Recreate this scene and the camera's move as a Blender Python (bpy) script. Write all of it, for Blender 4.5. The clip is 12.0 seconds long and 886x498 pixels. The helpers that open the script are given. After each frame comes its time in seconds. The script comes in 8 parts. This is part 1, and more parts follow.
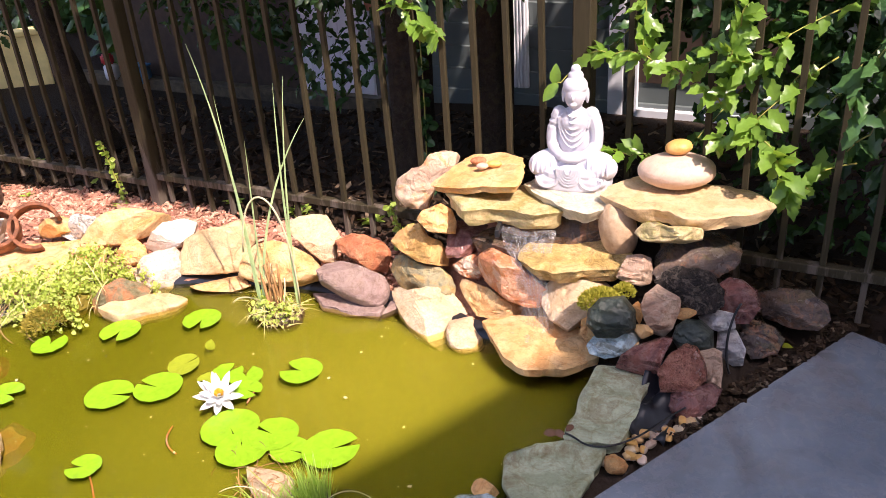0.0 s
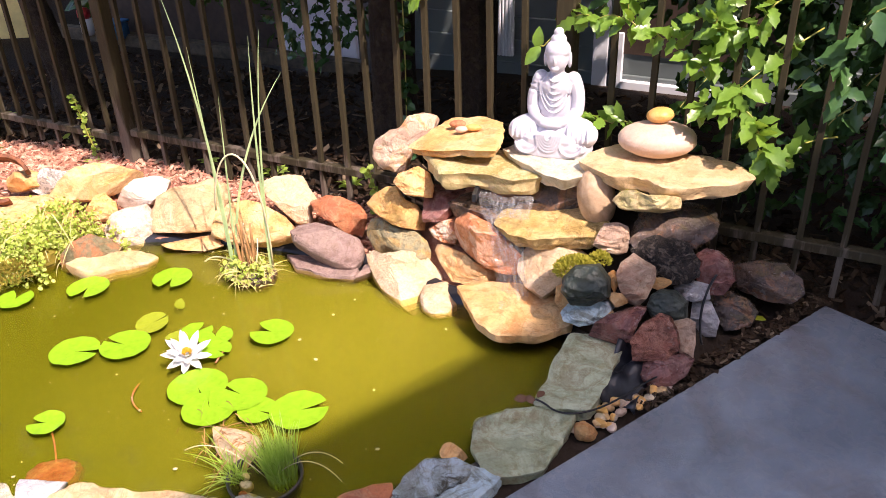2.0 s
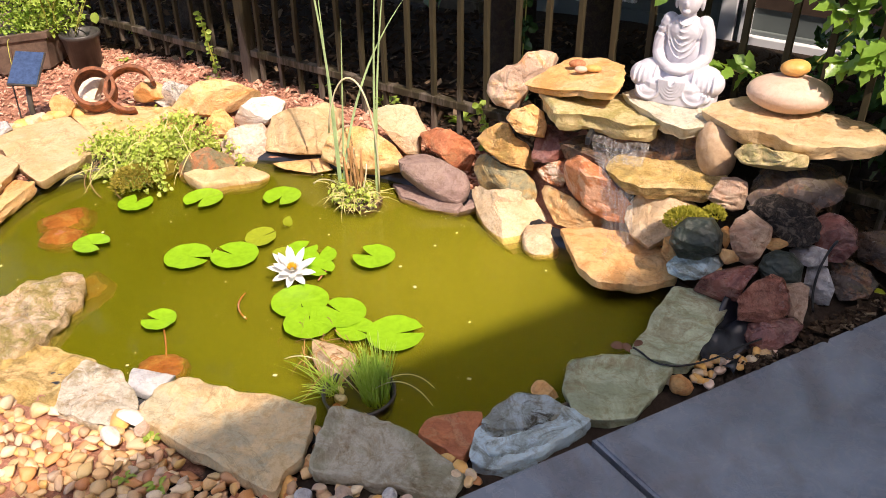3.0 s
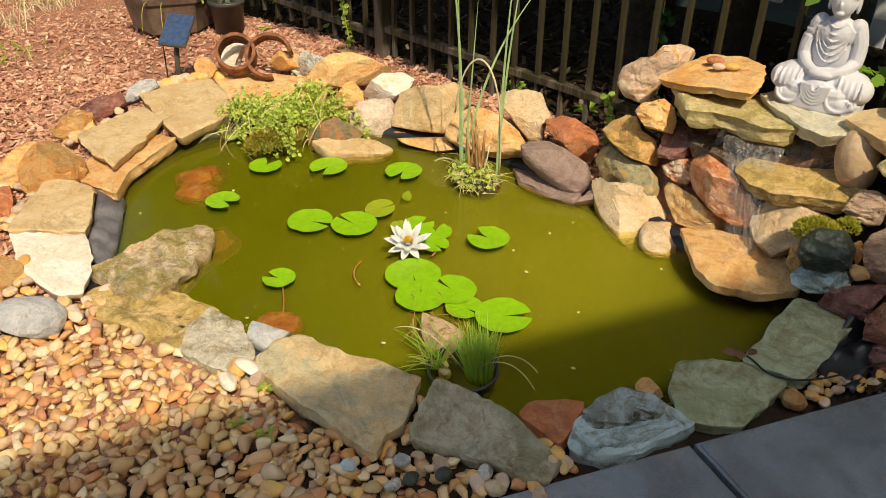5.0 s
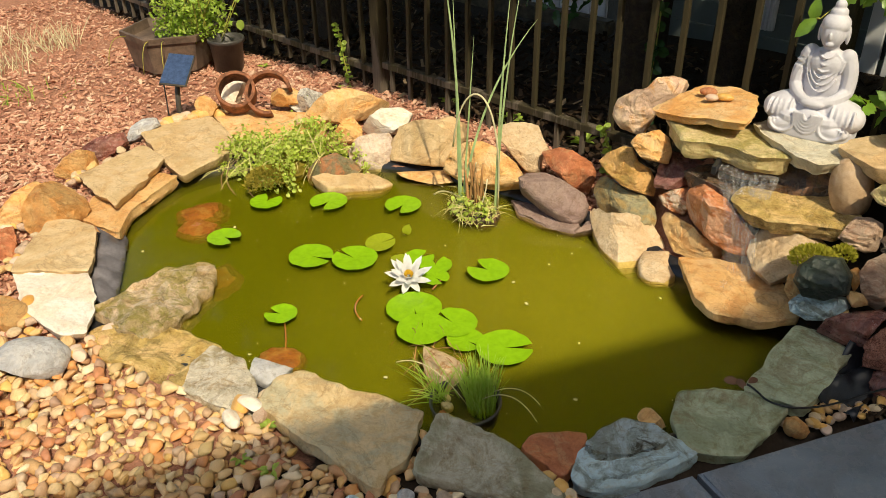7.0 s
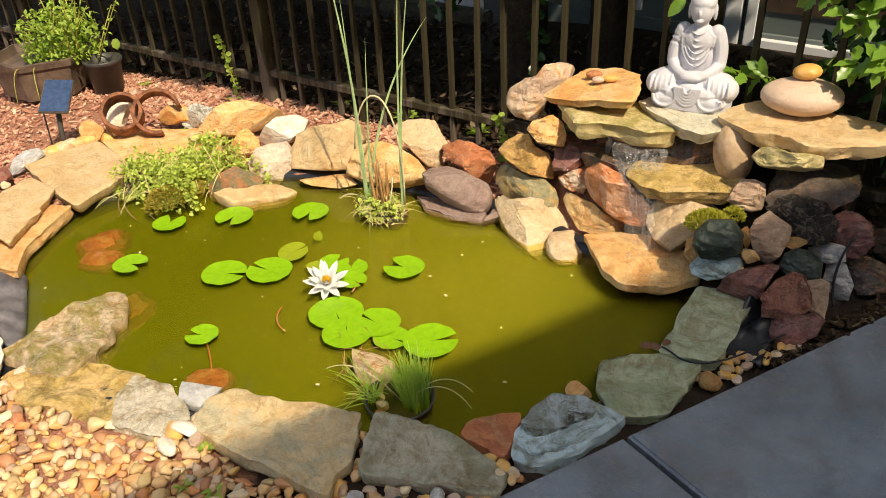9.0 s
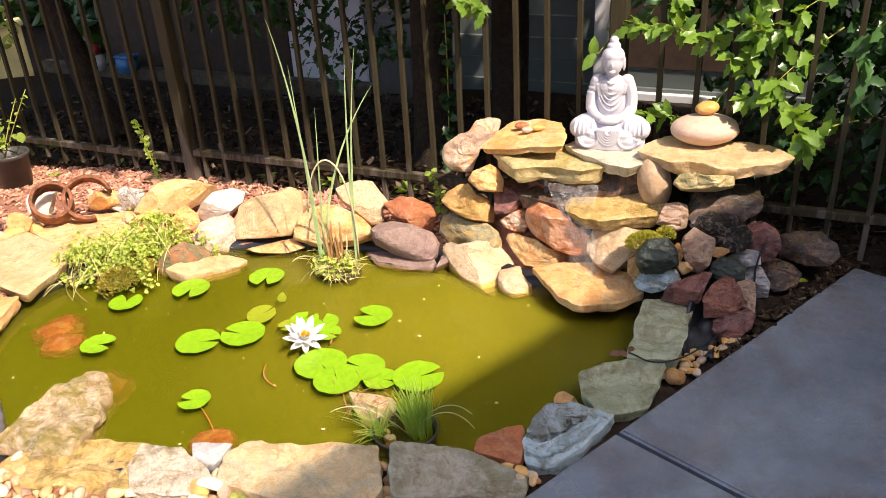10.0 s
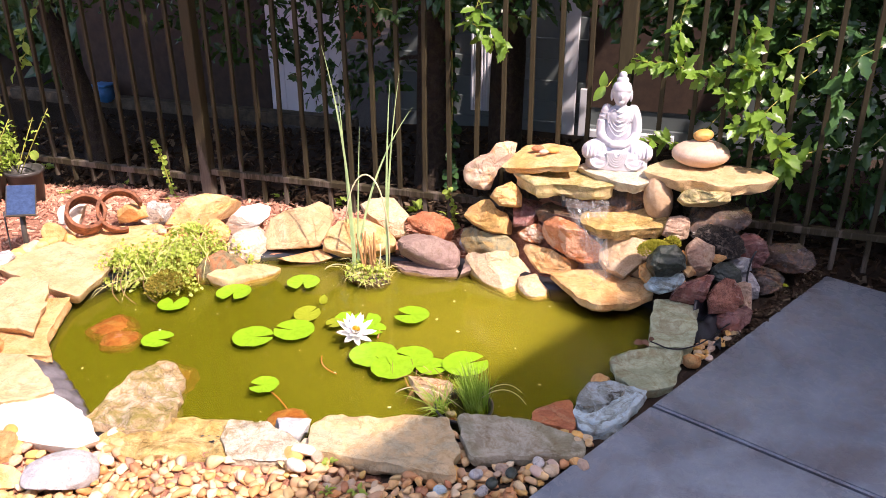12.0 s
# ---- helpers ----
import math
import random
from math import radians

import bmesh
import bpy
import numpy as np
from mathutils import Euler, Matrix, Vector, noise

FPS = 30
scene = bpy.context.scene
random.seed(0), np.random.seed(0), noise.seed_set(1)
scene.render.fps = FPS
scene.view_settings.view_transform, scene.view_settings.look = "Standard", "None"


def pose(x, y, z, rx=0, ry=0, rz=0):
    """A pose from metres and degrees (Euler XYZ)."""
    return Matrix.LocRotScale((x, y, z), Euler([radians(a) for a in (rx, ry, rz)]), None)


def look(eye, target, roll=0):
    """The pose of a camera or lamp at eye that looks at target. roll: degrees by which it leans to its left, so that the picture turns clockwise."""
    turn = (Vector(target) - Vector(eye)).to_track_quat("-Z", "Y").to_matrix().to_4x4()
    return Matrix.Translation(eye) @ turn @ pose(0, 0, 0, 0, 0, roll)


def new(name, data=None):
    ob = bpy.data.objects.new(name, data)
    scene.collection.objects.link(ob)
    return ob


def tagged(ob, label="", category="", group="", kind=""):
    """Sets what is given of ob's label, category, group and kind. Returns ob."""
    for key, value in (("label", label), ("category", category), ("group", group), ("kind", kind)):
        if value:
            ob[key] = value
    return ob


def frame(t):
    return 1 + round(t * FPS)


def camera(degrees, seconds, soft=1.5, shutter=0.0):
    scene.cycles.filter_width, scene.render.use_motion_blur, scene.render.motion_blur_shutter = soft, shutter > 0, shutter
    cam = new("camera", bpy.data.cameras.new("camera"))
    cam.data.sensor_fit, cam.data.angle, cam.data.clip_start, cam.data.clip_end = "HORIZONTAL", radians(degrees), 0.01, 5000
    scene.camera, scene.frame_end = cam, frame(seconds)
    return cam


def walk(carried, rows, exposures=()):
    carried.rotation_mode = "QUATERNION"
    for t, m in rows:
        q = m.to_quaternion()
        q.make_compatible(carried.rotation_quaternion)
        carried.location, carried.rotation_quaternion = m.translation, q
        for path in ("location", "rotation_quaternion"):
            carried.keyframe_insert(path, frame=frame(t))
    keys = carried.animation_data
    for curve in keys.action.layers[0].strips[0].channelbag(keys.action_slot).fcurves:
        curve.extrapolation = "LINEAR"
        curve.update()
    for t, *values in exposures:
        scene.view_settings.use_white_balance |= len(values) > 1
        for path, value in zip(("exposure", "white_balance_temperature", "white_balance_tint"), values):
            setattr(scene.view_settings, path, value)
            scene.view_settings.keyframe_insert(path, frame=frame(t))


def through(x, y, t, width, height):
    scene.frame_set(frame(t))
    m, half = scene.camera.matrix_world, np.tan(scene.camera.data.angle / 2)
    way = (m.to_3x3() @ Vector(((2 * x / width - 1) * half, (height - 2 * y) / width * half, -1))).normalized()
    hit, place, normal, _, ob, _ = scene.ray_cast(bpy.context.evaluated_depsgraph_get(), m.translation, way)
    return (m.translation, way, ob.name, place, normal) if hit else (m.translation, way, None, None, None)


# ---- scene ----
cam = camera(57.3, 12.0, 0.45)
PATH = [
    (0, (2.013, -0.898, 1.258), (0.763, 0.381, 0.362), -4.2),
    (0.5, (2.013, -0.866, 1.254), (0.812, 0.462, 0.361), -4.0),
    (1, (2.016, -0.865, 1.257), (0.838, 0.488, 0.373), -3.5),
    (1.5, (2.014, -0.872, 1.24), (0.837, 0.462, 0.327), -2.8),
    (2, (2.011, -0.877, 1.225), (0.816, 0.407, 0.265), -2.0),
    (2.5, (2.007, -0.901, 1.206), (0.754, 0.282, 0.191), -1.0),
    (3, (1.997, -0.907, 1.194), (0.689, 0.167, 0.129), -0.6),
    (3.5, (2.001, -0.913, 1.2), (0.651, 0.099, 0.125), -0.1),
    (5.5, (1.999, -0.947, 1.191), (0.538, -0.131, 0.096), -0.0),
    (6, (1.999, -0.953, 1.195), (0.524, -0.157, 0.104), -0.3),
    (6.5, (1.998, -0.949, 1.199), (0.509, -0.155, 0.126), -0.5),
    (7, (2.007, -0.941, 1.211), (0.531, -0.07, 0.18), -0.8),
    (7.5, (2.015, -0.932, 1.217), (0.584, 0.07, 0.243), -0.7),
    (7.7, (2.014, -0.935, 1.219), (0.602, 0.099, 0.252), -0.7),
    (9.3, (2.0, -1.038, 1.247), (0.708, 0.07, 0.196), -3.6),
    (9.5, (1.977, -1.117, 1.259), (0.72, 0.069, 0.252), -3.7),
    (10, (1.942, -1.321, 1.265), (0.797, 0.046, 0.36), -3.4),
    (10.5, (1.955, -1.506, 1.27), (0.849, -0.095, 0.385), -3.1),
    (11, (1.88, -1.649, 1.286), (0.8, -0.191, 0.444), -2.9),
    (11.5, (1.844, -1.739, 1.284), (0.804, -0.239, 0.468), -1.5),
    (12, (1.84, -1.761, 1.283), (0.819, -0.245, 0.471), -0.3),
]
EXPOSURES = [(0.0, 1.08, 6300, 26), (2.0, 1.08, 6350, 27), (3.0, 0.74, 6650, 19), (3.6, 0.48, 6900, 11), (5.4, 0.14, 7200, 2), (6.5, 0.15, 7200, 2), (7.5, 0.24, 7300, 2), (9.4, 0.55, 7100, 9), (10.2, 0.93, 6600, 20), (12.0, 1.04, 6350, 28)]
walk(cam, [(t, look(eye, target, roll)) for t, eye, target, roll in PATH], EXPOSURES)

# ---- daylight ----
SUN_FROM = Vector((0.617, -0.121, 0.777)).normalized()
world = bpy.data.worlds.new("garden_sky")
scene.world = world
world.use_nodes = True
wn = world.node_tree
for n in list(wn.nodes):
    wn.nodes.remove(n)
w_out = wn.nodes.new("ShaderNodeOutputWorld")
w_bg = wn.nodes.new("ShaderNodeBackground")
w_sky = wn.nodes.new("ShaderNodeTexSky")
w_sky.sky_type = "NISHITA"
w_sky.sun_disc = False
w_sky.sun_elevation = radians(51)
w_sky.sun_rotation = radians(101)
w_sky.dust_density = 3.0
w_sky.ozone_density = 0.6
w_bg.inputs["Strength"].default_value = 0.158
wn.links.new(w_sky.outputs[0], w_bg.inputs["Color"])
wn.links.new(w_bg.outputs[0], w_out.inputs["Surface"])

sun_data = bpy.data.lights.new("sun", "SUN")
sun_data.energy = 3.9
sun_data.angle = radians(0.55)
sun_data.color = (1.0, 0.88, 0.72)
sun = new("sun", sun_data)
sun.matrix_world = look(SUN_FROM * 20, (0, 0, 0))

# ---- materials ----
class Nodes:
    """A small wrapper to wire a node material."""

    def __init__(self, name):
        self.mat = bpy.data.materials.new(name)
        self.mat.use_nodes = True
        self.t = self.mat.node_tree
        for n in list(self.t.nodes):
            self.t.nodes.remove(n)
        self.out = self.t.nodes.new("ShaderNodeOutputMaterial")

    def add(self, kind, **values):
        n = self.t.nodes.new(kind)
        for k, v in values.items():
            n.inputs[k.replace("_", " ")].default_value = v
        return n

    def link(self, a, b):
        self.t.links.new(a, b)

    def coords(self, scale=(1, 1, 1), spread=13.0):
        tc = self.add("ShaderNodeTexCoord")
        info = self.add("ShaderNodeObjectInfo")
        mul = self.add("ShaderNodeMath")
        mul.operation = "MULTIPLY"
        mul.inputs[1].default_value = spread
        self.link(info.outputs["Random"], mul.inputs[0])
        addv = self.add("ShaderNodeVectorMath")
        addv.operation = "ADD"
        self.link(tc.outputs["Object"], addv.inputs[0])
        self.link(mul.outputs[0], addv.inputs[1])
        mp = self.add("ShaderNodeMapping")
        mp.inputs["Scale"].default_value = scale
        self.link(addv.outputs[0], mp.inputs["Vector"])
        return mp.outputs[0]

    def noise(self, vec, scale, detail=6.0, rough=0.6, distort=0.0):
        n = self.add("ShaderNodeTexNoise", Scale=scale, Detail=detail, Roughness=rough, Distortion=distort)
        self.link(vec, n.inputs["Vector"])
        return n.outputs["Fac"]

    def ramp(self, fac, stops):
        r = self.add("ShaderNodeValToRGB")
        el = r.color_ramp.elements
        while len(el) < len(stops):
            el.new(0.5)
        for e, (p, c) in zip(el, stops):
            e.position = p
            e.color = c if len(c) == 4 else (*c, 1)
        self.link(fac, r.inputs["Fac"])
        return r.outputs["Color"]

    def mix(self, fac, a, b, mode="MIX"):
        m = self.add("ShaderNodeMix")
        m.data_type = "RGBA"
        m.blend_type = mode
        for sock, v in ((m.inputs[0], fac), (m.inputs[6], a), (m.inputs[7], b)):
            if isinstance(v, bpy.types.NodeSocket):
                self.link(v, sock)
            else:
                sock.default_value = v
        return m.outputs[2]

    def bump(self, height, strength, distance, normal=None):
        b = self.add("ShaderNodeBump", Strength=strength, Distance=distance)
        self.link(height, b.inputs["Height"])
        if normal is not None:
            self.link(normal, b.inputs["Normal"])
        return b.outputs["Normal"]

    def principled(self, color, rough, normal=None, **kw):
        p = self.add("ShaderNodeBsdfPrincipled", **kw)
        for sock, v in ((p.inputs["Base Color"], color), (p.inputs["Roughness"], rough)):
            if isinstance(v, bpy.types.NodeSocket):
                self.link(v, sock)
            else:
                sock.default_value = v
        if normal is not None:
            self.link(normal, p.inputs["Normal"])
        return p.outputs[0]

    def finish(self, shader):
        self.link(shader, self.out.inputs["Surface"])
        return self.mat


def g4(v):
    return (v, v, v, 1)


def stone_mat(name, a, b, c, scale=9.0, rough=0.75, strata=0.0, relief=1.0, speck=0.35, moss=0.0, wet=0.0, stain=0.55, crack=0.3, grain=0.32):
    """Natural stone: two body colours in patches, a third in stains, worn pale arrises, dark seams and pits, optional bedding, moss and wetness."""
    n = Nodes(name)
    v = n.coords()
    big = n.noise(v, scale, 7.0, 0.66, 1.2)
    col = n.mix(n.ramp(big, [(0.43, g4(0)), (0.55, g4(1))]), a, b)
    if strata:
        lay = n.noise(n.coords((1.6, 1.6, 22.0)), 3.0, 5.0, 0.6, 0.5)
        col = n.mix(n.ramp(lay, [(0.45, g4(0)), (0.56, g4(strata))]), col, c)
    stainy = n.noise(v, scale * 1.3, 9.0, 0.7, 2.0)
    col = n.mix(n.ramp(stainy, [(0.50, g4(0)), (0.59, g4(min(1.0, speck * 1.9)))]), col, c)
    pale = n.noise(v, scale * 2.4, 8.0, 0.72, 1.2)
    col = n.mix(n.ramp(pale, [(0.55, g4(0)), (0.66, g4(0.45))]), col, tuple(min(0.86, x * 1.18 + 0.03) for x in a[:3]) + (1,))
    mid = n.noise(v, scale * 3.7, 10.0, 0.74, 0.8)
    col = n.mix(n.ramp(mid, [(0.50, g4(0)), (0.64, g4(min(1.0, stain * 1.25)))]), col, (0.70, 0.58, 0.44, 1), "MULTIPLY")
    seam = n.noise(v, scale * 0.9, 5.0, 0.6, 1.6)
    line = n.ramp(seam, [(0.478, g4(0)), (0.50, g4(crack)), (0.515, g4(0))])
    col = n.mix(line, col, (0.30, 0.22, 0.16, 1), "MULTIPLY")
    fine = n.noise(v, 85.0, 6.0, 0.78)
    col = n.mix(n.ramp(fine, [(0.36, g4(grain)), (0.52, g4(0.0))]), col, (0.58, 0.49, 0.40, 1), "MULTIPLY")
    geo = n.add("ShaderNodeNewGeometry")
    worn = n.ramp(geo.outputs["Pointiness"], [(0.52, g4(0)), (0.60, g4(0.35))])
    col = n.mix(worn, col, tuple(min(0.86, x * 1.2 + 0.05) for x in a[:3]) + (1,))
    pit = n.noise(v, 46.0, 8.0, 0.72)
    rgh = rough
    if moss:
        sep = n.add("ShaderNodeSeparateXYZ")
        n.link(geo.outputs["Normal"], sep.inputs[0])
        mm = n.add("ShaderNodeMath")
        mm.operation = "MULTIPLY_ADD"
        n.link(sep.outputs["Z"], mm.inputs[0])
        mm.inputs[1].default_value = 0.12
        n.link(n.noise(v, 14.0, 7.0, 0.75, 0.6), mm.inputs[2])
        mask = n.ramp(mm.outputs[0], [(0.58, g4(0)), (0.68, g4(moss))])
        col = n.mix(mask, col, n.mix(fine, (0.13, 0.12, 0.015, 1), (0.36, 0.31, 0.05, 1)))
    if wet:
        rgh = n.ramp(n.noise(v, 12.0, 4.0), [(0.4, g4(0.10)), (0.65, g4(max(0.15, rough - wet)))])
    nor = n.bump(n.noise(v, scale * 2.0, 8.0, 0.68, 0.8), 0.85 * relief, 0.013)
    nor = n.bump(pit, 0.8 * relief, 0.006, nor)
    nor = n.bump(fine, 0.45 * relief, 0.003, nor)
    return n.finish(n.principled(col, rgh, nor, Specular_IOR_Level=0.35 if not wet else 0.6))


def plain_mat(name, color, rough=0.5, metal=0.0, var=0.25, scale=18.0, bump=0.2, **kw):
    """Worn plain surface with two scales of variation."""
    n = Nodes(name)
    v = n.coords()
    big, fine = n.noise(v, scale, 5.0, 0.6), n.noise(v, scale * 9, 4.0, 0.7)
    dark = tuple(x * (1 - var) for x in color[:3]) + (1,)
    lite = tuple(min(1, x * (1 + var)) for x in color[:3]) + (1,)
    col = n.mix(n.ramp(big, [(0.35, g4(0)), (0.65, g4(1))]), dark, lite)
    col = n.mix(n.ramp(fine, [(0.45, g4(0.0)), (0.75, g4(0.35))]), col, dark)
    nor = n.bump(fine, bump, 0.002, n.bump(big, bump, 0.004))
    return n.finish(n.principled(col, rough, nor, Metallic=metal, **kw))


def leaf_mat(name, a, b, rough=0.4, through=0.35, spec=0.5, glow=(0.35, 0.5, 0.02, 1)):
    """Leaves: colour varied leaf by leaf, with light coming through."""
    n = Nodes(name)
    geo = n.add("ShaderNodeNewGeometry")
    v = n.coords()
    col = n.mix(geo.outputs["Random Per Island"], a, b)
    col = n.mix(n.ramp(n.noise(v, 60.0, 3.0), [(0.4, g4(0)), (0.8, g4(0.35))]), col, (a[0] * 0.5, a[1] * 0.5, a[2] * 0.5, 1))
    p = n.principled(col, rough, n.bump(n.noise(v, 90.0), 0.25, 0.002), Specular_IOR_Level=spec)
    tr = n.add("ShaderNodeBsdfTranslucent")
    n.link(n.mix(0.5, col, glow) if glow else col, tr.inputs["Color"])
    m = n.add("ShaderNodeMixShader")
    m.inputs[0].default_value = through
    n.link(p, m.inputs[1])
    n.link(tr.outputs[0], m.inputs[2])
    return n.finish(m.outputs[0])


def island_mat(name, stops, rough=0.6, fleck=0.3, spec=0.4, bump=0.3, by="island", wet=0.0):
    """Loose pieces (pebbles, chips): each takes its own colour from a range."""
    n = Nodes(name)
    if by == "island":
        rnd = n.add("ShaderNodeNewGeometry").outputs["Random Per Island"]
    else:
        rnd = n.add("ShaderNodeObjectInfo").outputs["Random"]
    v = n.coords()
    col = n.ramp(rnd, stops)
    fine = n.noise(v, 95.0, 5.0, 0.65, 0.5)
    col = n.mix(n.ramp(fine, [(0.45, g4(0)), (0.72, g4(fleck))]), col, (0.12, 0.07, 0.04, 1))
    nor = n.bump(fine, bump, 0.003)
    return n.finish(n.principled(col, rough, nor, Specular_IOR_Level=spec))


M_CREAM = stone_mat("cream_stone", (0.70, 0.55, 0.37, 1), (0.64, 0.47, 0.29, 1), (0.60, 0.38, 0.19, 1), speck=0.2, stain=0.3)
M_WHITE = stone_mat("white_quartz", (0.80, 0.74, 0.66, 1), (0.78, 0.67, 0.54, 1), (0.66, 0.46, 0.30, 1), scale=5, speck=0.15, stain=0.1, crack=0.15, relief=0.6)
M_PINKWHITE = stone_mat("pinkish_white_stone", (0.72, 0.60, 0.50, 1), (0.60, 0.48, 0.40, 1), (0.62, 0.42, 0.26, 1), speck=0.35, stain=0.35)
M_QUARTZ = stone_mat("quartz_purple_stone", (0.80, 0.60, 0.42, 1), (0.70, 0.50, 0.38, 1), (0.72, 0.40, 0.16, 1), scale=6, speck=0.4, stain=0.35)
M_ORANGE = stone_mat("orange_sandstone", (0.84, 0.48, 0.18, 1), (0.82, 0.57, 0.30, 1), (0.70, 0.32, 0.10, 1), scale=7, strata=0.2, stain=0.3)
M_RUSTROCK = stone_mat("orange_ironstone", (0.76, 0.37, 0.12, 1), (0.74, 0.45, 0.19, 1), (0.52, 0.21, 0.07, 1), scale=9, relief=2.2, stain=0.3, speck=0.25)
M_TAN = stone_mat("tan_sandstone", (0.74, 0.50, 0.25, 1), (0.72, 0.44, 0.18, 1), (0.60, 0.28, 0.09, 1), scale=6, strata=0.25, stain=0.3)
M_TANMOSS = stone_mat("tan_mossy_stone", (0.72, 0.58, 0.32, 1), (0.62, 0.50, 0.25, 1), (0.42, 0.37, 0.15, 1), strata=0.3, moss=0.6, stain=0.4)
M_ORANGEMOSS = stone_mat("orange_mossy_stone", (0.76, 0.44, 0.15, 1), (0.68, 0.41, 0.17, 1), (0.46, 0.26, 0.08, 1), moss=0.35, stain=0.4)
M_OLIVE = stone_mat("olive_grey_stone", (0.40, 0.36, 0.21, 1), (0.56, 0.38, 0.15, 1), (0.26, 0.25, 0.17, 1), relief=1.3, speck=0.4)
M_RED = stone_mat("rust_red_stone", (0.58, 0.21, 0.09, 1), (0.46, 0.16, 0.075, 1), (0.56, 0.33, 0.18, 1), speck=0.25, stain=0.4)
M_REDWET = stone_mat("wet_red_stone", (0.66, 0.27, 0.12, 1), (0.56, 0.19, 0.08, 1), (0.76, 0.50, 0.36, 1), wet=0.5, rough=0.5, speck=0.35, stain=0.3)
M_REDWHITE = stone_mat("red_and_white_stone", (0.58, 0.20, 0.09, 1), (0.62, 0.28, 0.14, 1), (0.80, 0.66, 0.52, 1), speck=0.5, stain=0.25, wet=0.3, rough=0.55)
M_REDGREEN = stone_mat("red_green_stone", (0.46, 0.20, 0.09, 1), (0.22, 0.20, 0.11, 1), (0.20, 0.19, 0.12, 1), speck=0.4, stain=0.4)
M_PURPLE = stone_mat("purple_brown_stone", (0.30, 0.205, 0.185, 1), (0.24, 0.16, 0.14, 1), (0.34, 0.25, 0.21, 1), strata=0.5, relief=0.7, stain=0.35)
M_DKPURPLE = stone_mat("dark_purple_stone", (0.30, 0.115, 0.09, 1), (0.18, 0.070, 0.062, 1), (0.36, 0.22, 0.18, 1), speck=0.2, wet=0.3, rough=0.6)
M_PINK = stone_mat("grainy_pink_stone", (0.50, 0.22, 0.15, 1), (0.38, 0.145, 0.10, 1), (0.26, 0.11, 0.08, 1), relief=2.2, scale=14, wet=0.3, rough=0.6)
M_LAVA = stone_mat("dark_lava_rock", (0.060, 0.048, 0.042, 1), (0.020, 0.018, 0.018, 1), (0.40, 0.34, 0.28, 1), scale=26, relief=3.5, speck=0.3, stain=0.8)
M_DARKGREEN = stone_mat("dark_green_stone", (0.040, 0.054, 0.044, 1), (0.030, 0.040, 0.034, 1), (0.07, 0.085, 0.07, 1), relief=0.4, rough=0.45)
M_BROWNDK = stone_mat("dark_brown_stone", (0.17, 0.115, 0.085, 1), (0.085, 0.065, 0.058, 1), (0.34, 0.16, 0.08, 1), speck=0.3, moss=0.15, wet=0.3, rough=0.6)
M_GREYTAN = stone_mat("grey_tan_stone", (0.60, 0.45, 0.33, 1), (0.52, 0.37, 0.27, 1), (0.46, 0.25, 0.16, 1), relief=1.2, stain=0.4)
M_GREY = stone_mat("grey_stone", (0.54, 0.54, 0.56, 1), (0.42, 0.42, 0.44, 1), (0.62, 0.60, 0.58, 1), strata=0.2, stain=0.3)
M_SPECKLE = stone_mat("speckled_granite", (0.80, 0.76, 0.70, 1), (0.66, 0.62, 0.57, 1), (0.10, 0.095, 0.095, 1), scale=26, relief=1.2, speck=0.3, stain=0.3)
M_BLUE = stone_mat("blue_grey_slate", (0.60, 0.76, 0.81, 1), (0.50, 0.64, 0.69, 1), (0.14, 0.14, 0.085, 1), scale=5.5, speck=0.35, stain=0.5, crack=0.3, relief=1.3)
M_SLATE = stone_mat("green_grey_flagstone", (0.54, 0.60, 0.41, 1), (0.38, 0.42, 0.26, 1), (0.28, 0.19, 0.09, 1), scale=6, speck=0.26, stain=0.6, relief=1.4, crack=0.15)
M_SLATEGREY = stone_mat("pale_grey_flagstone", (0.52, 0.49, 0.38, 1), (0.34, 0.32, 0.21, 1), (0.24, 0.18, 0.10, 1), scale=6, speck=0.25, stain=0.7, relief=1.3, crack=0.15)
M_BLUEDK = stone_mat("stained_blue_slate", (0.52, 0.62, 0.65, 1), (0.30, 0.34, 0.31, 1), (0.07, 0.065, 0.04, 1), scale=9, speck=0.5, stain=0.8, relief=1.5)
M_FLAG = stone_mat("buff_flagstone", (0.65, 0.49, 0.29, 1), (0.57, 0.41, 0.22, 1), (0.58, 0.36, 0.16, 1), scale=4, speck=0.25, strata=0.25, stain=0.3, relief=0.8)
M_FLAGGREY = stone_mat("buff_grey_flagstone", (0.66, 0.50, 0.28, 1), (0.50, 0.44, 0.29, 1), (0.50, 0.31, 0.13, 1), scale=6, speck=0.3, stain=0.45, relief=0.8)
M_PALESLAB = stone_mat("pale_grey_slab", (0.72, 0.65, 0.50, 1), (0.60, 0.57, 0.46, 1), (0.48, 0.43, 0.30, 1), scale=6, speck=0.25, stain=0.4)
M_WETFLAG = stone_mat("wet_brown_flagstone", (0.80, 0.55, 0.24, 1), (0.62, 0.43, 0.14, 1), (0.30, 0.22, 0.08, 1), scale=8, wet=0.35, rough=0.6, stain=0.5, speck=0.35, relief=1.5)
M_WETMOSS = stone_mat("wet_mossy_stone", (0.74, 0.53, 0.33, 1), (0.46, 0.34, 0.16, 1), (0.64, 0.58, 0.50, 1), scale=7, wet=0.4, rough=0.6, moss=0.7, stain=0.6, relief=1.6, speck=0.2)
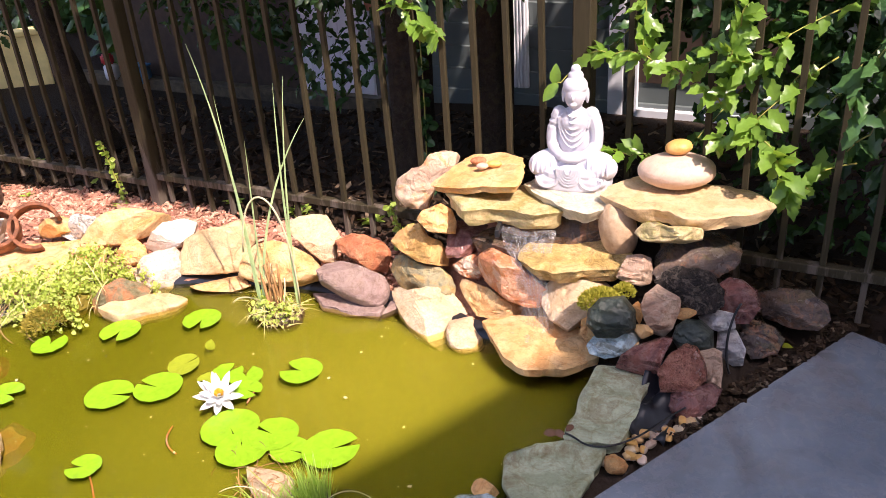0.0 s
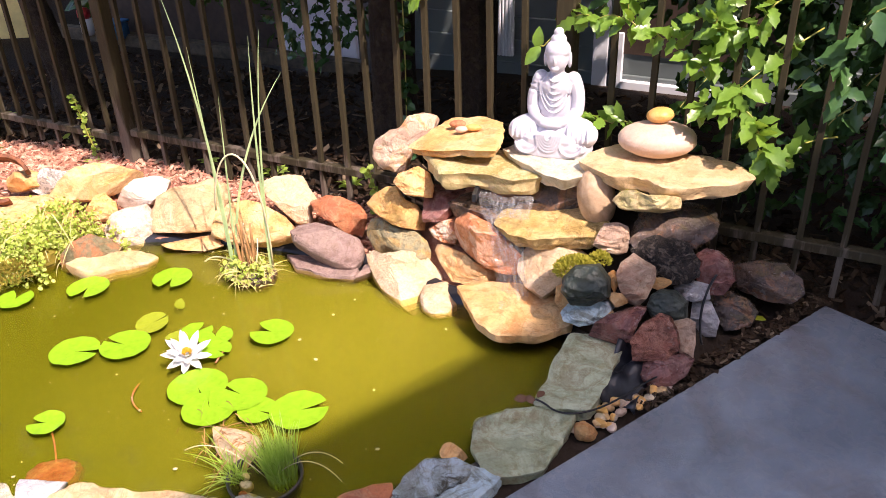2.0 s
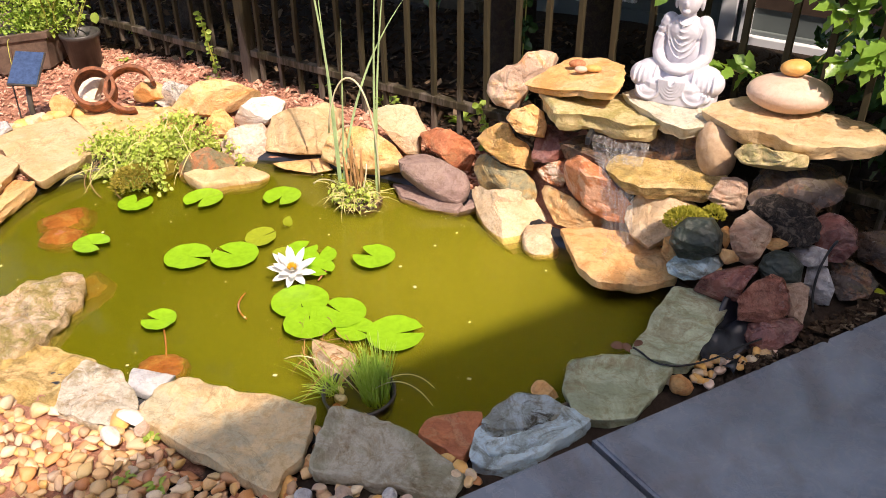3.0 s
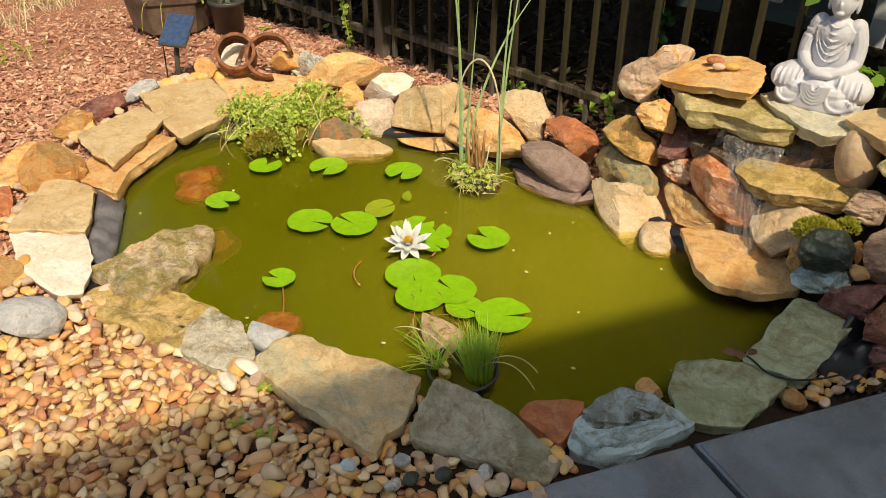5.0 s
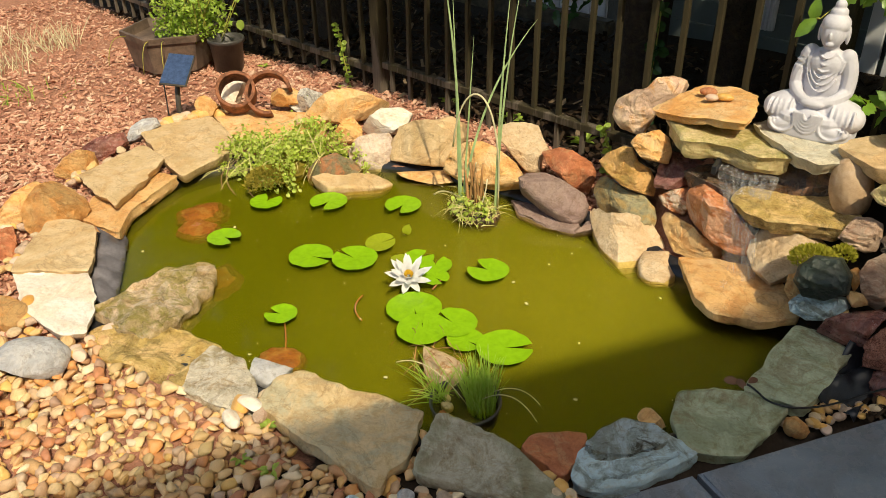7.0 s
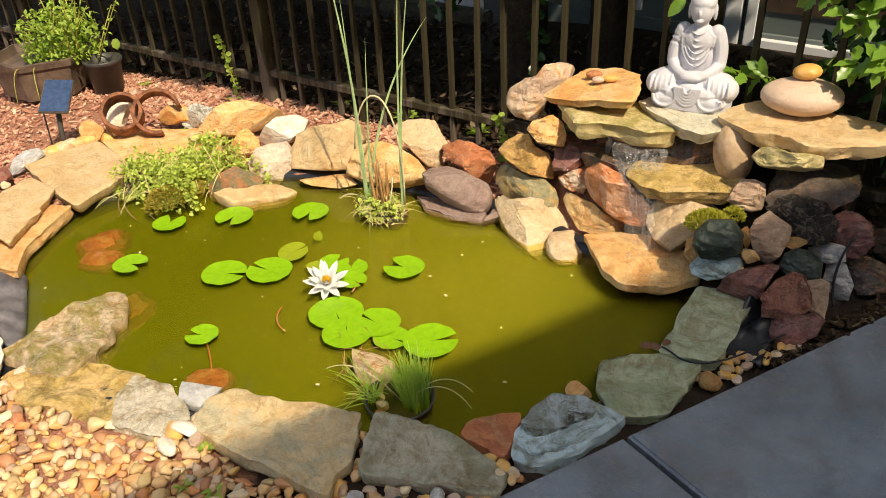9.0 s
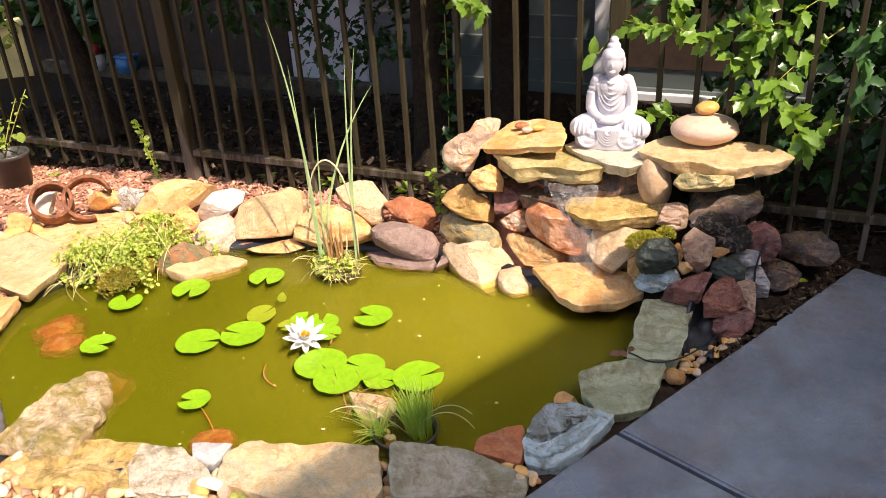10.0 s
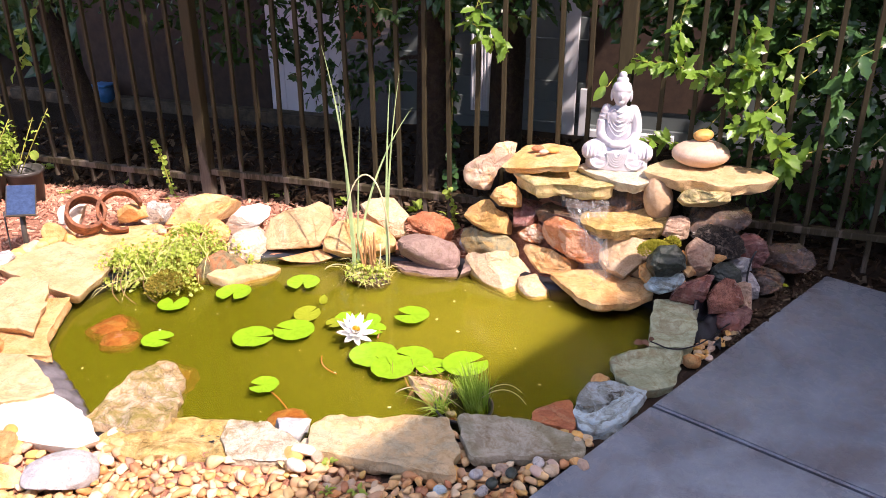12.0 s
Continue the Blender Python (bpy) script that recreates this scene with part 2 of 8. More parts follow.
M_BANDED = stone_mat("banded_wet_flagstone", (0.72, 0.63, 0.48, 1), (0.46, 0.37, 0.22, 1), (0.82, 0.76, 0.64, 1), scale=8, wet=0.3, rough=0.6, strata=0.5, stain=0.7, relief=1.6)
M_EGG = stone_mat("river_stone_tan", (0.54, 0.38, 0.24, 1), (0.48, 0.33, 0.20, 1), (0.60, 0.46, 0.34, 1), relief=0.2, speck=0.2, rough=0.6, stain=0.15, crack=0.0, grain=0.3)
M_PEBBLE_PALE = stone_mat("river_stone_pink", (0.64, 0.47, 0.36, 1), (0.58, 0.42, 0.32, 1), (0.68, 0.54, 0.43, 1), relief=0.12, speck=0.15, rough=0.55, stain=0.12, crack=0.0, grain=0.2)
M_PEBBLE_YEL = stone_mat("river_stone_amber", (0.70, 0.40, 0.11, 1), (0.66, 0.34, 0.09, 1), (0.72, 0.52, 0.24, 1), relief=0.1, speck=0.15, rough=0.4, stain=0.1, crack=0.0, grain=0.2)
M_SUBRED = stone_mat("sunken_red_stone", (0.42, 0.16, 0.06, 1), (0.34, 0.12, 0.05, 1), (0.45, 0.25, 0.12, 1), relief=0.6)
M_STATUE = plain_mat("white_cast_stone", (0.57, 0.56, 0.61, 1), 0.7, var=0.08, scale=14, bump=0.2)
def fence_material():
    """Black paint worn to grey wood, most near the ground with sunlight painted in."""
    n = Nodes("weathered_black_paint")
    v = n.coords((7.0, 7.0, 1.0))
    grain, blot = n.noise(v, 14.0, 7.0, 0.7), n.noise(v, 2.6, 5.0, 0.65)
    sep = n.add("ShaderNodeSeparateXYZ")
    n.link(n.add("ShaderNodeNewGeometry").outputs["Position"], sep.inputs[0])
    m = n.add("ShaderNodeMath")
    m.operation = "MULTIPLY_ADD"
    n.link(sep.outputs["Z"], m.inputs[0])
    m.inputs[1].default_value = -0.80
    n.link(blot, m.inputs[2])
    wood = n.mix(grain, (0.10, 0.08, 0.065, 1), (0.30, 0.25, 0.21, 1))
    paint = n.mix(grain, (0.026, 0.022, 0.013, 1), (0.070, 0.058, 0.032, 1))
    col = n.mix(n.ramp(m.outputs[0], [(0.37, g4(0.0)), (0.47, g4(0.55))]), paint, wood)
    return n.finish(n.principled(col, 0.6, n.bump(grain, 0.4, 0.003), Specular_IOR_Level=0.12))


M_FENCE = fence_material()
M_LINER = plain_mat("black_rubber_liner", (0.016, 0.018, 0.024, 1), 0.28, var=0.3, scale=20, bump=0.4)
M_RUST = plain_mat("rusty_iron", (0.21, 0.078, 0.036, 1), 0.8, var=0.55, scale=40, bump=0.6)
M_POT = plain_mat("black_nursery_plastic", (0.060, 0.056, 0.052, 1), 0.38, var=0.3)
M_PLANTER = plain_mat("brown_plastic", (0.13, 0.092, 0.070, 1), 0.5, var=0.4)
M_CABLE = plain_mat("black_cable", (0.012, 0.012, 0.013, 1), 0.4, var=0.1)
M_PANEL = plain_mat("solar_cell_blue", (0.045, 0.075, 0.16, 1), 0.15, var=0.2, scale=60, bump=0.05)
M_BARK = stone_mat("tree_bark", (0.045, 0.030, 0.019, 1), (0.030, 0.020, 0.013, 1), (0.075, 0.058, 0.03, 1), relief=2.0, scale=14)
M_TWIG = plain_mat("brown_twig", (0.22, 0.13, 0.06, 1), 0.7)
M_STEM = plain_mat("yellow_green_stem", (0.34, 0.33, 0.06, 1), 0.5)
M_REED = plain_mat("green_reed", (0.44, 0.58, 0.27, 1), 0.45, var=0.2)
M_DRYREED = plain_mat("dry_brown_reed", (0.36, 0.19, 0.07, 1), 0.7, var=0.3)
M_PALEREED = plain_mat("pale_dry_reed", (0.62, 0.56, 0.36, 1), 0.6)
M_PAD = leaf_mat("lily_pad_green", (0.22, 0.46, 0.010, 1), (0.31, 0.56, 0.022, 1), 0.22, 0.12)
M_PADYEL = leaf_mat("lily_pad_yellowing", (0.26, 0.38, 0.012, 1), (0.36, 0.37, 0.03, 1), 0.3, 0.12)
M_PETAL = leaf_mat("white_petal", (0.86, 0.86, 0.86, 1), (0.84, 0.84, 0.85, 1), 0.6, 0.3, glow=None)
M_STAMEN = plain_mat("yellow_stamen", (0.75, 0.50, 0.04, 1), 0.6)
M_CREEPER = leaf_mat("creeping_jenny_leaf", (0.48, 0.63, 0.08, 1), (0.78, 0.84, 0.25, 1), 0.5, 0.45)
M_MOSS = leaf_mat("moss", (0.28, 0.27, 0.02, 1), (0.50, 0.43, 0.05, 1), 0.8, 0.35)
M_GRASS = leaf_mat("pond_grass", (0.26, 0.46, 0.04, 1), (0.50, 0.66, 0.14, 1), 0.5, 0.4)
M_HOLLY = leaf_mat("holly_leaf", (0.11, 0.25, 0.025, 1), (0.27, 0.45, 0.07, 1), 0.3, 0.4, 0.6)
# the next two repeat the holly leaf with shade put into the colour
M_HOLLYDK = leaf_mat("deep_shade_tint_holly_leaf", (0.024, 0.070, 0.028, 1), (0.060, 0.14, 0.045, 1), 0.26, 0.15, 0.55)
M_HOLLYMID = leaf_mat("half_shade_tint_holly_leaf", (0.035, 0.10, 0.035, 1), (0.09, 0.20, 0.055, 1), 0.24, 0.25, 0.6)
M_CANOPY = leaf_mat("tree_canopy_leaf", (0.045, 0.11, 0.022, 1), (0.10, 0.19, 0.04, 1), 0.35, 0.35, 0.5)
M_HERB = leaf_mat("garden_herb_leaf", (0.28, 0.44, 0.05, 1), (0.48, 0.60, 0.12, 1), 0.5, 0.4)
M_SMOOTHLEAF = leaf_mat("broad_green_leaf", (0.22, 0.50, 0.24, 1), (0.28, 0.56, 0.28, 1), 0.4, 0.4)
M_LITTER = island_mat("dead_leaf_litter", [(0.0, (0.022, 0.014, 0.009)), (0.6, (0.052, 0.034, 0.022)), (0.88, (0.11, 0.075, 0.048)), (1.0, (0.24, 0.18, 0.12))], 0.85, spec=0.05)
M_CHIP = island_mat("red_brown_mulch_chip", [(0.0, (0.32, 0.135, 0.09)), (0.3, (0.48, 0.225, 0.15)), (0.7, (0.60, 0.325, 0.215)), (1.0, (0.74, 0.52, 0.38))], 0.85)
PEB_STOPS = [(0.0, (0.68, 0.32, 0.11)), (0.08, (0.46, 0.19, 0.10)), (0.17, (0.72, 0.44, 0.18)), (0.27, (0.80, 0.60, 0.33)), (0.37, (0.62, 0.33, 0.15)), (0.46, (0.74, 0.46, 0.14)), (0.54, (0.66, 0.42, 0.23)), (0.63, (0.84, 0.70, 0.47)), (0.71, (0.42, 0.26, 0.18)), (0.78, (0.72, 0.49, 0.24)), (0.86, (0.50, 0.37, 0.17)), (0.93, (0.64, 0.31, 0.14)), (1.0, (0.58, 0.46, 0.31))]
M_GRAVEL = island_mat("river_gravel", PEB_STOPS, 0.5, by="island", spec=0.4, bump=0.15, fleck=0.3)
M_GRAVEL_OB = island_mat("river_gravel_single", PEB_STOPS, 0.5, by="object", spec=0.4, bump=0.15, fleck=0.3)


def soil_material():
    n = Nodes("mulch_soil")
    v = n.add("ShaderNodeTexCoord").outputs["Object"]
    a, b = n.noise(v, 9.0, 6.0, 0.7), n.noise(v, 70.0, 6.0, 0.7, 0.8)
    col = n.mix(n.ramp(b, [(0.35, g4(0)), (0.65, g4(1))]), (0.28, 0.125, 0.085, 1), (0.54, 0.27, 0.175, 1))
    col = n.mix(n.ramp(a, [(0.4, g4(0)), (0.7, g4(0.4))]), col, (0.30, 0.15, 0.09, 1))
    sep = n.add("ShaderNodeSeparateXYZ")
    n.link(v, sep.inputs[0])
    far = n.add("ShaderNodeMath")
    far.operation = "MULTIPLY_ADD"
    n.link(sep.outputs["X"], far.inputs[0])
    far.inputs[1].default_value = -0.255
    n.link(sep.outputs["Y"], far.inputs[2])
    # shade beyond the fence line is painted into the soil colour
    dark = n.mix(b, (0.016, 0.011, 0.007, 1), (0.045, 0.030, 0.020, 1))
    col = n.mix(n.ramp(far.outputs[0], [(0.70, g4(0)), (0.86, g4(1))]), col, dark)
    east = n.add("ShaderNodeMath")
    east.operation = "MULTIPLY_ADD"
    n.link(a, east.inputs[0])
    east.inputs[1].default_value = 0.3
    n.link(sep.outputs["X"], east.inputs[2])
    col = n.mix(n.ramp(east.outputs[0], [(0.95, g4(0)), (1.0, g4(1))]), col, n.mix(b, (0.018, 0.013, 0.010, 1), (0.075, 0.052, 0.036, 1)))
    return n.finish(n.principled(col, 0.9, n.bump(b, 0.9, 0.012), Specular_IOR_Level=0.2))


def concrete_material():
    n = Nodes("stained_concrete")
    v = n.add("ShaderNodeTexCoord").outputs["Object"]
    a, b, c = n.noise(v, 1.7, 7.0, 0.68, 0.6), n.noise(v, 22.0, 9.0, 0.72, 0.5), n.noise(v, 260.0, 3.0, 0.6)
    col = n.mix(n.ramp(a, [(0.36, g4(0)), (0.62, g4(1))]), (0.17, 0.195, 0.235, 1), (0.31, 0.345, 0.395, 1))
    col = n.mix(n.ramp(n.noise(v, 3.1, 8.0, 0.72, 1.1), [(0.47, g4(0)), (0.66, g4(0.6))]), col, (0.15, 0.115, 0.10, 1))
    col = n.mix(n.ramp(b, [(0.46, g4(0)), (0.72, g4(0.5))]), col, (0.07, 0.072, 0.080, 1))
    col = n.mix(n.ramp(n.noise(v, 9.0, 9.0, 0.8, 2.5), [(0.60, g4(0)), (0.66, g4(0.5))]), col, (0.24, 0.25, 0.27, 1))
    sp = n.noise(v, 75.0, 2.0, 0.4)
    col = n.mix(n.ramp(sp, [(0.76, g4(0)), (0.78, g4(0.5))]), col, (0.36, 0.37, 0.38, 1))
    rgh = n.ramp(b, [(0.3, g4(0.16)), (0.7, g4(0.38))])
    nor = n.bump(c, 0.2, 0.002, n.bump(b, 0.3, 0.004))
    return n.finish(n.principled(col, rgh, nor, Specular_IOR_Level=0.65))


def water_material():
    """The clear skin of the pond: tinted, with a sharp gloss and ripples spreading from the falls."""
    n = Nodes("pond_water_surface")
    v = n.add("ShaderNodeTexCoord").outputs["Object"]
    dist = n.add("ShaderNodeVectorMath")
    dist.operation = "DISTANCE"
    n.link(v, dist.inputs[0])
    dist.inputs[1].default_value = (1.02, 0.42, 0.0)
    near = n.ramp(dist.outputs["Value"], [(0.08, g4(0.8)), (0.40, g4(0.02))])
    waves = n.noise(v, 34.0, 4.0, 0.55, 1.6)
    nor = n.bump(n.mix(1.0, waves, near, "MULTIPLY"), 0.25, 0.03)
    gl = n.add("ShaderNodeBsdfGlossy")
    gl.inputs["Roughness"].default_value = 0.02
    n.link(nor, gl.inputs["Normal"])
    tr = n.add("ShaderNodeBsdfTransparent")
    tr.inputs[0].default_value = (0.92, 0.90, 0.60, 1)
    fr = n.add("ShaderNodeFresnel")
    fr.inputs["IOR"].default_value = 1.33
    n.link(nor, fr.inputs["Normal"])
    m = n.add("ShaderNodeMixShader")
    n.link(fr.outputs[0], m.inputs[0])
    n.link(tr.outputs[0], m.inputs[1])
    n.link(gl.outputs[0], m.inputs[2])
    return n.finish(m.outputs[0])


def turbid(n, clear, milky):
    """Pond water colour: milky where the falls stir it, deeper green towards the far rim."""
    v = n.add("ShaderNodeTexCoord").outputs["Object"]
    dist = n.add("ShaderNodeVectorMath")
    dist.operation = "DISTANCE"
    n.link(v, dist.inputs[0])
    dist.inputs[1].default_value = (0.62, 0.25, 0.0)
    w = n.add("ShaderNodeMath")
    w.operation = "MULTIPLY_ADD"
    n.link(n.noise(v, 2.5, 4.0, 0.5), w.inputs[0])
    w.inputs[1].default_value = 0.35
    n.link(dist.outputs["Value"], w.inputs[2])
    return n.mix(n.ramp(w.outputs[0], [(0.30, g4(1)), (1.15, g4(0))]), clear, milky)


def murk_material():
    """Cloud of green algae hanging in the water, which scatters the light and softens shadows."""
    n = Nodes("green_algae_murk")
    p = n.add("ShaderNodeBsdfDiffuse")
    n.link(turbid(n, (0.205, 0.210, 0.015, 1), (0.350, 0.338, 0.046, 1)), p.inputs["Color"])
    return n.finish(p.outputs[0])


def haze_material():
    """Thin upper veil of algae: mostly clear, a little scattering."""
    n = Nodes("thin_algae_veil")
    d = n.add("ShaderNodeBsdfDiffuse")
    n.link(turbid(n, (0.202, 0.212, 0.015, 1), (0.355, 0.344, 0.052, 1)), d.inputs["Color"])
    m = n.add("ShaderNodeMixShader")
    m.inputs[0].default_value = 0.34
    n.link(n.add("ShaderNodeBsdfTransparent").outputs[0], m.inputs[1])
    n.link(d.outputs[0], m.inputs[2])
    return n.finish(m.outputs[0])


def fall_material():
    """A thin sheet of falling water: clear, with white streaks of froth along its flow."""
    n = Nodes("falling_water")
    uv = n.add("ShaderNodeTexCoord").outputs["UV"]
    mp = n.add("ShaderNodeMapping")
    mp.inputs["Scale"].default_value = (13.0, 1.6, 1.0)
    n.link(uv, mp.inputs["Vector"])
    st = n.noise(mp.outputs[0], 1.0, 7.0, 0.72, 1.6)
    mask = n.ramp(st, [(0.46, g4(0.04)), (0.76, g4(0.50))])
    froth = n.principled((0.82, 0.82, 0.80, 1), 0.6, n.bump(st, 0.6, 0.01))
    clear = n.add("ShaderNodeBsdfTransparent")
    gl = n.add("ShaderNodeBsdfGlossy")
    gl.inputs["Roughness"].default_value = 0.08
    m0 = n.add("ShaderNodeMixShader")
    m0.inputs[0].default_value = 0.03
    n.link(clear.outputs[0], m0.inputs[1])
    n.link(gl.outputs[0], m0.inputs[2])
    m = n.add("ShaderNodeMixShader")
    n.link(mask, m.inputs[0])
    n.link(m0.outputs[0], m.inputs[1])
    n.link(froth, m.inputs[2])
    return n.finish(m.outputs[0])


def siding_material(name, a, b):
    n = Nodes(name)
    v = n.coords((1, 1, 1))
    col = n.mix(n.noise(v, 3.0, 5.0), a, b)
    return n.finish(n.principled(col, 0.6, n.bump(n.noise(v, 40.0), 0.2, 0.003)))


M_VEIL = haze_material()
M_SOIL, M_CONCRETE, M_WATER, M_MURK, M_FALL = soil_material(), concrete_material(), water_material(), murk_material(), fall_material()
M_SIDING = siding_material("grey_green_siding", (0.12, 0.145, 0.145, 1), (0.16, 0.19, 0.185, 1))
M_TRIM = siding_material("white_trim_paint", (0.68, 0.70, 0.74, 1), (0.76, 0.77, 0.80, 1))
M_LILAC = siding_material("pale_lilac_wall", (0.78, 0.75, 0.82, 1), (0.84, 0.82, 0.86, 1))
M_REDPAINT = plain_mat("red_enamel", (0.45, 0.02, 0.025, 1), 0.4)
M_ROOF = plain_mat("eave_paint", (0.45, 0.43, 0.40, 1), 0.6)
M_DARKWOOD = plain_mat("dark_wood", (0.05, 0.03, 0.02, 1), 0.7)

# ---- building tools ----
def mesh_of(name, verts, faces, mat, smooth=True):
    me = bpy.data.meshes.new(name)
    me.from_pydata([tuple(v) for v in verts], [], faces)
    me.materials.append(mat)
    if smooth:
        me.polygons.foreach_set("use_smooth", [True] * len(me.polygons))
    me.update()
    return me


def bm_mesh(name, bm, mat, smooth=False):
    me = bpy.data.meshes.new(name)
    bm.to_mesh(me)
    bm.free()
    me.materials.append(mat)
    if smooth:
        me.polygons.foreach_set("use_smooth", [True] * len(me.polygons))
    return me


def thing(name, me, m, label, category, group="", kind=""):
    """A top-level thing; me is its mesh, or None for an empty that carries parts."""
    ob = new(name, me)
    ob.matrix_world = m
    return tagged(ob, label, category, group, kind)


def part(name, me, parent, m=None, label=""):
    """A mesh object under a thing or a part, placed in its parent's space."""
    ob = new(name, me)
    ob.parent = parent
    ob.matrix_basis = m if m is not None else Matrix.Identity(4)
    return tagged(ob, label) if label else ob


def box_bm(x0, y0, z0, x1, y1, z1, bevel=0.0, segments=1):
    bm = bmesh.new()
    bmesh.ops.create_cube(bm, size=1.0)
    bmesh.ops.scale(bm, vec=(x1 - x0, y1 - y0, z1 - z0), verts=bm.verts)
    bmesh.ops.translate(bm, vec=((x0 + x1) / 2, (y0 + y1) / 2, (z0 + z1) / 2), verts=bm.verts)
    if bevel:
        bmesh.ops.bevel(bm, geom=bm.edges[:], offset=bevel, segments=segments, affect="EDGES")
    return bm


def ico(level):
    bm = bmesh.new()
    bmesh.ops.create_icosphere(bm, subdivisions=level, radius=1.0)
    v = np.array([p.co[:] for p in bm.verts])
    f = [[p.index for p in face.verts] for face in bm.faces]
    bm.free()
    return v, f


ICO = {k: ico(k) for k in (2, 3, 5)}


def fbm(points, scale, seed, octaves=3):
    out = np.zeros(len(points))
    for i, p in enumerate(points):
        q = Vector((p[0] * scale + seed * 7.3, p[1] * scale - seed * 3.1, p[2] * scale + seed * 1.7))
        out[i] = noise.fractal(q, 0.9, 2.1, octaves)
    return out


def rock_mesh(w, d, h, seed, mat, cuts=12, sharp=0.97, rough=0.035, level=5, square=0.75):
    """A broken stone: a ball squared off, cut by random planes and roughened, then brought to size."""
    rng = np.random.RandomState(seed)
    v, f = ICO[level]
    v = np.sign(v) * np.abs(v) ** square
    for _ in range(cuts):
        n = rng.normal(size=3)
        n /= np.linalg.norm(n)
        far = v @ n
        lim = np.quantile(far, 0.995) * rng.uniform(0.44, 0.84)
        v = v - np.outer(np.maximum(0, far - lim) * sharp, n)
    v = v * (1 + rough * 2.2 * fbm(v, 1.6, seed, 3)[:, None] + rough * 0.9 * fbm(v, 6.0, seed + 5, 3)[:, None])
    lo, hi = v.min(0), v.max(0)
    v = (v - (lo + hi) / 2) / (hi - lo) * np.array([w, d, h])
    me = mesh_of("rock", v, f, mat)
    me.set_sharp_from_angle(angle=radians(30))
    return me


def rock(name, label, mat, at, size, rz=43.0, lean=0.0, nod=0.0, seed=1, cuts=12, sharp=0.97, rough=0.035, square=0.75, group="", category="rock"):
    me = rock_mesh(*size, seed, mat, cuts, sharp, rough, 5, square)
    return thing(name, me, pose(*at, nod, lean, rz), label, category, group)


def stone_mesh(outline, depth, seed, mat, cuts=7, rough=0.022, pillow=0.32, cleft=0.003):
    """A field stone: an angular outline across its broad face, thick through, its front broken into a few planes."""
    rng = np.random.RandomState(seed)
    v, f = ICO[5]
    poly = np.array(outline, float) / 100.0
    size = max(np.ptp(poly[:, 0]), np.ptp(poly[:, 1]))
    turns = np.linspace(-math.pi, math.pi, 721)
    reach = np.full(721, 0.003)
    for a, b in zip(poly, np.roll(poly, -1, 0)):
        e = b - a
        for i, t in enumerate(turns):
            c, s = math.cos(t), math.sin(t)
            det = c * -e[1] + s * e[0]
            if abs(det) > 1e-9:
                far = (a[0] * -e[1] + a[1] * e[0]) / det
                along = (c * a[1] - s * a[0]) / det
                if far > 0 and -1e-6 <= along <= 1 + 1e-6:
                    reach[i] = max(reach[i], far)
    for _ in range(2):
        reach = (np.roll(reach, 1) + 2 * reach + np.roll(reach, -1)) / 4
    ang = np.arctan2(v[:, 1], v[:, 0])
    r = np.interp(ang, turns, reach) * 1.05
    rho = np.hypot(v[:, 0], v[:, 1]) ** pillow
    p = np.c_[r * rho * np.cos(ang), r * rho * np.sin(ang), np.sign(v[:, 2]) * np.abs(v[:, 2]) ** 0.55 * depth / 2]
    for _ in range(cuts):
        n = np.array([rng.normal() * 0.55, rng.normal() * 0.55, 1.0])
        n /= np.linalg.norm(n)
        far = p @ n
        top = far.max()
        p = p - np.outer(np.maximum(0, far - top * rng.uniform(0.55, 0.85)) * 0.97, n)
    q = p / size
    p = p * (1 + rough * 2.0 * fbm(q, 3.0, seed, 3)[:, None] + rough * 0.9 * fbm(q, 11.0, seed + 5, 3)[:, None])
    steps = fbm(q * np.array([1, 2.2, 1]), 4.0, seed + 9, 3)
    p[:, 2] += np.where(v[:, 2] > 0.1, np.round(steps * 3) / 3 * cleft * 2.0, 0.0)
    me = mesh_of("rock", p, f, mat)
    me.set_sharp_from_angle(angle=radians(42))
    return me


def stone(label, mat, seed, at, outline, depth, turn, cuts=7, rough=0.022, pillow=0.32, cleft=0.003, tilt=28, group=""):
    """Sets a stone with its broad face turned to the pond and leaning back; outline in centimetres."""
    me = stone_mesh(outline, depth, seed, mat, cuts, rough, pillow, cleft)
    return thing("rock", me, pose(*at, 90 - tilt, 0, turn), label, "rock", group)


